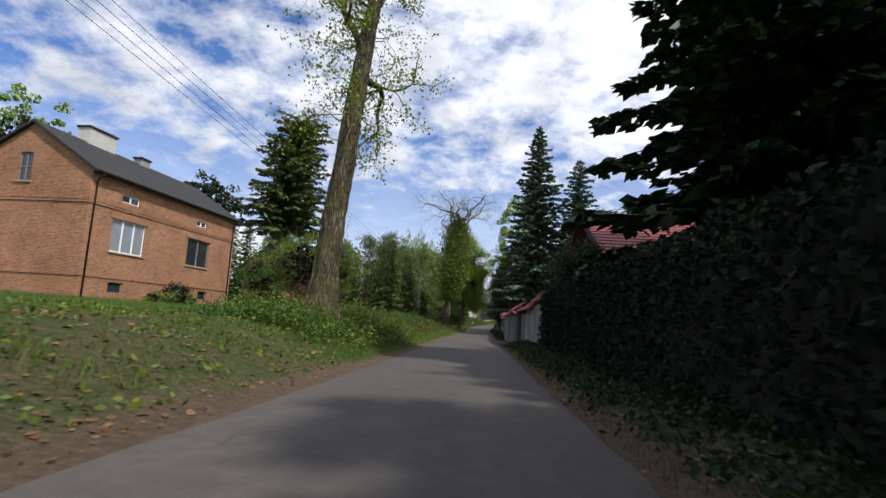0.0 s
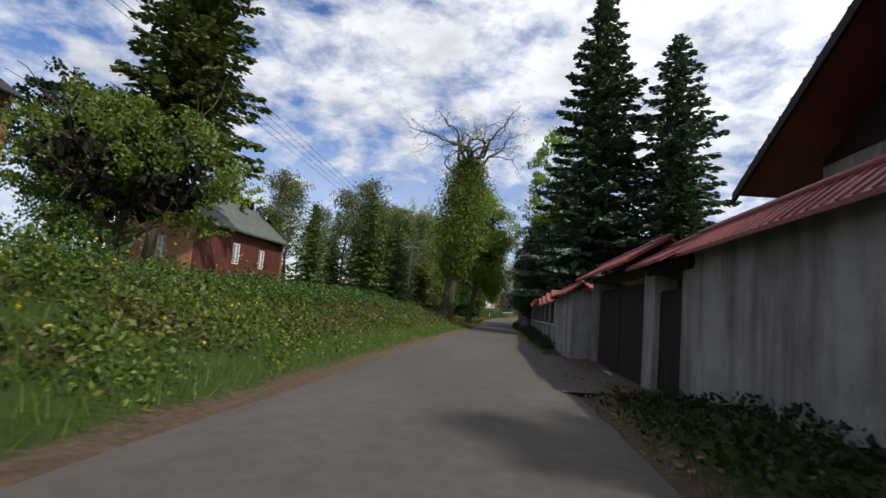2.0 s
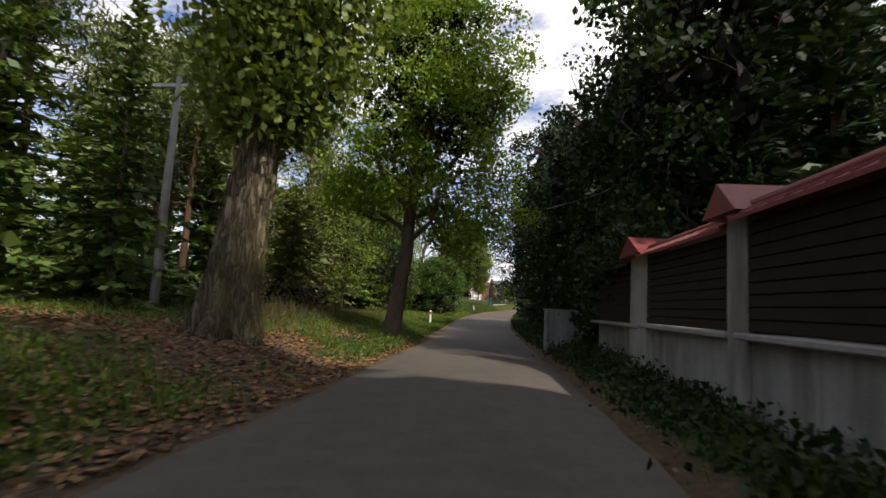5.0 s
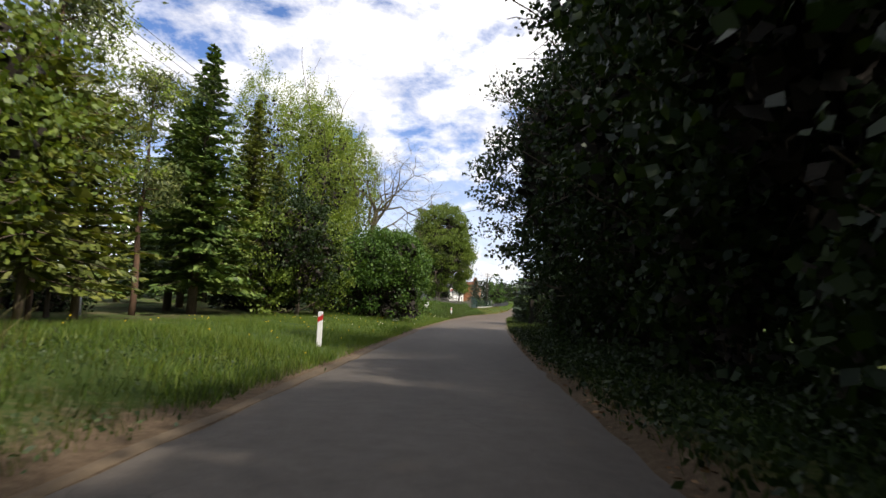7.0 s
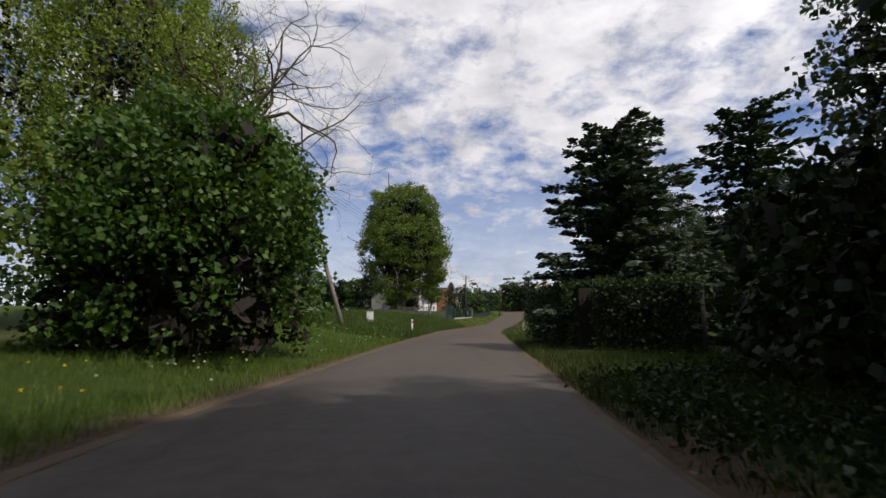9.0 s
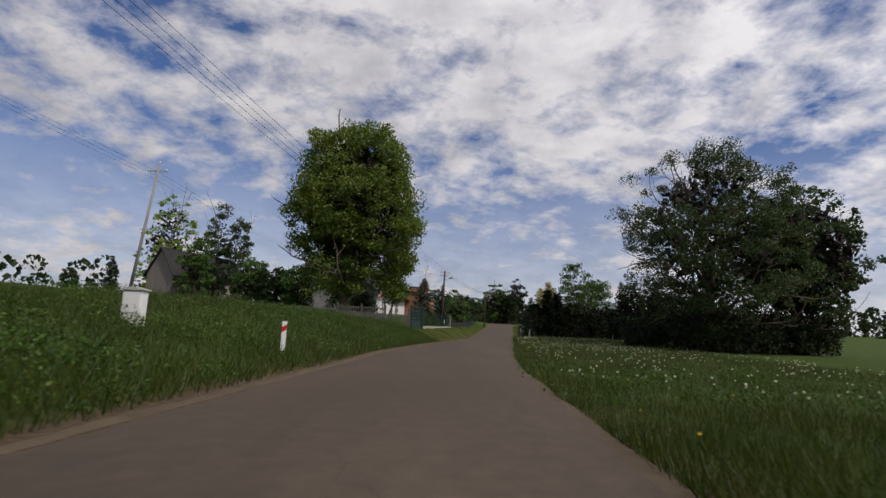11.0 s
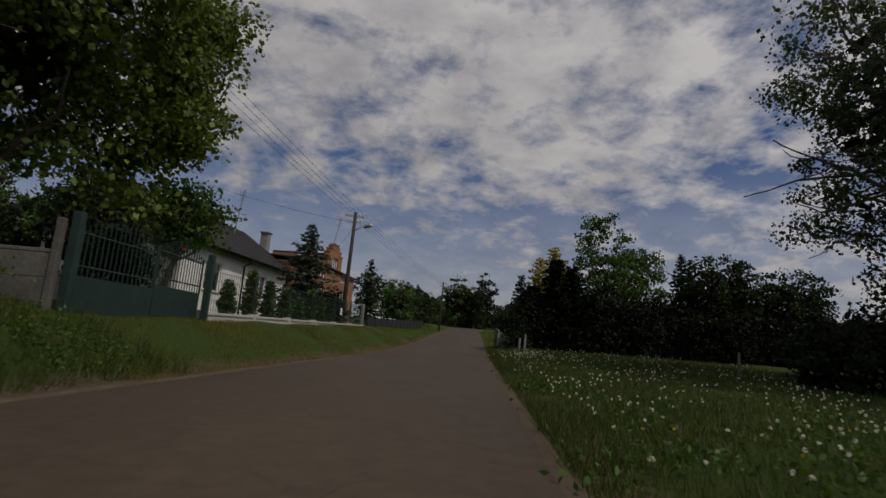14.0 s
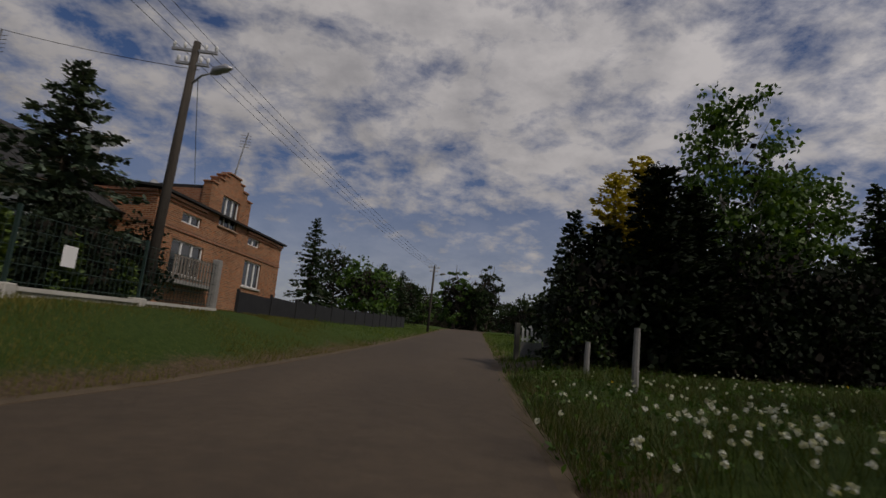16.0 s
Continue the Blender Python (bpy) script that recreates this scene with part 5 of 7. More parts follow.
part("crossarm", Shape().box(-0.7, 0.7, -0.05, 0.05, 6.3, 6.4), STEEL, LAMP)

# ---- middle stretch ----
def delineator(loc, rz=0.0):
    ob = thing("delineator_post", "white roadside marker post with a red slanted band", "marker post", loc, rz, "roadside marker posts")
    part("post", Shape().prism([(-0.06, -0.04), (0.06, -0.04), (0.06, 0.04), (0.0, 0.06), (-0.06, 0.04)], "z", -0.25, 0.92), WHITE_PAINT, ob)
    part("band", Shape().add([(-0.064, -0.044, 0.62), (0.064, -0.044, 0.7), (0.064, -0.044, 0.84), (-0.064, -0.044, 0.76), (-0.064, 0.044, 0.62), (0.064, 0.044, 0.7), (0.064, 0.044, 0.84), (-0.064, 0.044, 0.76)],
                             [(0, 1, 2, 3), (7, 6, 5, 4), (1, 5, 6, 2), (0, 3, 7, 4), (3, 2, 6, 7), (0, 4, 5, 1)]), RED_PAINT, ob, "red reflective band")
    return ob


delineator(at_ground(-3.2, 97.7, 0.06))
delineator(at_ground(-1.15, 146.0, -0.05), 8)

STUMP = thing("tree_stump", "weathered split tree stump among dry leaves", "stump", at_ground(-2.7, 73.2))
st = Shape()
for i in range(9):
    a = i * 0.7
    st.tube([(math.cos(a) * 0.34, math.sin(a) * 0.34, -0.2), (math.cos(a) * 0.22, math.sin(a) * 0.22, 0.16 + 0.14 * ((i * 37) % 7) / 7)], [0.16, 0.1], 6)
part("wood", st, BARK_GREY, STUMP, "", False)
STUMP2 = thing("tree_stump", "low broken grey stump beside the thick trunk", "stump", at_ground(-5.1, 71.3))
st = Shape()
for i in range(7):
    a = i * 0.9
    st.tube([(math.cos(a) * 0.3, math.sin(a) * 0.25, -0.2), (math.cos(a) * 0.25, math.sin(a) * 0.22, 0.4 + 0.3 * ((i * 31) % 7) / 7)], [0.14, 0.08], 6)
part("wood", st, BARK_GREY, STUMP2, "", False)


def insulator(parent, x, y, z):
    part("insulator", Shape().tube([(x, y, z), (x, y, z + 0.08), (x, y, z + 0.16), (x, y, z + 0.2)], [0.015, 0.05, 0.05, 0.02], 6), WHITE_PAINT, parent, "", True)


AP = thing("utility_pole", "wooden A-shaped utility pole with a street lamp", "utility pole", (-7.41, 137.3, 0.75))
part("pole", Shape().tube([(0, 0, -0.9), (0.12, 0, 3.5), (0.24, 0, 7.85)], [0.17, 0.15, 0.11], 10), GREY_WOOD, AP, "", True)
part("brace", Shape().tube([(3.05, -0.3, -0.9), (1.75, -0.1, 3.4), (0.36, 0.05, 7.1)], [0.14, 0.12, 0.1], 10), GREY_WOOD, AP, "", True)
part("crossarm", Shape().box(-0.5, 1.0, -0.22, -0.12, 7.62, 7.73), STEEL, AP)
for x in (-0.45, -0.05, 0.5, 0.95):
    insulator(AP, x, -0.17, 7.73)
part("arm", Shape().tube([(0.24, -0.1, 6.95), (0.5, -0.25, 7.3), (0.8, -0.35, 7.4)], [0.03] * 3, 6), STEEL, AP, "", True)
part("lamp_head", Shape().tube([(0.7, -0.32, 7.33), (0.85, -0.37, 7.42), (1.15, -0.45, 7.55), (1.3, -0.5, 7.6)], [0.05, 0.13, 0.12, 0.03], 8), STEEL, AP, "grey lamp head", True)
part("base_foot", Shape().tube([(-0.28, 0.1, -0.9), (-0.2, 0.08, 1.6)], [0.13, 0.12], 8), CONCRETE, AP, "concrete foot beside the pole", True)

BOX = thing("meter_cabinet", "small white utility cabinet standing in the grass", "cabinet", at_ground(-3.9, 143.5))
part("body", Shape().box(-0.22, 0.22, -0.14, 0.14, -0.2, 0.72, 0.015), WHITE_PAINT, BOX)
part("door", Shape().box(-0.19, 0.19, -0.155, -0.143, 0.22, 0.68, 0.004), WHITE_PAINT, BOX)
part("roof", Shape().prism([(-0.26, 0.723), (0.26, 0.723), (0.26, 0.75), (0, 0.8), (-0.26, 0.75)], "y", -0.18, 0.18), PALE_STONE, BOX)

# ---- last stretch: concrete fence, gate, white house, brick house ----
CF = thing("concrete_fence", "grey concrete panel fence with a railed top", "fence")
for i in range(5):
    x1, x0 = 1.25 - 2.05 * i, 1.25 - 2.05 * (i + 1)
    y = 177.4 - 0.12 * i
    g = ground_z(x1, y) - 0.3
    part("post", Shape().box(x1 - 0.07, x1 + 0.07, y - 0.07, y + 0.07, g - 0.3, g + 2.05, 0.015), SHADED_CONCRETE, CF)
    for k in range(3):
        part("panel", Shape().box(x0 + 0.075, x1 - 0.075, y - 0.025, y + 0.025, g - 0.1 + k * 0.48, g + 0.375 + k * 0.48, 0.01), SHADED_CONCRETE, CF)
    part("rail", Shape().box(x0 + 0.075, x1 - 0.075, y - 0.03, y + 0.03, g + (1.72 if i in (1, 2) else 1.345), g + (1.8 if i in (1, 2) else 1.42), 0.01), SHADED_CONCRETE, CF)
    for k in range(9 if i in (1, 2) else 0):
        xx = x0 + 0.2 + k * 0.2
        part("baluster", Shape().box(xx - 0.035, xx + 0.035, y - 0.02, y + 0.02, g + 1.345, g + 1.718), SHADED_CONCRETE, CF)


def along(y):
    return 2.15 + (y - 182.9) * 0.192


GT = thing("metal_gate", "dark green metal gate with solid lower panels and bars", "gate")
for k, (y0, y1) in enumerate(((177.75, 180.15), (180.22, 182.6))):
    xa, xb = along(y0) + 0.3, along(y1) + 0.3 - 0.2 * k
    g = 1.08 + 0.1 * k
    leafp = part("gate_leaf", Shape().add([(xa, y0, g), (xa + 0.04, y0, g), (xb + 0.04, y1, g), (xb, y1, g), (xa, y0, g + 0.75), (xa + 0.04, y0, g + 0.75), (xb + 0.04, y1, g + 0.75), (xb, y1, g + 0.75)],
                                          [(3, 2, 1, 0), (4, 5, 6, 7), (0, 1, 5, 4), (1, 2, 6, 5), (2, 3, 7, 6), (3, 0, 4, 7)]), GREEN_PAINT, GT)
    n = 16
    for i in range(n + 1):
        t = i / n
        top = 1.75 + 0.3 * math.sin(math.pi * t)
        x, y = xa + 0.02 + (xb - xa) * t, y0 + (y1 - y0) * t
        part("bar", Shape().tube([(x, y, g + 0.74), (x, y, g + top)], [0.013 if 0 < i < n else 0.03] * 2, 6), GREEN_PAINT, leafp)
    for h in (0.95, 1.62):
        part("rail", Shape().tube([(xa + 0.02, y0, g + h), (xb + 0.02, y1, g + h)], [0.02, 0.02], 6), GREEN_PAINT, leafp)
for y in (177.6, 182.68):
    part("post", Shape().box(along(y) + 0.22, along(y) + 0.4, y - 0.09, y + 0.09, 0.6, 3.1, 0.01), GREEN_PAINT, GT)

FE = thing("front_fence", "pale concrete plinth with dark green mesh fence panels", "fence")
fy = [182.9, 186.2, 189.5, 192.8, 196.1, 199.4, 202.6]
for a, b in zip(fy, fy[1:]):
    xa, xb = along(a), along(b)
    za, zb = 1.05 + (a - 182.9) * 0.019, 1.05 + (b - 182.9) * 0.019
    for o, lo, hi, nm in ((0.0, -0.6, 0.3, "plinth"), (-0.04, 0.304, 0.38, "coping")):
        part(nm, Shape().add([(xa + o, a + 0.2, za + lo), (xa + 0.2 - o, a + 0.2, za + lo), (xb + 0.2 - o, b, zb + lo), (xb + o, b, zb + lo),
                              (xa + o, a + 0.2, za + hi), (xa + 0.2 - o, a + 0.2, za + hi), (xb + 0.2 - o, b, zb + hi), (xb + o, b, zb + hi)],
                             [(3, 2, 1, 0), (4, 5, 6, 7), (0, 1, 5, 4), (1, 2, 6, 5), (2, 3, 7, 6), (3, 0, 4, 7)]), PALE_STONE, FE)
    part("pier", Shape().box(xa - 0.05, xa + 0.25, a - 0.1, a + 0.19, za - 0.6, za + 0.42, 0.02), PALE_STONE, FE)
    part("post", Shape().box(xa + 0.07, xa + 0.13, a + 0.02, a + 0.08, za + 0.42, za + 1.75), GREEN_PAINT, FE)
    mesh_panel = Shape()
    n = 22
    for i in range(n + 1):
        t = i / n
        x, y, z = xa + 0.1 + (xb - xa) * t, a + 0.1 + (b - a - 0.1) * t, za + (zb - za) * t
        mesh_panel.tube([(x, y, z + 0.4), (x, y, z + 1.65)], [0.006, 0.006], 4, False)
    for h in (0.45, 0.75, 1.05, 1.35, 1.62):
        mesh_panel.tube([(xa + 0.1, a + 0.1, za + h), (xb + 0.1, b, zb + h)], [0.007, 0.007], 4, False)
    part("mesh_panel", mesh_panel, GREEN_PAINT, FE, "dark green wire mesh panel")
part("end_post", Shape().box(along(202.6) - 0.06, along(202.6) + 0.16, 202.55, 202.8, 0.7, 3.2, 0.02), CONCRETE, FE, "tall grey concrete end post")

WH = gable_house("low white rendered house with a dark pitched roof", (-3.25, 195.1, 1.25), -12, 8.2, 13.6, 4.35, 7.1, HOUSE_WHITE, DARK_ROOF,
                 front=[(2.35, 4.1, 1.75, 3.42), (8.5, 10.2, 1.75, 3.42)], gable=[(-4.6, -3.9, 4.9, 5.9)], gable_wall=CONCRETE, overhang=0.55, verge=0.5)
window(WH, "x", 2.35, 4.1, 1.75, 3.42, WHITE_PAINT, 2, sill=PALE_STONE, label="two-part window in a white frame")
window(WH, "x", 8.5, 10.2, 1.75, 3.42, WHITE_PAINT, 2, sill=PALE_STONE, label="two-part window in a white frame")
window(WH, "y", -4.6, -3.9, 4.9, 5.9, GREY_WOOD, 1, label="small dark attic window")
gutter(WH, 0.62, -0.3, 13.8, 4.18, DARK_ROOF, (6.7,), -0.2)
chimney(WH, -3.6, -2.95, 8.2, 8.85, 6.0, 7.25, DARK_ROOF, DARK_ROOF)
part("chimney_cowl", Shape().tube([(-3.27, 8.52, 7.4), (-3.27, 8.52, 7.7), (-3.2, 8.52, 8.0)], [0.1, 0.16, 0.04], 8), BLACK_PAINT, WH, "", True)
for i in range(17):
    y = 0.1 + i * 0.84
    part("seam", Shape().tube([(0.55, y, 4.35 - 0.55 * 0.67 + 0.19), (-4.1, y, 7.1 + 0.2)], [0.022, 0.022], 4), DARK_ROOF, WH)
ANT = thing("roof_antenna", "thin television antenna mast on the dark roof", "antenna", (-4.0, 206.0, 8.0))
part("mast", Shape().tube([(-0.1, 0, -0.6), (0.4, -0.5, 3.0)], [0.045, 0.035], 6), STEEL, ANT)
for i in range(5):
    part("element", Shape().tube([(0.05, -0.3, 2.2 + 0.16 * i), (0.6, -0.45, 2.2 + 0.16 * i)], [0.014, 0.014], 4), STEEL, ANT)
FLAG = thing("flag", "red and white flag on a short pole at the house corner", "flag", (-3.0, 195.0, 4.6))
part("pole", Shape().tube([(0, 0, -0.1), (0.7, -0.9, 1.1)], [0.018, 0.015], 6), WHITE_PAINT, FLAG)
for k, mm in ((0, WHITE_PAINT), (1, RED_PAINT)):
    part("cloth", Shape().add([(0.66 - 0.02 * k, -0.86, 1.03 - 0.36 * k), (0.3, -0.5 - 0.1 * k, 0.9 - 0.36 * k), (0.0, -0.7, 0.62 - 0.34 * k), (0.0, -0.7, 0.28 - 0.34 * k), (0.3, -0.5 - 0.1 * k, 0.55 - 0.36 * k), (0.66 - 0.02 * k, -0.86, 0.68 - 0.36 * k)],
                              [(0, 1, 4, 5), (1, 2, 3, 4)]), mm, FLAG)

BH = thing("house", "two-storey orange brick house with a stepped parapet gable", "house", (1.45, 208.3, 1.05), -12)
BL, BD, BE = 12.0, 9.5, 5.45
front = [(1.35, 3.75, 2.3, 3.75), (1.75, 3.2, 4.55, 5.0), (7.7, 9.7, 2.5, 3.9), (7.7, 9.1, 4.75, 5.2)]
sh = Shape()
strip_wall(sh, 0, BL, Level(BE), -0.6, front + [(4.6, 6.3, 5.1, BE)], lambda o: sh.prism(o, "x", -0.4, 0))
part("wall", sh, BRICK, BH, wrap=True)
for a, b, z in ((3.5, 4.0, 6.9), (4.0, 4.5, 7.25), (4.5, 4.6, 7.55), (6.3, 6.4, 7.55), (6.4, 6.9, 7.25), (6.9, 7.4, 6.9)):
    part("gable_step", Shape().box(-0.4, 0.03, a, b, BE + 0.003, z), BRICK, BH, wrap=True)
part("gable_head", Shape().box(-0.4, 0.03, 4.6, 6.3, 6.6, 7.55), BRICK, BH, wrap=True)
part("gable_crest", Shape().box(-0.4, 0.03, 4.9, 6.0, 7.553, 7.75), BRICK, BH, wrap=True)
for a, b, z in ((3.45, 4.0, 6.9), (3.95, 4.5, 7.25), (4.45, 4.9, 7.55), (6.0, 6.45, 7.55), (6.4, 6.95, 7.25), (6.9, 7.45, 6.9), (4.85, 6.05, 7.75)):
    part("parapet_cap", Shape().box(-0.45, 0.09, a, b, z + 0.003, z + 0.09, 0.015), BRICK_RED, BH, wrap=True)
part("wall", Shape().box(-BD, -0.41, 0.0, 0.4, -0.6, BE), BRICK, BH, wrap=True)
part("wall", Shape().box(-BD, -0.41, BL - 0.4, BL, -0.6, BE), BRICK, BH, wrap=True)
part("wall", Shape().box(-BD, -BD + 0.4, 0.41, BL - 0.41, -0.6, BE), BRICK, BH, wrap=True)
for z0, z1, d in ((4.1, 4.2, 0.05), (4.24, 4.3, 0.03), (5.2, 5.3, 0.06), (5.33, 5.45, 0.14)):
    for a, b in ((0, 12.0),) if z0 < 5 else ((0, 3.45), (7.45, 12.0)):
        part("brick_band", Shape().box(0.003, d, a, b, z0, z1), BRICK_RED, BH, wrap=True)
    part("brick_band", Shape().box(-BD, 0.0, -d, -0.002, z0, z1), BRICK_RED, BH, wrap=True)
sh = Shape().prism([(0.25, BE + 0.05), (0.25, BE + 0.15), (-BD - 0.2, BE + 0.95), (-BD - 0.2, BE + 0.85)], "y", -0.25, BL + 0.25)
part("roof", sh, DARK_ROOF, BH)
part("dormer_roof", Shape().box(-5.0, -0.42, 3.6, 7.3, 6.6, 6.75), DARK_ROOF, BH)
part("dormer_side", Shape().box(-5.0, -0.42, 3.6, 3.75, 5.5, 6.597), BRICK_RED, BH, wrap=True)
window(BH, "x", 1.35, 3.75, 2.3, 3.75, WHITE_PAINT, 3, sill=PALE_STONE, label="white balcony window group")
window(BH, "x", 1.75, 3.2, 4.55, 5.0, WHITE_PAINT, 2, label="low white attic window")
window(BH, "x", 7.7, 9.7, 2.5, 3.9, WHITE_PAINT, 3, sill=PALE_STONE, label="three-part white window")
window(BH, "x", 7.7, 9.1, 4.75, 5.2, WHITE_PAINT, 2, label="low white attic window")
window(BH, "x", 4.6, 6.3, 5.1, 6.6, WHITE_PAINT, 3, sill=BRICK_RED, label="tall white window under the stepped gable")
chimney(BH, -5.0, -4.4, 1.0, 1.6, 5.8, 7.7, CONCRETE, CONCRETE)
part("dish", Shape().tube([(-2.2, 2.5, 6.1), (-2.15, 2.5, 6.15), (-2.0, 2.5, 6.2)], [0.05, 0.35, 0.4], 12), STEEL, BH, "round satellite dish", True)
part("balcony_rail", Shape().box(0.5, 0.56, 0.9, 4.2, 2.95, 3.03), GREY_WOOD, BH)
for i in range(14):
    part("baluster", Shape().box(0.505, 0.55, 0.95 + i * 0.24, 1.05 + i * 0.24, 2.0, 2.947), GREY_WOOD, BH)
part("balcony_slab", Shape().box(0.003, 0.7, 0.8, 4.3, 1.85, 1.997), CONCRETE, BH)
ANT2 = copy_thing(ANT, pose(2.1, 214.7, 8.55, 0, 0, 20))

P3 = thing("utility_pole", "tall dark utility pole with crossarms and a street lamp", "utility pole", (4.88, 201.15, 1.2))
part("pole", Shape().tube([(-0.1, 0, -0.4), (0, 0, 4), (0.08, 0, 7.9)], [0.15, 0.125, 0.1], 10), POLE_WOOD, P3, "", True)
for z, w in ((7.6, 0.62), (7.2, 0.45)):
    part("crossarm", Shape().box(0.05 - w, 0.05 + w, -0.05, 0.03, z, z + 0.07), STEEL, P3)
    for k in (-1, -0.5, 0.5, 1):
        insulator(P3, 0.05 + k * (w - 0.05), 0.0, z + 0.07)
part("arm", Shape().tube([(0.08, 0, 6.6), (0.4, -0.15, 6.85), (0.75, -0.3, 6.9)], [0.03] * 3, 6), STEEL, P3, "", True)
part("lamp_head", Shape().tube([(0.7, -0.28, 6.88), (0.82, -0.33, 6.95), (1.15, -0.45, 7.02), (1.32, -0.5, 7.0)], [0.05, 0.13, 0.12, 0.03], 8), STEEL, P3, "pale lamp head", True)
GL = thing("garden_lamp", "black iron garden lantern on a slim post", "lamp", (-0.6, 191.6, 1.2))
part("post", Shape().tube([(0, 0, -0.2), (0, 0, 1.75)], [0.035, 0.03], 8), BLACK_PAINT, GL)
part("lantern", Shape().prism([(-0.13, -0.13), (0.13, -0.13), (0.13, 0.13), (-0.13, 0.13)], "z", 1.78, 2.08), NET, GL, "glazed lantern body")
part("lantern_cap", Shape().add([(-0.19, -0.19, 2.083), (0.19, -0.19, 2.083), (0.19, 0.19, 2.083), (-0.19, 0.19, 2.083), (0, 0, 2.26)], [(3, 2, 1, 0), (0, 1, 4), (1, 2, 4), (2, 3, 4), (3, 0, 4)]), BLACK_PAINT, GL)
NOTICE = thing("notice_board", "small white notice plate on the mesh fence", "sign", (along(197.3) + 0.13, 197.3, 2.35), -11)
part("plate", Shape().box(0, 0.012, -0.17, 0.17, -0.2, 0.2, 0.004), WHITE_PAINT, NOTICE)
P4 = copy_thing(P3, pose(15.2, 243.5, 1.9))
P5 = thing("utility_pole", "slim pole with a crossarm on the grassy rise", "utility pole", (-25.1, 181.5, 3.2))
part("pole", Shape().tube([(0, 0, -1), (1.3, 0, 12.7)], [0.17, 0.1], 8), CONCRETE, P5, "", True)
part("crossarm", Shape().box(0.3, 2.1, -0.05, 0.05, 11.8, 11.92), STEEL, P5)
for x in (0.36, 2.04, 1.28):
    insulator(P5, x, 0.0, 11.92 if x != 1.28 else 12.68)

BARN = gable_house("old weathered board barn with a dark steep roof", (-35.15, 210.8, 4.35), -25, 5.5, 14, 3.6, 7.4, GREY_WOOD, DARK_ROOF, foot=-3.0, verge=0.4)
for i in range(22):
    u = -5.4 + i * 0.245
    part("board", Shape().box(u, u + 0.225, -0.03, -0.002, -1.0, 3.6 + 3.8 * (1 - abs(u + 0.11 + 2.75) / 2.75) - 0.15), GREY_WOOD, BARN)
FARH = gable_house("distant low house with a dark roof behind the trees", (-12.0, 214.0, 2.2), -15, 7, 11, 2.9, 5.2, CONCRETE, DARK_ROOF, foot=-1.0)

# small posts, gate and fence on the meadow side
def stake(x, y, h, label, mat=GREY_WOOD, r=0.06):
    ob = thing("fence_post", label, "post", at_ground(x, y), 0, "meadow fence posts")
    part("post", Shape().tube([(0, 0, -0.3), (0.01, 0, h * 0.5), (0.03, 0, h)], [r, r * 0.95, r * 0.85], 8), mat, ob)
    return ob


stake(15.4, 195.8, 1.1, "pale weathered concrete post beside the meadow", CONCRETE, 0.065)
stake(16.2, 200.2, 0.8, "short grey post beside the drive", CONCRETE, 0.08)
stake(23.0, 188.5, 1.15, "thin wooden stake in the meadow")
WG = thing("garden_gate", "white picket wicket gate between grey posts beside the drive", "gate", at_ground(16.9, 208.2))
for i in range(5):
    part("picket", Shape().box(-0.4 + i * 0.18, -0.32 + i * 0.18, -0.02, 0.02, 0.62, 1.3), WHITE_PAINT, WG)
for z in (0.68, 1.18):
    part("rail", Shape().box(-0.45, 0.45, -0.035, -0.022, z, z + 0.07), WHITE_PAINT, WG)
part("lower_panel", Shape().box(-0.45, 0.45, -0.02, 0.02, 0.0, 0.6), CONCRETE, WG)
for x in (-0.6, 0.6):
    part("post", Shape().box(x - 0.1, x + 0.1, -0.1, 0.1, -0.3, 1.35, 0.02), SHADED_CONCRETE, WG)
part("side_panel", Shape().box(0.72, 2.6, -0.02, 0.02, -0.1, 1.1), BLACK_PAINT, WG, "dark sheet panel beside the gate")
DF = thing("dark_fence", "long dark green solid fence along the verge", "fence")
for i in range(14):
    y0 = 204.0 + i * 2.6
    x0, x1 = 6.3 + (y0 - 204) * 0.17, 6.3 + (y0 + 2.55 - 204) * 0.17
    z0 = ROAD_Z(y0)[0] + 0.65 - 0.02 * i
    part("panel", Shape().add([(x0, y0, z0), (x0 + 0.04, y0, z0), (x1 + 0.04, y0 + 2.55, z0), (x1, y0 + 2.55, z0), (x0, y0, z0 + 1.05), (x0 + 0.04, y0, z0 + 1.05), (x1 + 0.04, y0 + 2.55, z0 + 1.05), (x1, y0 + 2.55, z0 + 1.05)],
                              [(3, 2, 1, 0), (4, 5, 6, 7), (0, 1, 5, 4), (1, 2, 6, 5), (2, 3, 7, 6), (3, 0, 4, 7)]), BLACK_PAINT, DF)
    part("post", Shape().box(x0 - 0.03, x0 + 0.07, y0 - 0.05, y0 - 0.003, z0 - 0.6, z0 + 1.12), BLACK_PAINT, DF)

# ---- overhead cables ----
for k in range(4):
    o = -0.55 + 0.37 * k
    wire([(-9.6 + o, -46, 9.4), (-8.3 + o, 74, 6.9), (-6.6 + o, 137.7, 8.9)], 0.009)
    wire([(-6.6 + o, 137.7, 8.9), (5.05 + o, 201.6, 9.0)], 0.009, sag=0.4)
    wire([(5.05 + o, 201.6, 9.0), (15.25 + o, 243.5, 9.6)], 0.009, sag=0.4)
for k in range(3):
    wire([(-30, 90 + k, 14.5), (-25.5 + 0.9 * k, 181.5, 14.9), (-20, 300, 16)], 0.009)
wire([(4.95, 201.6, 8.5), (-5.3, 203.6, 10.6)], 0.01, sag=0.2)
wire([(4.95, 201.6, 8.3), (2.4, 209.3, 6.9)], 0.01, sag=0.15)

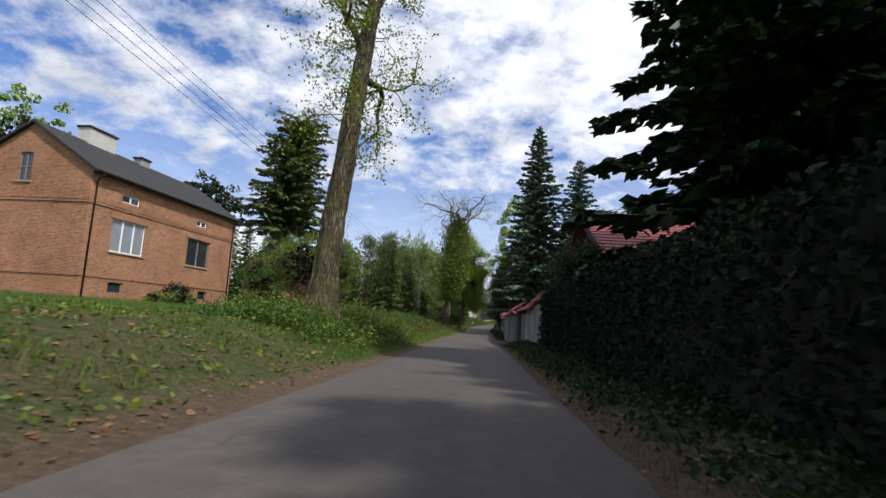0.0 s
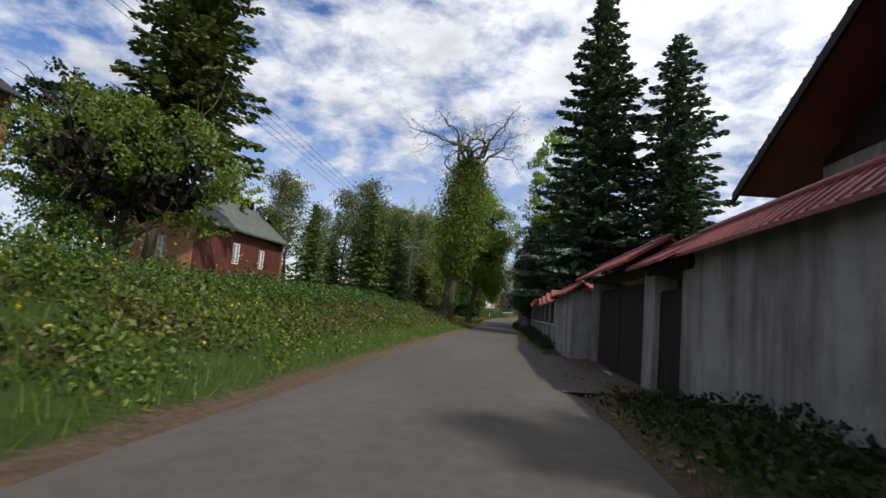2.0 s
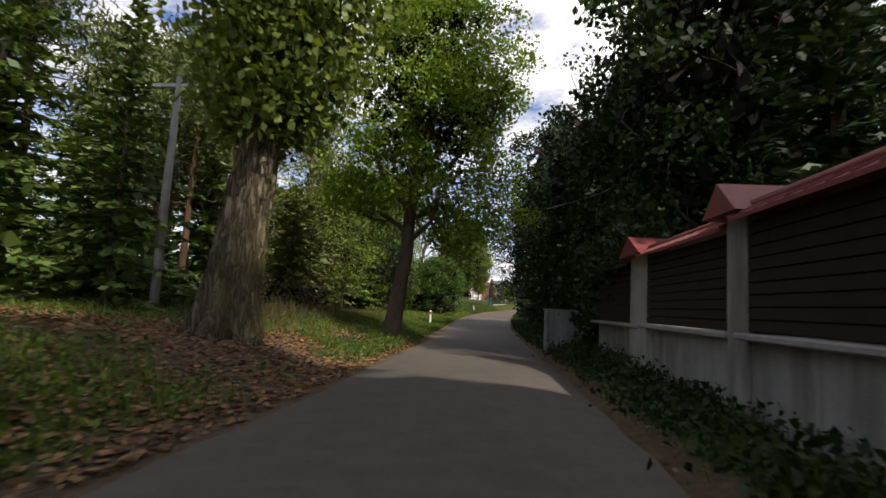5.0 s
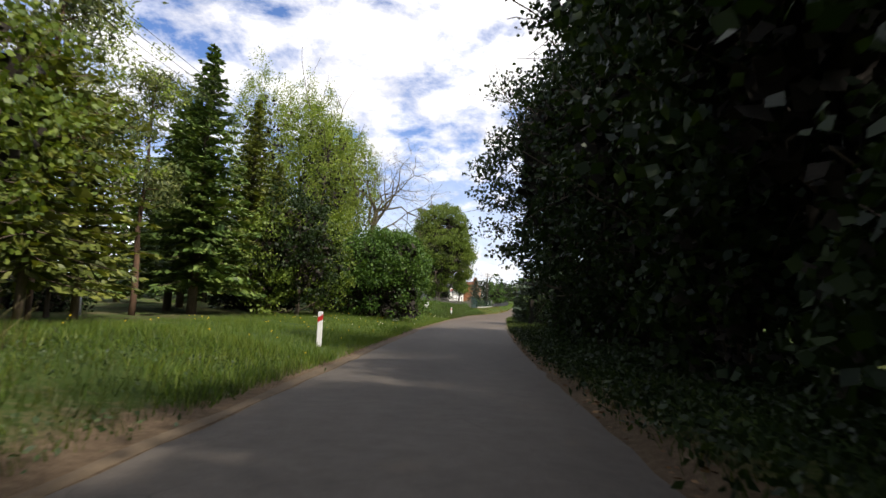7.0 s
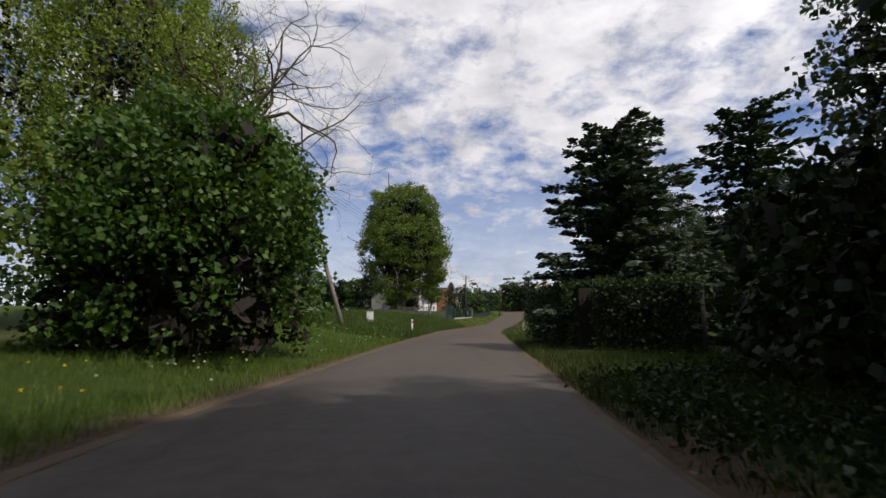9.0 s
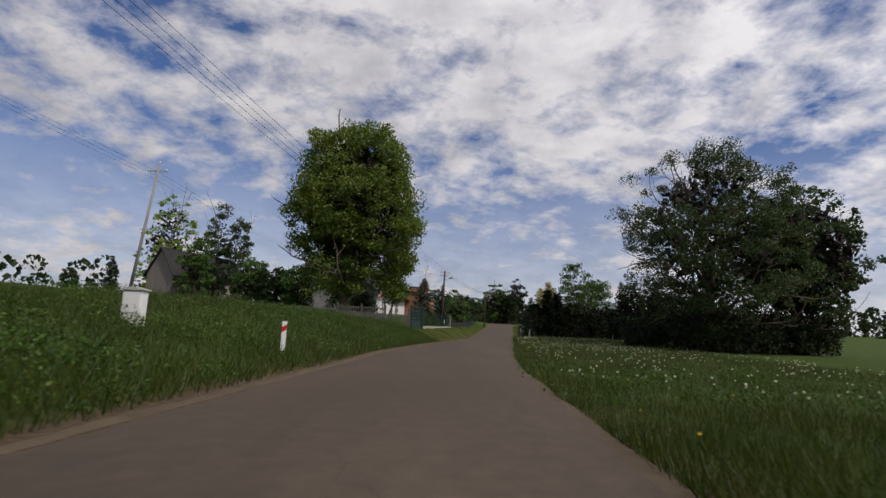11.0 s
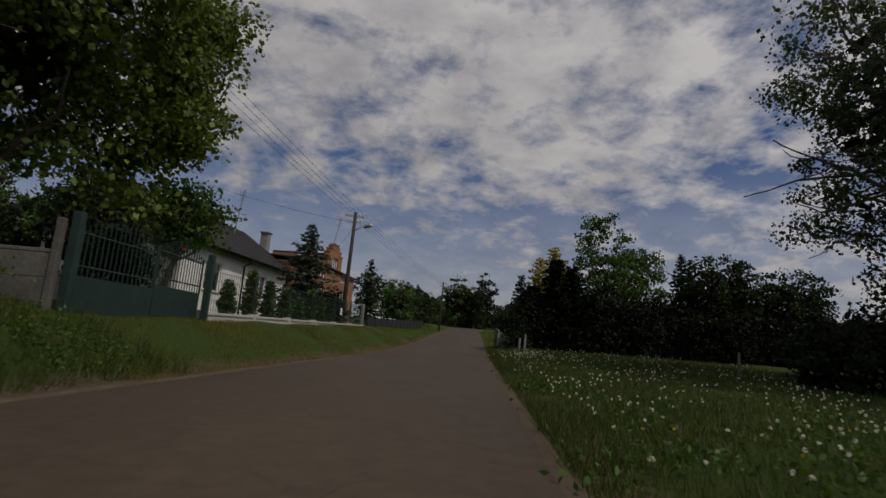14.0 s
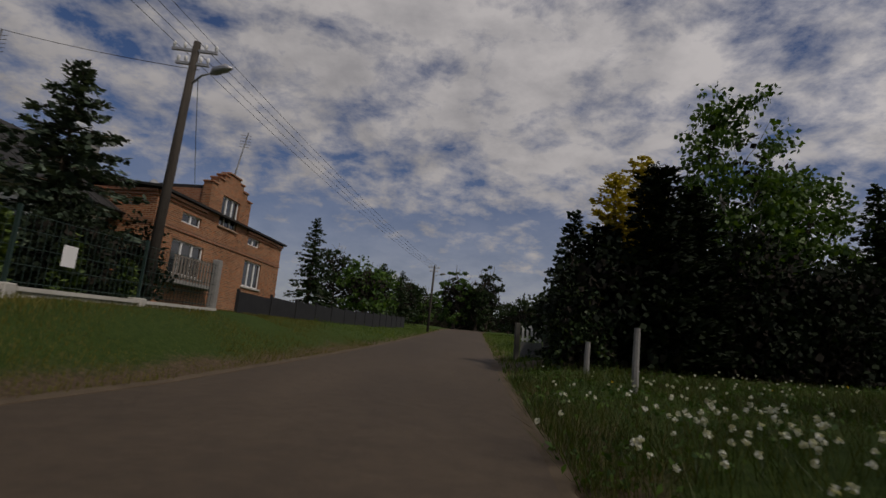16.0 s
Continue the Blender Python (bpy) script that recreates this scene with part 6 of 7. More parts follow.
# ---- trees and shrubs ----
# first stretch
bare_tree("old locust tree with thick ridged bark and sparse young leaves", at_ground(-5.95, 19.6), 19.5, 6.0, 13.2, 0.47, BARK_GREY, 4, (0.9, 0.9), 6500, LEAF_BIRCH, 6, 3, 1.0, 0.42, 1, 0.0, 0.35, 0.8, 0.7, 34, 6.8)
spruce("tall leaning dark fir behind the house", at_ground(-23.3, 57.0), 21.2, 5.4, NEEDLE_PINE, 31, base=9.0, droop=0.2, shape_pow=0.45, blunt=0.2, dense=0.85, lean=(2.2, 0))
leaf_tree("broad old apple tree with dense green leaves", at_ground(-13.6, 41.5), 6.2, 3.9, 1.6, 0.24, LEAF_CHESTNUT, BARK, 32, 14000, 0.12, (0.3, 0), 0.0, "apple tree", 0.6)
leaf_tree("small green tree beside the brick house", at_ground(-19.5, 47.0), 5.4, 2.2, 0.5, 0.14, LEAF_SHRUB, BARK, 36, 5000, 0.14)
leaf_tree("green tree rising behind the brick house", at_ground(-40, 42), 17, 4.5, 5, 0.35, LEAF_LIME, BARK, 33, 6000, 0.3)
leaf_tree("green tree rising behind the brick house", at_ground(-33, 60), 15, 4.5, 5, 0.35, LEAF_DEEP_SHADE, BARK, 34, 6000, 0.3)
leaf_tree("round green tree behind the long red house", at_ground(-29, 80), 12, 4.5, 3, 0.3, LEAF_LIME, BARK, 35, 6000, 0.28)
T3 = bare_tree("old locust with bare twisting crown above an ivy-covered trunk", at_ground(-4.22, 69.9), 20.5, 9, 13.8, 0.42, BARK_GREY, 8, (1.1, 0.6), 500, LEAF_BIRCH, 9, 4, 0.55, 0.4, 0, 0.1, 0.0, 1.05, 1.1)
rng = np.random.default_rng(5)
ivy = []
for i in range(90):
    t = 0.3 + 0.74 * i / 90
    c = np.array([1.1 * t, 0.6 * t, 13.6 * t])
    r = (0.6 + 2.0 * math.sin(math.pi * min(1.0, (t - 0.3) / 0.74 * 0.84 + 0.07)) ** 0.8) * (1 + 0.22 * math.sin(i * 1.9))
    q = rng.normal(size=(300, 3))
    q /= np.linalg.norm(q, axis=1)[:, None]
    ivy.append(leaf_quads(c + q * r * rng.uniform(0.4, 1.0, (300, 1)) * np.array([1, 1, 0.6]), 0.17, 0.4, 0.42, 0.4, rng))
part("ivy", quads_mesh("ivy", np.concatenate(ivy), LEAF_IVY), LEAF_IVY, T3, "yellow-green ivy round the trunk")
spruce("huge dark spruce overhanging the hedge", (7.7, 13.0, 0.2), 22.0, 5.2, NEEDLE, 36, base=2.4, droop=0.35, dense=1.15, shape_pow=0.28)
for i, (x, y, h, r) in enumerate([(7.3, 14.0, 19, 3.1), (9.8, 11.5, 18, 3.6), (11.2, 17.0, 18, 3.4)]):
    spruce("tall dark spruce behind the clipped hedge", (x, y, 0.2), h, r, NEEDLE, 400 + i, base=1.8, droop=0.35, dense=1.0, shape_pow=0.5, twig=1.1)
spruce("huge dark spruce overhanging the hedge", (10.5, 4.0, 0.2), 17, 5.2, NEEDLE, 37, base=2.0, droop=0.35, dense=0.6, shape_pow=0.45, twig=1.3)
spruce("huge dark spruce overhanging the hedge", (9.0, -2.5, 0.2), 17, 5.4, NEEDLE, 38, base=2.0, droop=0.35, dense=0.5, shape_pow=0.45, twig=1.3)
spruce("tall silver spruce behind the garden wall", (6.1, 58.9, -0.3), 23.8, 4.6, NEEDLE_BLUE, 11, base=2.6, dense=1.1, droop=0.14, twig=1.1, shape_pow=0.66)
spruce("tall silver spruce behind the garden wall", (10.3, 56.8, -0.3), 19.4, 4.6, NEEDLE_BLUE, 12, base=2.0, dense=1.0, droop=0.16, twig=1.1, shape_pow=0.66)
spruce("small dark spruce behind the garden wall", (8.0, 48.5, -0.3), 9.0, 3.0, NEEDLE, 39, dense=1.1)
leaf_tree("dark shrub tree over the garden wall", (5.4, 27.0, 0.1), 5.4, 2.1, 1.4, 0.14, LEAF_DEEP_SHADE, BARK, 40, 9000, 0.11)
# Mostly unseen tree, added so that its shadow falls across the road
leaf_tree("tall dark tree added mostly out of view to shade the road", (11.8, 21.0, 0.2), 18, 3.6, 4.0, 0.25, LEAF_DEEP_SHADE, BARK, 395, 7000, 0.22, fill=2.0)
leaf_tree("bright green tree beyond the silver spruces", (4.9, 73.5, -0.3), 19, 2.9, 8, 0.26, LEAF_LIME, BARK, 41, 9000, 0.19, gaps=0.12, fill=0.1)
for x, y, h in ((5.3, 64.0, 8.0), (5.8, 68.6, 9.0)):
    spruce("small dark spruce behind the garden wall", (x, y, -0.3), h, 2.2, NEEDLE, 396, base=0.5, dense=1.1)
leaf_tree("dark leafy tree hanging over the garden wall", (5.5, 72.6, -0.3), 6.5, 1.7, 2.4, 0.12, LEAF_DEEP_SHADE, BARK, 397, 7000, 0.12, fill=1.5, boughs=((-2.4, -1.0, 2.2, 0.8), (-2.3, -0.3, 2.6, 0.9), (-2.2, 0.8, 2.0, 0.9), (-2.0, -1.9, 2.9, 0.9), (-1.6, 0.2, 3.3, 1.0)))
hedge("dense dark green clipped hedge beside the road", [(3.4, -14), (3.42, 22.3)], 1.6, 2.2, HEDGE_SHADE_LEAF, 3, 1300, 0.11)
bush("round clipped bush in front of the brick house", at_ground(-20.6, 35.0), (0.9, 0.9), 1.5, HEDGE_SHADE_LEAF, 42, 1500, 0.1)
bush("low spreading juniper on the lawn", at_ground(-20.0, 33.6), (1.8, 1.0), 0.7, WEED, 43, 1600, 0.12)

# the wood on the bank, from young pines and spruces
spots = [(-13, 86, 12, "p"), (-16, 92, 13, "p"), (-12, 98, 12, "p"), (-18, 84, 13, "p"), (-21, 90, 12, "s"), (-15, 79, 9, "s"), (-19, 76, 10, "s"), (-15, 95, 13, "p"),
         (-24, 82, 13, "p"), (-25, 95, 13, "p"), (-12.5, 76.5, 7, "s"), (-10.6, 92.2, 12.5, "p"), (-14.2, 101.5, 8.5, "l"), (-14, 106, 11, "p"), (-19, 101, 13, "s"), (-22, 74, 12, "p"), (-28, 88, 12, "s"),
         (-17, 71, 9, "s"), (-13.5, 81.5, 11, "p"), (-13.2, 97.5, 6.5, "l"), (-30, 78, 13, "p"), (-27, 102, 12, "s"), (-14.5, 98, 6, "s"), (-32, 70, 12, "s"), (-34, 84, 13, "p"), (-33, 96, 12, "s"), (-31, 108, 12, "p"), (-24, 110, 12, "s"), (-21, 107, 11, "p"), (-37, 76, 13, "s"), (-38, 90, 13, "s"), (-36, 103, 13, "s"), (-27, 70, 10, "s"), (-23, 68.5, 8, "s"), (-30, 116, 13, "s"), (-25, 121, 13, "s"), (-22, 128, 13, "s"), (-28, 131, 13, "s"), (-21, 138, 11, "p"), (-9.8, 74.2, 9, "s"), (-12.2, 72.6, 11, "s"), (-14.5, 84, 12, "p"), (-10.6, 79, 10.5, "p"), (-11.5, 88, 11, "p"), (-16.5, 87, 12, "p"), (-13.2, 74.5, 12, "p")]
for i, (x, y) in enumerate([(-10.5, 77), (-12.5, 81), (-15, 90), (-17, 97), (-18, 106), (-16, 74), (-20, 80), (-12.5, 118.5), (-16, 121)]):
    bush("low tangled undergrowth at the edge of the wood", at_ground(x, y), (2.0, 2.0), 1.5 + 0.6 * (i % 3), LEAF_DEEP_SHADE if i % 3 else LEAF_SHRUB, 320 + i, 2600, 0.13)
for i, (x, y, h, r) in enumerate([(-8.6, 84.5, 5.6, 1.9), (-9.4, 88.5, 6.6, 2.2), (-10.4, 96.0, 7.2, 2.4), (-12.4, 100.5, 7.6, 2.4), (-12.0, 86.5, 7.0, 2.3)]):
    spruce("young larch with thin brownish hanging boughs", at_ground(x, y), h, r, NEEDLE_PINE if i % 3 == 1 else NEEDLE_LARCH, 360 + i, base=1.3, droop=0.3, dense=0.6, shape_pow=0.4, blunt=0.2, category="larch")
for i, (x, y, h) in enumerate([(-7.4, 82.6, 1.5), (-8.8, 80.6, 1.9)]):
    bush("tangle of dry brown brush and dead branches", at_ground(x, y), (1.5, 1.5), h, BRUSH, 366 + i, 1600, 0.1, stems=14)
spruce("dense sunlit spruce at the corner of the wood", at_ground(-10.6, 80.5), 9.5, 2.7, NEEDLE_FIR, 368, base=0.5, droop=0.22, dense=1.0)
leaf_tree("airy young aspen with pale small leaves", at_ground(-14.6, 103.5), 13.5, 2.8, 5.0, 0.13, LEAF_BIRCH, BARK_BIRCH, 369, 7000, 0.11, gaps=0.12, fill=0.0)
protos = {}
for i, (x, y, h, k) in enumerate(spots):
    key = (k, i % 3)
    if key in protos:
        src, hh = protos[key]
        copy_thing(src, pose(*at_ground(x, y), 0, 0, i * 73) @ Matrix.Scale(h / hh, 4))
    elif k == "p":
        protos[key] = (pine("slender young pine with a reddish trunk in the roadside wood", at_ground(x, y), h, h * 0.42, 2.6, 50 + i), h)
    elif k == "s":
        protos[key] = (spruce("dark green spruce at the edge of the wood", at_ground(x, y), h, h * 0.27, NEEDLE_FIR, 50 + i, droop=0.25, dense=0.7, twig=1.15), h)
    else:
        protos[key] = (leaf_tree("young bright green tree at the edge of the wood", at_ground(x, y), h, h * 0.28, 1.4, 0.09, LEAF_LIME, BARK, 50 + i, 3000, 0.15, gaps=0.1, fill=0.15), h)
leaf_tree("young linden with a dense bright green crown at the roadside", at_ground(-2.64, 78.7), 14.5, 3.2, 3.9, 0.3, LEAF_LIME, BARK, 6, 60000, 0.11, (0.75, 0.0), 0.25, "linden", 0.95, fill=1.2, gaps=0.3, hang=1.1, lumps=330, boughs=((2.6, 0.3, 4.0, 1.2), (3.2, -0.2, 5.2, 1.3), (1.8, 1.0, 4.4, 1.2), (-1.8, 0.6, 4.8, 1.2), (-1.6, -0.8, 5.6, 1.3), (0.6, -1.4, 5.2, 1.2)))
leaf_tree("young bright green tree at the edge of the wood", at_ground(-7.9, 91.4), 6.4, 1.7, 1.6, 0.08, LEAF_CHESTNUT, BARK, 66, 3600, 0.13, gaps=0.15, fill=0.3)
# larches, firs and the birch group
for i, (x, y, h, r, m) in enumerate([(-13.0, 109.2, 14.2, 3.5, NEEDLE_FIR), (-16.2, 112.5, 13, 3.4, NEEDLE_FIR), (-12.2, 117.5, 10, 2.6, NEEDLE_LARCH), (-14.6, 119, 15, 3.2, NEEDLE_LARCH), (-18, 117, 14, 3.2, NEEDLE_FIR)]):
    spruce("feathery green conifer at the edge of the wood", at_ground(x, y), h, r, m, 80 + i, base=1.7, droop=0.2, dense=1.2)
for i, (x, y, h) in enumerate([(-12.5, 128, 19), (-15.5, 131, 22), (-11.5, 134, 18), (-18, 127, 21), (-14.5, 137, 19)]):
    leaf_tree("tall birch with drooping light green twigs", at_ground(x, y), h, 3.2, 2.6, 0.18, LEAF_BIRCH, BARK, 90 + i, 27000, 0.13, (0.3, 0), 0.1, "birch", 0.9, gaps=0.42, fill=0.7, hang=1.5)
bare_tree("leafless tree with wide curving limbs beside the birches", at_ground(-8.9, 128.0), 17.0, 8, 8.6, 0.24, BARK_GREY, 17, (1.6, 0.0), 0, None, 9, 4, 0.75, 0.42, 1, 0.08, 0.0, 1.0, 0.75, 0, 6.0, 0.35)
bush("large rounded green shrub at the roadside", at_ground(-5.0, 120.2), (3.2, 3.6), 6.6, LEAF_SHRUB, 13, 30000, 0.15, stems=17, clump=0.34, skirt_share=0.12, flare=0.3, lift=0.48)
bush("large rounded green shrub at the roadside", at_ground(-8.9, 124.5), (2.8, 2.8), 6.2, LEAF_SHRUB, 113, 12000, 0.15, stems=9, clump=0.34, skirt_share=0.1)
for i, (x, y, h, r) in enumerate([(-10.6, 113.2, 6.3, 2.0), (-8.7, 116.0, 6.4, 2.2)]):
    leaf_tree("dark leafy tree at the edge of the wood", at_ground(x, y), h, r, 0.3, 0.14, LEAF_CHESTNUT, BARK, 345 + i, 5600, 0.16, fill=0.6)

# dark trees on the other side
# the last tree, at (10.2, 110.5), is added to shade the verge
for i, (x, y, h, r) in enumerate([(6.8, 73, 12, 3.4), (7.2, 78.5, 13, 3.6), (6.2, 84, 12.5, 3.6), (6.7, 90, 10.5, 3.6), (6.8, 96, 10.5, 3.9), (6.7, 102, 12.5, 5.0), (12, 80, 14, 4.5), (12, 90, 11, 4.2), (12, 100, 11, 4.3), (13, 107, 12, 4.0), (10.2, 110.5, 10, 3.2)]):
    leaf_tree("dense dark roadside tree with low hanging branches", at_ground(x, y), h, r, 0.5, 0.24, LEAF_SHRUB if x < 6.5 and y > 88 else LEAF_DEEP_SHADE, BARK, 120 + i, 24000 if y in (96, 102) else 12000 if x < 10 else 4500, 0.13 if y in (96, 102) else 0.18 if x < 10 else 0.34, (-0.4, 0), 0.25, "tree", 0.85, fill=2.5)
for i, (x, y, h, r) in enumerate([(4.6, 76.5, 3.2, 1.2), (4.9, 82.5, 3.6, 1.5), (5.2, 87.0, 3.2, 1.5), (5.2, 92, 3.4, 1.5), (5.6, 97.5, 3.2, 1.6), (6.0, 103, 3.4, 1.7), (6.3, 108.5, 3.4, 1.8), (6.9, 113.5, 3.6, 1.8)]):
    bush("dark dense shrub under the roadside trees", at_ground(x, y), (r, r * 1.6), h, LEAF_DEEP_SHADE, 140 + i, 3600, 0.16, stems=6)
leaf_tree("tall dark tree hanging over the verge", at_ground(7.6, 106.0), 13.2, 5.7, 3.4, 0.26, LEAF_DEEP_SHADE, BARK, 390, 30000, 0.13, (-0.5, 0), 0.2, "tree", 0.8, fill=2.0)
leaf_tree("tall dark tree leaning towards the road", at_ground(7.4, 95.5), 15.0, 4.4, 6.0, 0.26, LEAF_DEEP_SHADE, BARK, 391, 20000, 0.14, (-1.2, 0.0), -0.1, "tree", 0.8, fill=1.6)
leaf_tree("loose green tree above the dark hedge", at_ground(11.6, 116.6), 9.5, 2.6, 3.6, 0.2, LEAF_WILLOW, BARK, 150, 9000, 0.15)
spruce("broad silver-grey spruce above the hedge", at_ground(7.7, 125.6), 7.9, 3.4, NEEDLE_GREY, 14, base=0.6, droop=0.05, dense=1.7, shape_pow=0.55, lean=(-0.1, 0), blunt=0.22)
spruce("dark spruce beside the hedge", at_ground(12.9, 126.2), 8.8, 2.7, NEEDLE, 151, base=0.5, dense=1.3, shape_pow=0.5, blunt=0.25)
hedge("tall dark unclipped hedge beside the verge", [(7.9, 111.5), (9.3, 119.0), (12.0, 121.5)], 2.4, 3.4, HEDGE_SHADE_LEAF, 152, 1300, 0.13)
hedge("rounded dark green hedge in front of the spruce", [(5.5, 129.0), (6.2, 124.0), (8.8, 122.4)], 1.7, 2.15, LEAF_WILLOW, 153, 1500, 0.11)

for i, (x, y) in enumerate(((12.2, 123.4), (14.8, 122.8), (17.6, 123.5))):
    bush("dark dense shrub behind the hedge", at_ground(x, y), (1.6, 1.6), 3.0, HEDGE_SHADE_LEAF, 155 + i, 3000, 0.15, stems=6)

# last stretch
leaf_tree("great round chestnut tree with dense olive-green foliage", at_ground(-4.85, 180.2), 19.6, 5.9, 2.6, 0.5, LEAF_CHESTNUT, BARK, 5, 80000, 0.2, (0.2, 0), -0.05, "chestnut", 1.25, 0.42, 2.6, lumps=520, boughs=((5.0, 4.2, 6.0, 1.4), (4.4, 5.4, 8.0, 1.5), (5.0, 4.6, 8.8, 1.4), (3.8, 3.6, 5.0, 1.3), (5.2, 4.8, 10.5, 1.4)))
leaf_tree("young fruit tree behind the green gate", at_ground(-1.6, 188.5), 5.4, 1.7, 2.6, 0.16, LEAF_SHRUB, BARK, 160, 2600, 0.17, (0.7, 0))
leaf_tree("tall willow with airy grey-green foliage", at_ground(30.5, 182), 20.0, 8.8, 2.2, 0.5, LEAF_WILLOW, BARK, 8, 60000, 0.17, (0, 0), 0.15, "willow", 1.15, 0.26, 0.35, lumps=520)
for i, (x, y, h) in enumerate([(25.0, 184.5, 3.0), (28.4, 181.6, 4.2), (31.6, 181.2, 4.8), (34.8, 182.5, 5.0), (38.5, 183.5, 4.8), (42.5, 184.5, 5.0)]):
    bush("dark shrub beneath the willow", at_ground(x, y), (2.6, 1.9), h, LEAF_DEEP_SHADE, 370 + i, 4200, 0.17, stems=5)
leaf_tree("tall willow with airy grey-green foliage", at_ground(42.0, 186), 18, 7, 2.0, 0.45, LEAF_WILLOW, BARK, 161, 9000, 0.34, (0, 0), 0.15, "willow", 1.0, 0.35, 2.5)
for i, (x, y, h, r) in enumerate([(-39.5, 217, 19.5, 4.4), (-31.2, 208.8, 11.5, 2.5), (-30.3, 214, 17.5, 2.2), (-27.0, 214, 15.5, 2.2), (-23, 209, 8.5, 2.6), (-19, 207, 7.5, 2.4), (-15.5, 206, 7.0, 2.4)]):
    leaf_tree("green tree beside the old barn", at_ground(x, y), h, r, 0.8, 0.2, (LEAF_LIME, LEAF_SHRUB, LEAF_WILLOW, LEAF_WILLOW, LEAF_SHRUB, LEAF_DEEP_SHADE, LEAF_SHRUB)[i], BARK, 165 + i, 4500, 0.28)
spruce("dark young spruce on the grassy rise", at_ground(-45.5, 213), 8.0, 2.2, NEEDLE, 179, base=0.4)
leaf_tree("green tree beside the old barn", at_ground(-12, 203), 9, 3.0, 0.8, 0.2, LEAF_DEEP_SHADE, BARK, 170, 6000, 0.25)
leaf_tree("dark leafy tree against the house gable", at_ground(-6.8, 193.0), 6.4, 2.3, 0.8, 0.14, LEAF_DEEP_SHADE, BARK, 375, 5000, 0.18, fill=2.0)
leaf_tree("dark leafy tree against the house gable", at_ground(-4.4, 191.2), 4.2, 1.4, 0.6, 0.1, LEAF_DEEP_SHADE, BARK, 376, 3000, 0.16, fill=2.0)
spruce("dark young spruce in the front garden", (2.3, 200.9, 1.35), 6.6, 3.4, NEEDLE_GREY, 171, base=0.3, dense=1.2, droop=0.35, shape_pow=0.9)
for i in range(9):
    y = 186.4 + i * 1.75
    spruce("small pointed thuja behind the mesh fence", (along(y) - 0.9, y, 1.35), 1.3 + 0.6 * ((i * 7) % 4) / 3, 0.24, NEEDLE_FIR, 172 if i % 2 else 173, base=0.02, droop=-0.9, dense=1.6, shape_pow=0.9, category="thuja")
for i, (dx, y, h) in enumerate([(-1.3, 199.3, 2.4), (-1.5, 201.4, 2.6), (-2.4, 200.3, 2.8)]):
    bush("dark garden shrub behind the mesh fence", (along(y) + dx, y, 1.35), (0.9, 0.9), h, HEDGE_SHADE_LEAF, 180 + i, 1800, 0.12)
for i, (x, y, h, r) in enumerate([(17.2, 204.4, 5.3, 1.5), (30.5, 206, 8.2, 2.2), (36.5, 208, 8.0, 2.2)]):
    spruce("dark spruce in the meadow-side garden", at_ground(x, y), h, r, NEEDLE, 190 + i, base=0.4, dense=1.2)
for i, (x, y, h) in enumerate([(18.3, 203.6, 6.6), (19.6, 204.4, 7.6), (20.6, 205.4, 6.9)]):
    spruce("golden conifer in the garden", at_ground(x, y), h, 1.5, LEAF_GOLD, 195 + i, base=0.4, droop=-0.5, dense=1.0, shape_pow=0.5, category="conifer")
for x, y, h, r in ((18.9, 201.8, 6.3, 1.4), (17.5, 202.6, 4.4, 1.1), (20.4, 202.6, 6.0, 1.5)):
    spruce("tall black-green thuja in front of the golden conifers", at_ground(x, y), h, r, HEDGE_SHADE_LEAF, 205, base=0.1, droop=-0.4, dense=2.0, shape_pow=0.4, category="thuja")
for i, (x, y, h, r) in enumerate([(23.0, 204.4, 10.9, 1.8), (25.2, 205.2, 9.4, 1.7), (27.4, 206.5, 8.4, 1.7)]):
    leaf_tree("slim birch rising from the dark hedge", at_ground(x, y), h, r, 3.0, 0.12, LEAF_SHRUB, BARK_BIRCH, 200 + i, 3600, 0.2, category="birch", fill=0.2, form=0.3)
rng = np.random.default_rng(77)
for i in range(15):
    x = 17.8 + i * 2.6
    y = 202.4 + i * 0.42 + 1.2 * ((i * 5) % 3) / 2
    bush("dark overgrown shrub at the end of the meadow", at_ground(x, y), (2.1, 1.9), 4.0 + 1.3 * ((i * 7) % 5) / 4, HEDGE_SHADE_LEAF, 300 + i % 4, 4200, 0.19, stems=5, clump=0.36)
hedge("dark thicket behind the meadow shrubs", [(18.5, 206.5), (36, 209.5), (58, 213.5)], 2.6, 4.0, HEDGE_SHADE_LEAF, 309, 230, 0.24, "thicket")
for i, (x, y, h) in enumerate([(31.5, 205.2, 8.0), (35.0, 206.5, 8.6), (38.8, 207.0, 7.6), (43.0, 208.5, 8.2)]):
    leaf_tree("dark tree rising behind the meadow shrubs", at_ground(x, y), h, 2.3, 1.0, 0.15, LEAF_DEEP_SHADE, BARK, 380 + i % 2, 3200, 0.24, fill=2.0)
bush("pale flowering shrub beside the drive", at_ground(16.5, 201.6), (0.8, 0.8), 2.2, LEAF_WILLOW, 211, 1800, 0.12)
for i, (x, y, h, r) in enumerate([(5.4, 223.5, 7.0, 2.1), (10.0, 240, 6, 2.0), (12, 252, 6.5, 2.2)]):
    spruce("dark spruce beyond the brick house", at_ground(x, y), h, r, NEEDLE, 215 + i, dense=0.8)
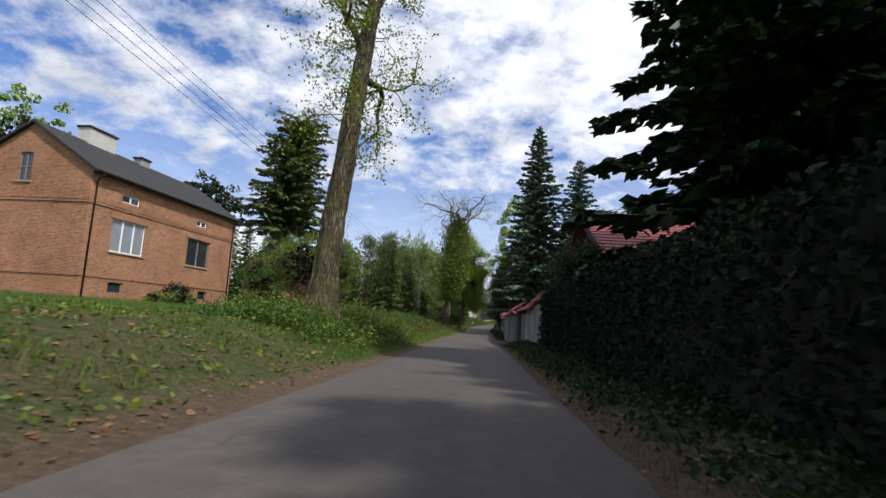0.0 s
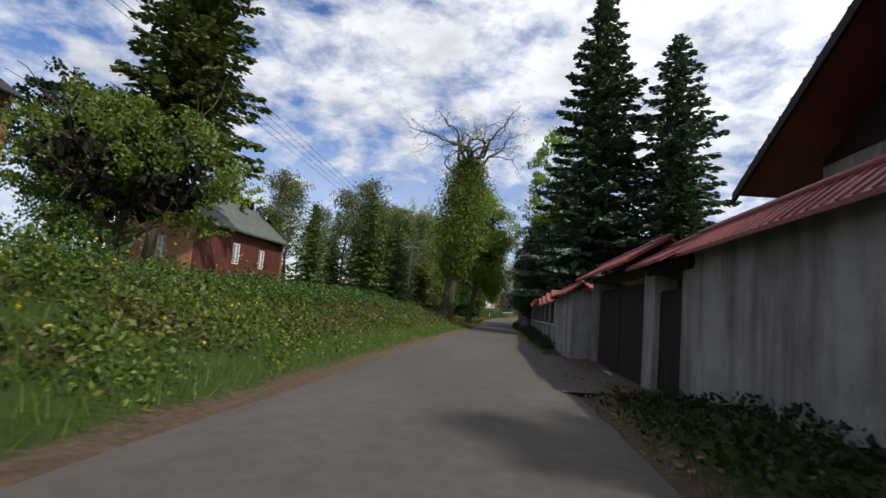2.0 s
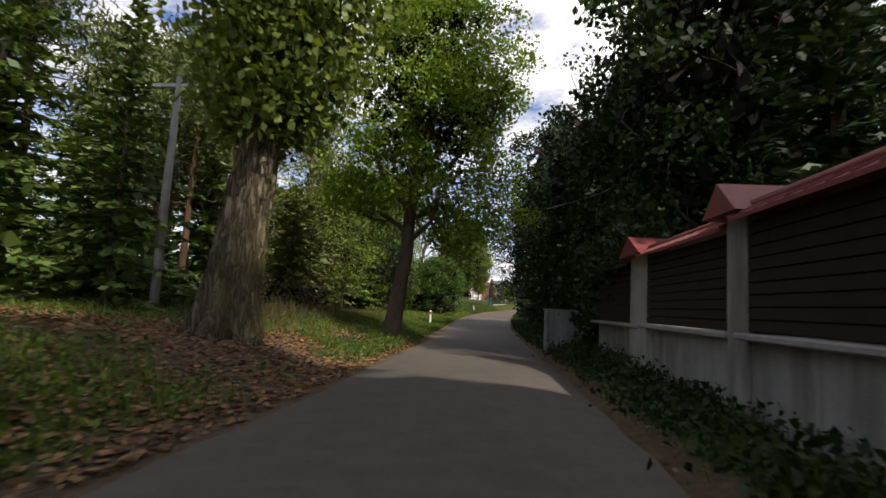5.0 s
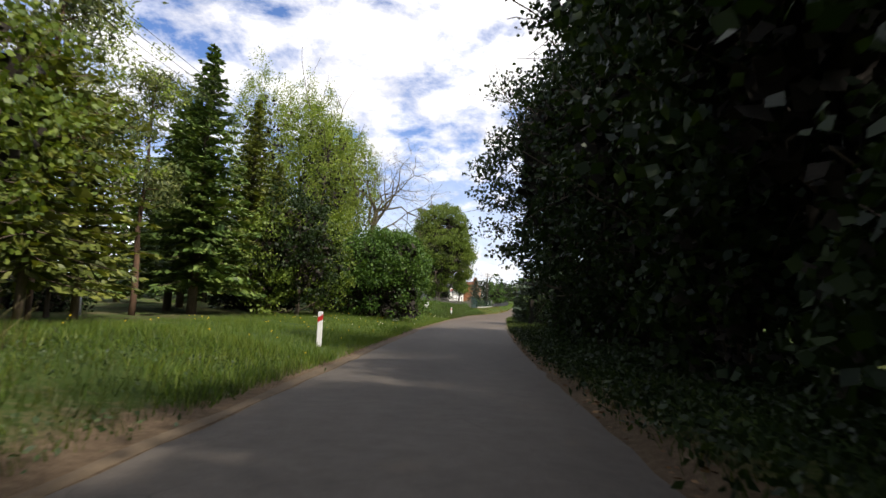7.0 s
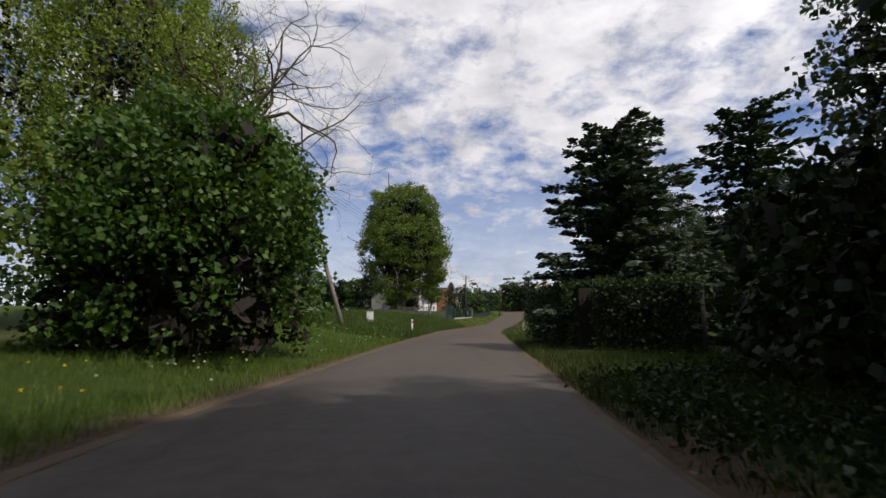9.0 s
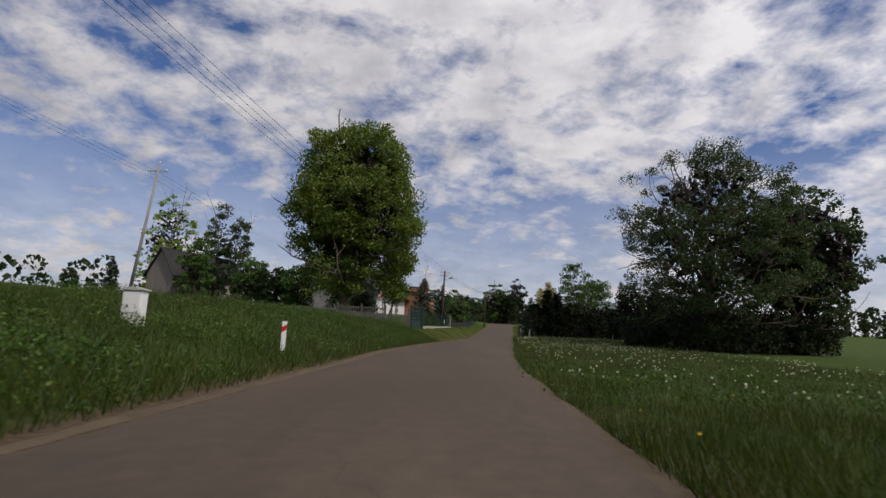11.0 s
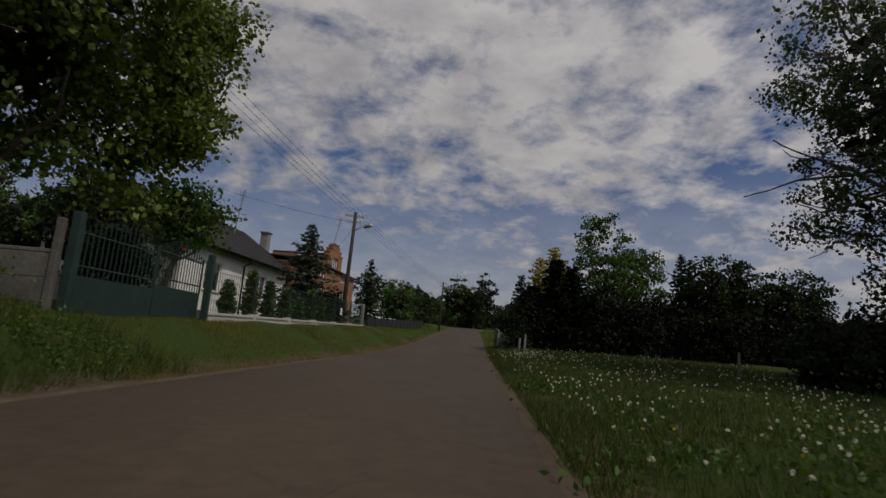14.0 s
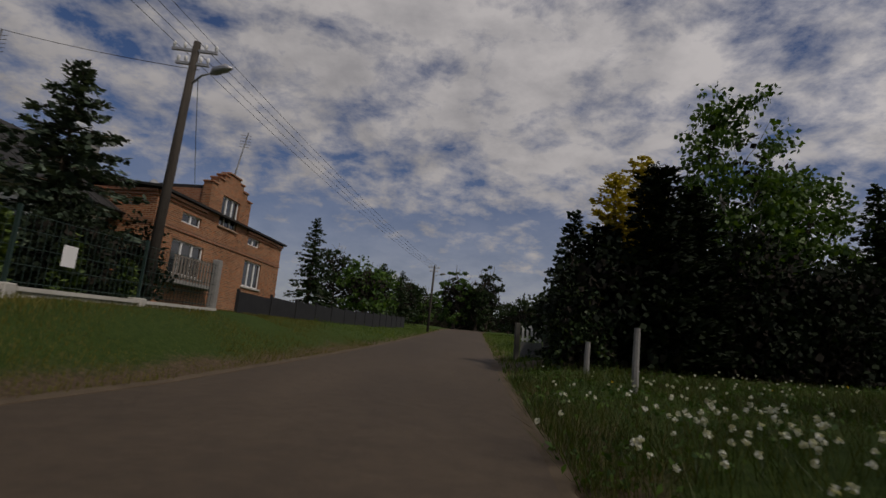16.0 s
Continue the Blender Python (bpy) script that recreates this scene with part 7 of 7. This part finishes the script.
for i in range(10):
    y = 232 + i * 9
    x = EDGES(y)[0] - 5 - 2.5 * ((i * 5) % 3)
    leaf_tree("garden tree along the far road", at_ground(x, y), 5.0 + (i * 3 % 4) * 0.8, 2.6, 0.4, 0.15, LEAF_DEEP_SHADE if i % 2 else LEAF_SHRUB, BARK, 220 + i % 3, 1800, 0.3)
for i, (x, y, h, r) in enumerate([(24.5, 300, 13, 4.4), (29, 298, 10, 2.4), (32.5, 305, 14, 3.8), (30, 318, 12, 4.4)]):
    leaf_tree("tall tree where the road ends in the distance", at_ground(x, y), h, r, 0.2, 0.35, LEAF_SHRUB if i == 0 else LEAF_DEEP_SHADE, BARK, 232 + i, 4500, 0.4, fill=1.6)
for i in range(8):
    y = 222 + i * 10
    x = EDGES(y)[1] + 5 + 2.5 * ((i * 7) % 3)
    leaf_tree("garden tree along the far road", at_ground(x, y), 4.2 + (i * 3 % 4) * 0.7, 2.4, 0.3, 0.14, LEAF_DEEP_SHADE, BARK, 224 + i % 3, 1600, 0.3)

hedge("dark bushes where the road ends in the distance", [(14, 309), (32, 311), (52, 307)], 4.0, 3.6, LEAF_DEEP_SHADE, 310, 90, 0.4, "thicket")

# woods far off, one sheet of crowns
far = []
rng = np.random.default_rng(99)
for i in range(300):
    a = rng.uniform(0, 2 * math.pi)
    d = rng.uniform(150, 320)
    cx, cy = 10 + math.cos(a) * d, 100 + math.sin(a) * d * 1.3
    if abs(cx - 20) < 60 and cy > -60 and cy < 330:
        continue
    h, r = rng.uniform(8, 15), rng.uniform(3, 5)
    q = rng.normal(size=(100, 3))
    q /= np.linalg.norm(q, axis=1)[:, None]
    far.append(leaf_quads(np.array([cx, cy, ground_z(cx, cy) + h * 0.5]) + q * np.array([r, r, h * 0.55]), 1.8, 0.4, 0.42, 0.2, rng))
tagged(new("far_woods", quads_mesh("far_woods", np.concatenate(far), LEAF_DEEP_SHADE)), "distant dark green woods on the horizon", "woods", kind="stuff")
leaf_tree("dark leafy tree at the edge of the wood", at_ground(-9.2, 114.0), 7.5, 2.6, 0.6, 0.14, LEAF_DEEP_SHADE, BARK, 340, 6000, 0.17)

# ---- grass, weeds, dry leaves, flowers ----
def patch(x, y, size, seed=0.0):
    """Soft uneven patches, 0 to 1."""
    k = 1 / size
    a = np.sin(x * k * 2.1 + 1.9 * np.sin(y * k * 1.3 + seed) + seed) + np.sin(y * k * 1.7 + 2.3 * np.sin(x * k * 0.9 + 2 * seed))
    b = np.sin(x * k * 5.3 + 1.7 * np.sin(y * k * 4.1 + 3 + seed)) + np.sin(y * k * 4.7 + 1.4 * np.sin(x * k * 3.7 + seed))
    return 0.5 + 0.17 * a + 0.08 * b


def scatter(n, y0, y1, d0, d1, side, rng, bias=1.0, size=0.0, cut=0.5):
    """Points beside the road; with a size they gather in patches of about that size."""
    if size:
        n = int(n * 2.2)
    y = rng.uniform(y0, y1, n)
    d = d0 + (d1 - d0) * rng.uniform(0, 1, n) ** bias
    e = EDGES(y)
    x = e[0] - d if side < 0 else e[1] + d
    if size:
        keep = patch(x, y, size, n % 7) + rng.uniform(-0.12, 0.12, n) > cut
        x, y = x[keep], y[keep]
    z = ground_many(x, y)
    return np.stack([x, y, z], 1)


def blades(points, height, width, rng, mat, name, label, lean=0.5):
    """Curved grass blades, each a slim quad rooted in the ground."""
    n = len(points)
    a = rng.uniform(0, 2 * math.pi, n)
    side = np.stack([np.cos(a), np.sin(a), np.zeros(n)], 1)
    h = (height * rng.uniform(0.4, 1.15, n) * (0.45 + 1.1 * patch(points[:, 0], points[:, 1], 1.6, 2)))[:, None]
    tip = points + np.stack([rng.normal(size=n) * lean, rng.normal(size=n) * lean, np.ones(n)], 1) * h
    w = side * width * rng.uniform(0.7, 1.3, n)[:, None]
    root = points - np.array([0, 0, 0.08])
    q = np.stack([root - w, root + w, tip + w * 0.15, tip - w * 0.15], 1)
    return tagged(new(name, quads_mesh(name, q, mat)), label, "grass", kind="stuff")


def weeds(points, height, leaf, rng, mat, name, label, per=16, cat="weeds"):
    """Leafy plants: a handful of leaves up each stem."""
    c = np.repeat(points, per, 0)
    h = np.repeat(height * rng.uniform(0.4, 1.2, len(points)) * (0.4 + 1.2 * patch(points[:, 0], points[:, 1], 2.2, 5)), per)
    t = rng.uniform(0.05, 1, len(c))
    c = c + rng.normal(size=c.shape) * np.array([0.16, 0.16, 0.0]) * (0.5 + t)[:, None]
    c[:, 2] += h * t
    return tagged(new(name, quads_mesh(name, leaf_quads(c, leaf, 0.4, 0.27, 0.1, rng), mat)), label, cat, kind="stuff")


def heads(points, radius, height, rng, mat, name, label, cat):
    """Flower heads on their stalks: little balls of petals."""
    c = np.repeat(points + np.array([0, 0, 1.0]) * (height * rng.uniform(0.5, 1.1, len(points)))[:, None], 12, 0)
    q = rng.normal(size=c.shape)
    q /= np.linalg.norm(q, axis=1)[:, None]
    return tagged(new(name, quads_mesh(name, leaf_quads(c + q * radius * 0.7, radius * 1.3, 0.3, 0.42, 0.0, rng), mat)), label, cat, kind="stuff")


rng = np.random.default_rng(21)
TXT = "short rough grass on the verge"
blades(scatter(8500, -2, 16, 0.4, 9, -1, rng, 1.0, 1.3, 0.52), 0.13, 0.008, rng, GRASS, "grass", "sparse dry grass on the worn bank")
blades(scatter(30000, 14, 66, 0.35, 8, -1, rng, 1.0), 0.22, 0.009, rng, GRASS, "grass", "long tangled grass on the bank")
blades(scatter(14000, 14, 60, 8, 20, -1, rng), 0.14, 0.012, rng, GRASS, "grass", "long tangled grass on the bank")
weeds(scatter(600, 14, 26, 0.9, 5.0, -1, rng, 1.0, 0.8, 0.55), 0.65, 0.095, rng, WEED, "weeds", "lush green nettles and weeds on the bank", 20)
weeds(scatter(520, 24, 36, 0.8, 8.0, -1, rng, 1.0, 0.8, 0.58), 0.6, 0.085, rng, WEED, "weeds", "lush green nettles and weeds on the bank", 20)
weeds(scatter(360, 21, 42, 3.2, 8.5, -1, rng, 1.0, 1.6, 0.52), 0.8, 0.085, rng, LEAF_SHRUB, "weeds", "tall dark brambles on the bank", 26)
weeds(scatter(170, 26, 60, 1.6, 6.0, -1, rng, 1.0, 0.9, 0.62), 0.7, 0.085, rng, LEAF_DEEP_SHADE, "weeds", "dark bramble clumps on the bank", 30)
weeds(scatter(1300, 24, 66, 0.5, 4.5, -1, rng, 1.0, 1.2, 0.54), 0.2, 0.075, rng, WEED, "weeds", "mixed low weeds on the bank", 12)
weeds(scatter(1100, 36, 64, 3.0, 8.0, -1, rng, 1.0, 1.6, 0.44), 0.5, 0.09, rng, LEAF_SHRUB, "weeds", "tall dark brambles on the bank", 26)
weeds(scatter(2000, 22, 64, 1.4, 7.0, -1, rng, 1.0, 1.0, 0.52), 0.3, 0.09, rng, BRUSH, "weeds", "dead brown stalks and bramble canes", 14)
heads(scatter(150, 22, 40, 4.0, 8.5, -1, rng, 1.0, 0.8, 0.6), 0.022, 0.95, rng, PETAL_YELLOW, "flowers", "yellow flowers on top of the bank", "flowers")
heads(scatter(230, 22, 56, 1.0, 8, -1, rng, 1.0, 0.8, 0.6), 0.024, 0.4, rng, PETAL_YELLOW, "flowers", "small yellow flowers among the weeds", "flowers")
weeds(scatter(500, -2, 14, 0.6, 9, -1, rng), 0.12, 0.1, rng, WEED, "weeds", "scattered low weeds on the worn bank", 7)


def flat_leaves(points, size, rng, mat, name, label):
    points = points.copy()
    points[:, 2] = [ground_z(a, b) for a, b in points[:, :2]]
    q = leaf_quads(points + np.array([0, 0, 0.025]), size, 0.5, 0.42, 0.0, rng)
    mid = q.mean(1, keepdims=True)
    q[:, :, 2] = (q[:, :, 2] - mid[:, :, 2]) * 0.35 + mid[:, :, 2]
    return tagged(new(name, quads_mesh(name, q, mat)), label, "leaves", kind="stuff")


flat_leaves(scatter(34000, 62, 81, 0.05, 9, -1, rng, 1.1), 0.085, rng, LITTER, "dry_leaves", "thick litter of dry brown leaves")
flat_leaves(scatter(2500, -2, 14, 0.1, 7, -1, rng), 0.09, rng, LITTER, "dry_leaves", "scattered dry leaves and twigs")
flat_leaves(scatter(1500, -2, 40, 0.0, 1.2, 1, rng), 0.07, rng, LITTER, "dry_leaves", "scattered dry leaves along the edge")
flat_leaves(scatter(600, 58, 112, 0.0, 0.4, 1, rng), 0.07, rng, LITTER, "dry_leaves", "scattered dry leaves along the edge")
weeds(scatter(260, 60, 82, 0.4, 6, -1, rng, 1.0, 1.2, 0.58), 0.22, 0.07, rng, LEAF_SHRUB, "weeds", "young green plants among dry leaves")
blades(scatter(16000, 71, 96, 0.3, 9, -1, rng, 1.0, 1.2, 0.42), 0.22, 0.01, rng, GRASS, "grass", TXT)
blades(scatter(7000, 74, 90, 3.2, 9, -1, rng, 0.9, 1.5, 0.45), 0.5, 0.009, rng, BRUSH, "grass", "dry brown brush at the edge of the wood")
weeds(scatter(380, 72, 90, 3.0, 9, -1, rng, 0.9, 1.4, 0.55), 0.3, 0.07, rng, LEAF_WILLOW, "weeds", "green undergrowth at the edge of the wood", 14)
weeds(scatter(90, 70, 76, 0.25, 1.2, -1, rng, 1.0, 0.9, 0.5), 0.2, 0.07, rng, LEAF_SHRUB, "weeds", "young green plants along the road edge", 12)
weeds(scatter(110, 78, 82, 0.8, 2.0, -1, rng), 0.35, 0.08, rng, WEED, "weeds", "green shoots round the linden trunk")
blades(scatter(18000, 80, 95, 0.35, 8, -1, rng, 1.1), 0.17, 0.009, rng, GRASS_LUSH, "grass", "dark rough grass before the wood")
weeds(scatter(420, 80, 94, 0.4, 6, -1, rng), 0.13, 0.06, rng, LEAF_WILLOW, "weeds", "low dark weeds before the wood", 10)
blades(scatter(60000, 92, 136, 0.3, 9, -1, rng, 1.3), 0.19, 0.007, rng, GRASS, "grass", "bright green meadow grass beside the road")
heads(scatter(150, 92, 136, 0.5, 8, -1, rng, 1.0, 1.5, 0.58), 0.02, 0.3, rng, PETAL_YELLOW, "flowers", "yellow dandelions in the verge", "flowers")
heads(scatter(60, 105, 136, 0.5, 5, -1, rng), 0.022, 0.35, rng, PETAL_WHITE, "flowers", "white dandelion clocks in the verge", "flowers")
blades(scatter(60000, 134, 178, 0.3, 11, -1, rng, 1.2), 0.36, 0.009, rng, GRASS_LUSH, "grass", "tall dense grass on the bank")
weeds(scatter(2300, 134, 177, 0.6, 9, -1, rng, 1.2, 1.6, 0.5), 0.36, 0.075, rng, LEAF_SHRUB, "weeds", "dark green nettles on the grassy bank", 14)
blades(scatter(54000, 176, 212, 0.1, 4.3, -1, rng), 0.07, 0.01, rng, LAWN, "grass", "mown lawn strip beside the road")
# Right verge: darker grass and dense near-black leaves stand in for deep shade
blades(scatter(3500, -4, 33, 0.15, 1.0, 1, rng), 0.13, 0.009, rng, GRASS_LUSH, "grass", TXT)
weeds(scatter(5200, -4, 33, 0.35, 3.2, 1, rng, 0.8), 0.2, 0.085, rng, LEAF_DEEP_SHADE, "weeds", "dense near-black leaves painting shade at the foot of the hedge", 9)
weeds(scatter(9000, 44, 116, 0.3, 3.4, 1, rng, 0.9), 0.26, 0.09, rng, LEAF_DEEP_SHADE, "weeds", "near-black low weeds painting shade along the wall", 10)
blades(scatter(9000, 42, 114, 0.2, 1.6, 1, rng), 0.16, 0.009, rng, GRASS_LUSH, "grass", TXT)
blades(scatter(30000, 112, 140, 0.15, 5, 1, rng, 1.3), 0.22, 0.007, rng, GRASS_LUSH, "grass", "long grass in front of the hedge")
blades(scatter(120000, 134, 200, 0.15, 16, 1, rng, 1.6), 0.25, 0.006, rng, GRASS_LUSH, "grass", "tall meadow grass beside the road")
blades(scatter(26000, 150, 202, 0.2, 16, 1, rng, 1.4, 1.2, 0.5), 0.2, 0.007, rng, BRUSH, "grass", "withered brown grass tufts in the meadow", 0.8)
weeds(scatter(2600, 140, 202, 0.25, 14, 1, rng, 1.3, 1.0, 0.5), 0.16, 0.085, rng, LEAF_SHRUB, "weeds", "low broad-leaved weeds in the meadow", 10)
heads(scatter(950, 140, 200, 0.7, 16, 1, rng, 1.0, 1.8, 0.57), 0.024, 0.34, rng, PETAL_WHITE, "dandelion_clocks", "white dandelion clocks in the meadow", "flowers")
heads(scatter(480, 166, 198, 0.5, 11, 1, rng, 1.0, 1.6, 0.52), 0.021, 0.34, rng, PETAL_WHITE, "dandelion_clocks", "white dandelion clocks in the meadow", "flowers")
e = np.random.default_rng(3).normal(size=(70, 2)) * np.array([0.55, 1.0]) + np.array([14.3, 191.4])
heads(np.stack([e[:, 0], e[:, 1], ground_many(e[:, 0], e[:, 1])], 1), 0.03, 0.34, rng, PETAL_WHITE, "dandelion_clocks", "cluster of white dandelion clocks in the meadow", "flowers")
heads(scatter(60, 112, 200, 0.4, 10, 1, rng), 0.018, 0.3, rng, PETAL_YELLOW, "flowers", "yellow dandelions in the meadow", "flowers")
blades(scatter(8000, 200, 260, 0.1, 4, 1, rng), 0.2, 0.02, rng, GRASS, "grass", TXT)
blades(scatter(8000, 210, 260, 0.1, 4, -1, rng), 0.14, 0.02, rng, GRASS, "grass", TXT)

e = np.random.default_rng(31)
tx, ty = e.uniform(-9.5, 1.0, 420), e.uniform(174.6, 177.0, 420)
weeds(np.stack([tx, ty, ground_many(tx, ty)], 1), 0.8, 0.1, rng, LEAF_SHRUB, "weeds", "rank dark weeds in front of the concrete fence", 18)

# nettles thick round the foot of the big roadside tree
rng_foot = np.random.default_rng(977)
weeds(scatter(620, 13.5, 23, 1.6, 5.5, -1, rng_foot, 1.0, 0.8, 0.5), 0.5, 0.1, rng_foot, LEAF_SHRUB, "weeds", "rank green nettles round the big tree's foot", 22)
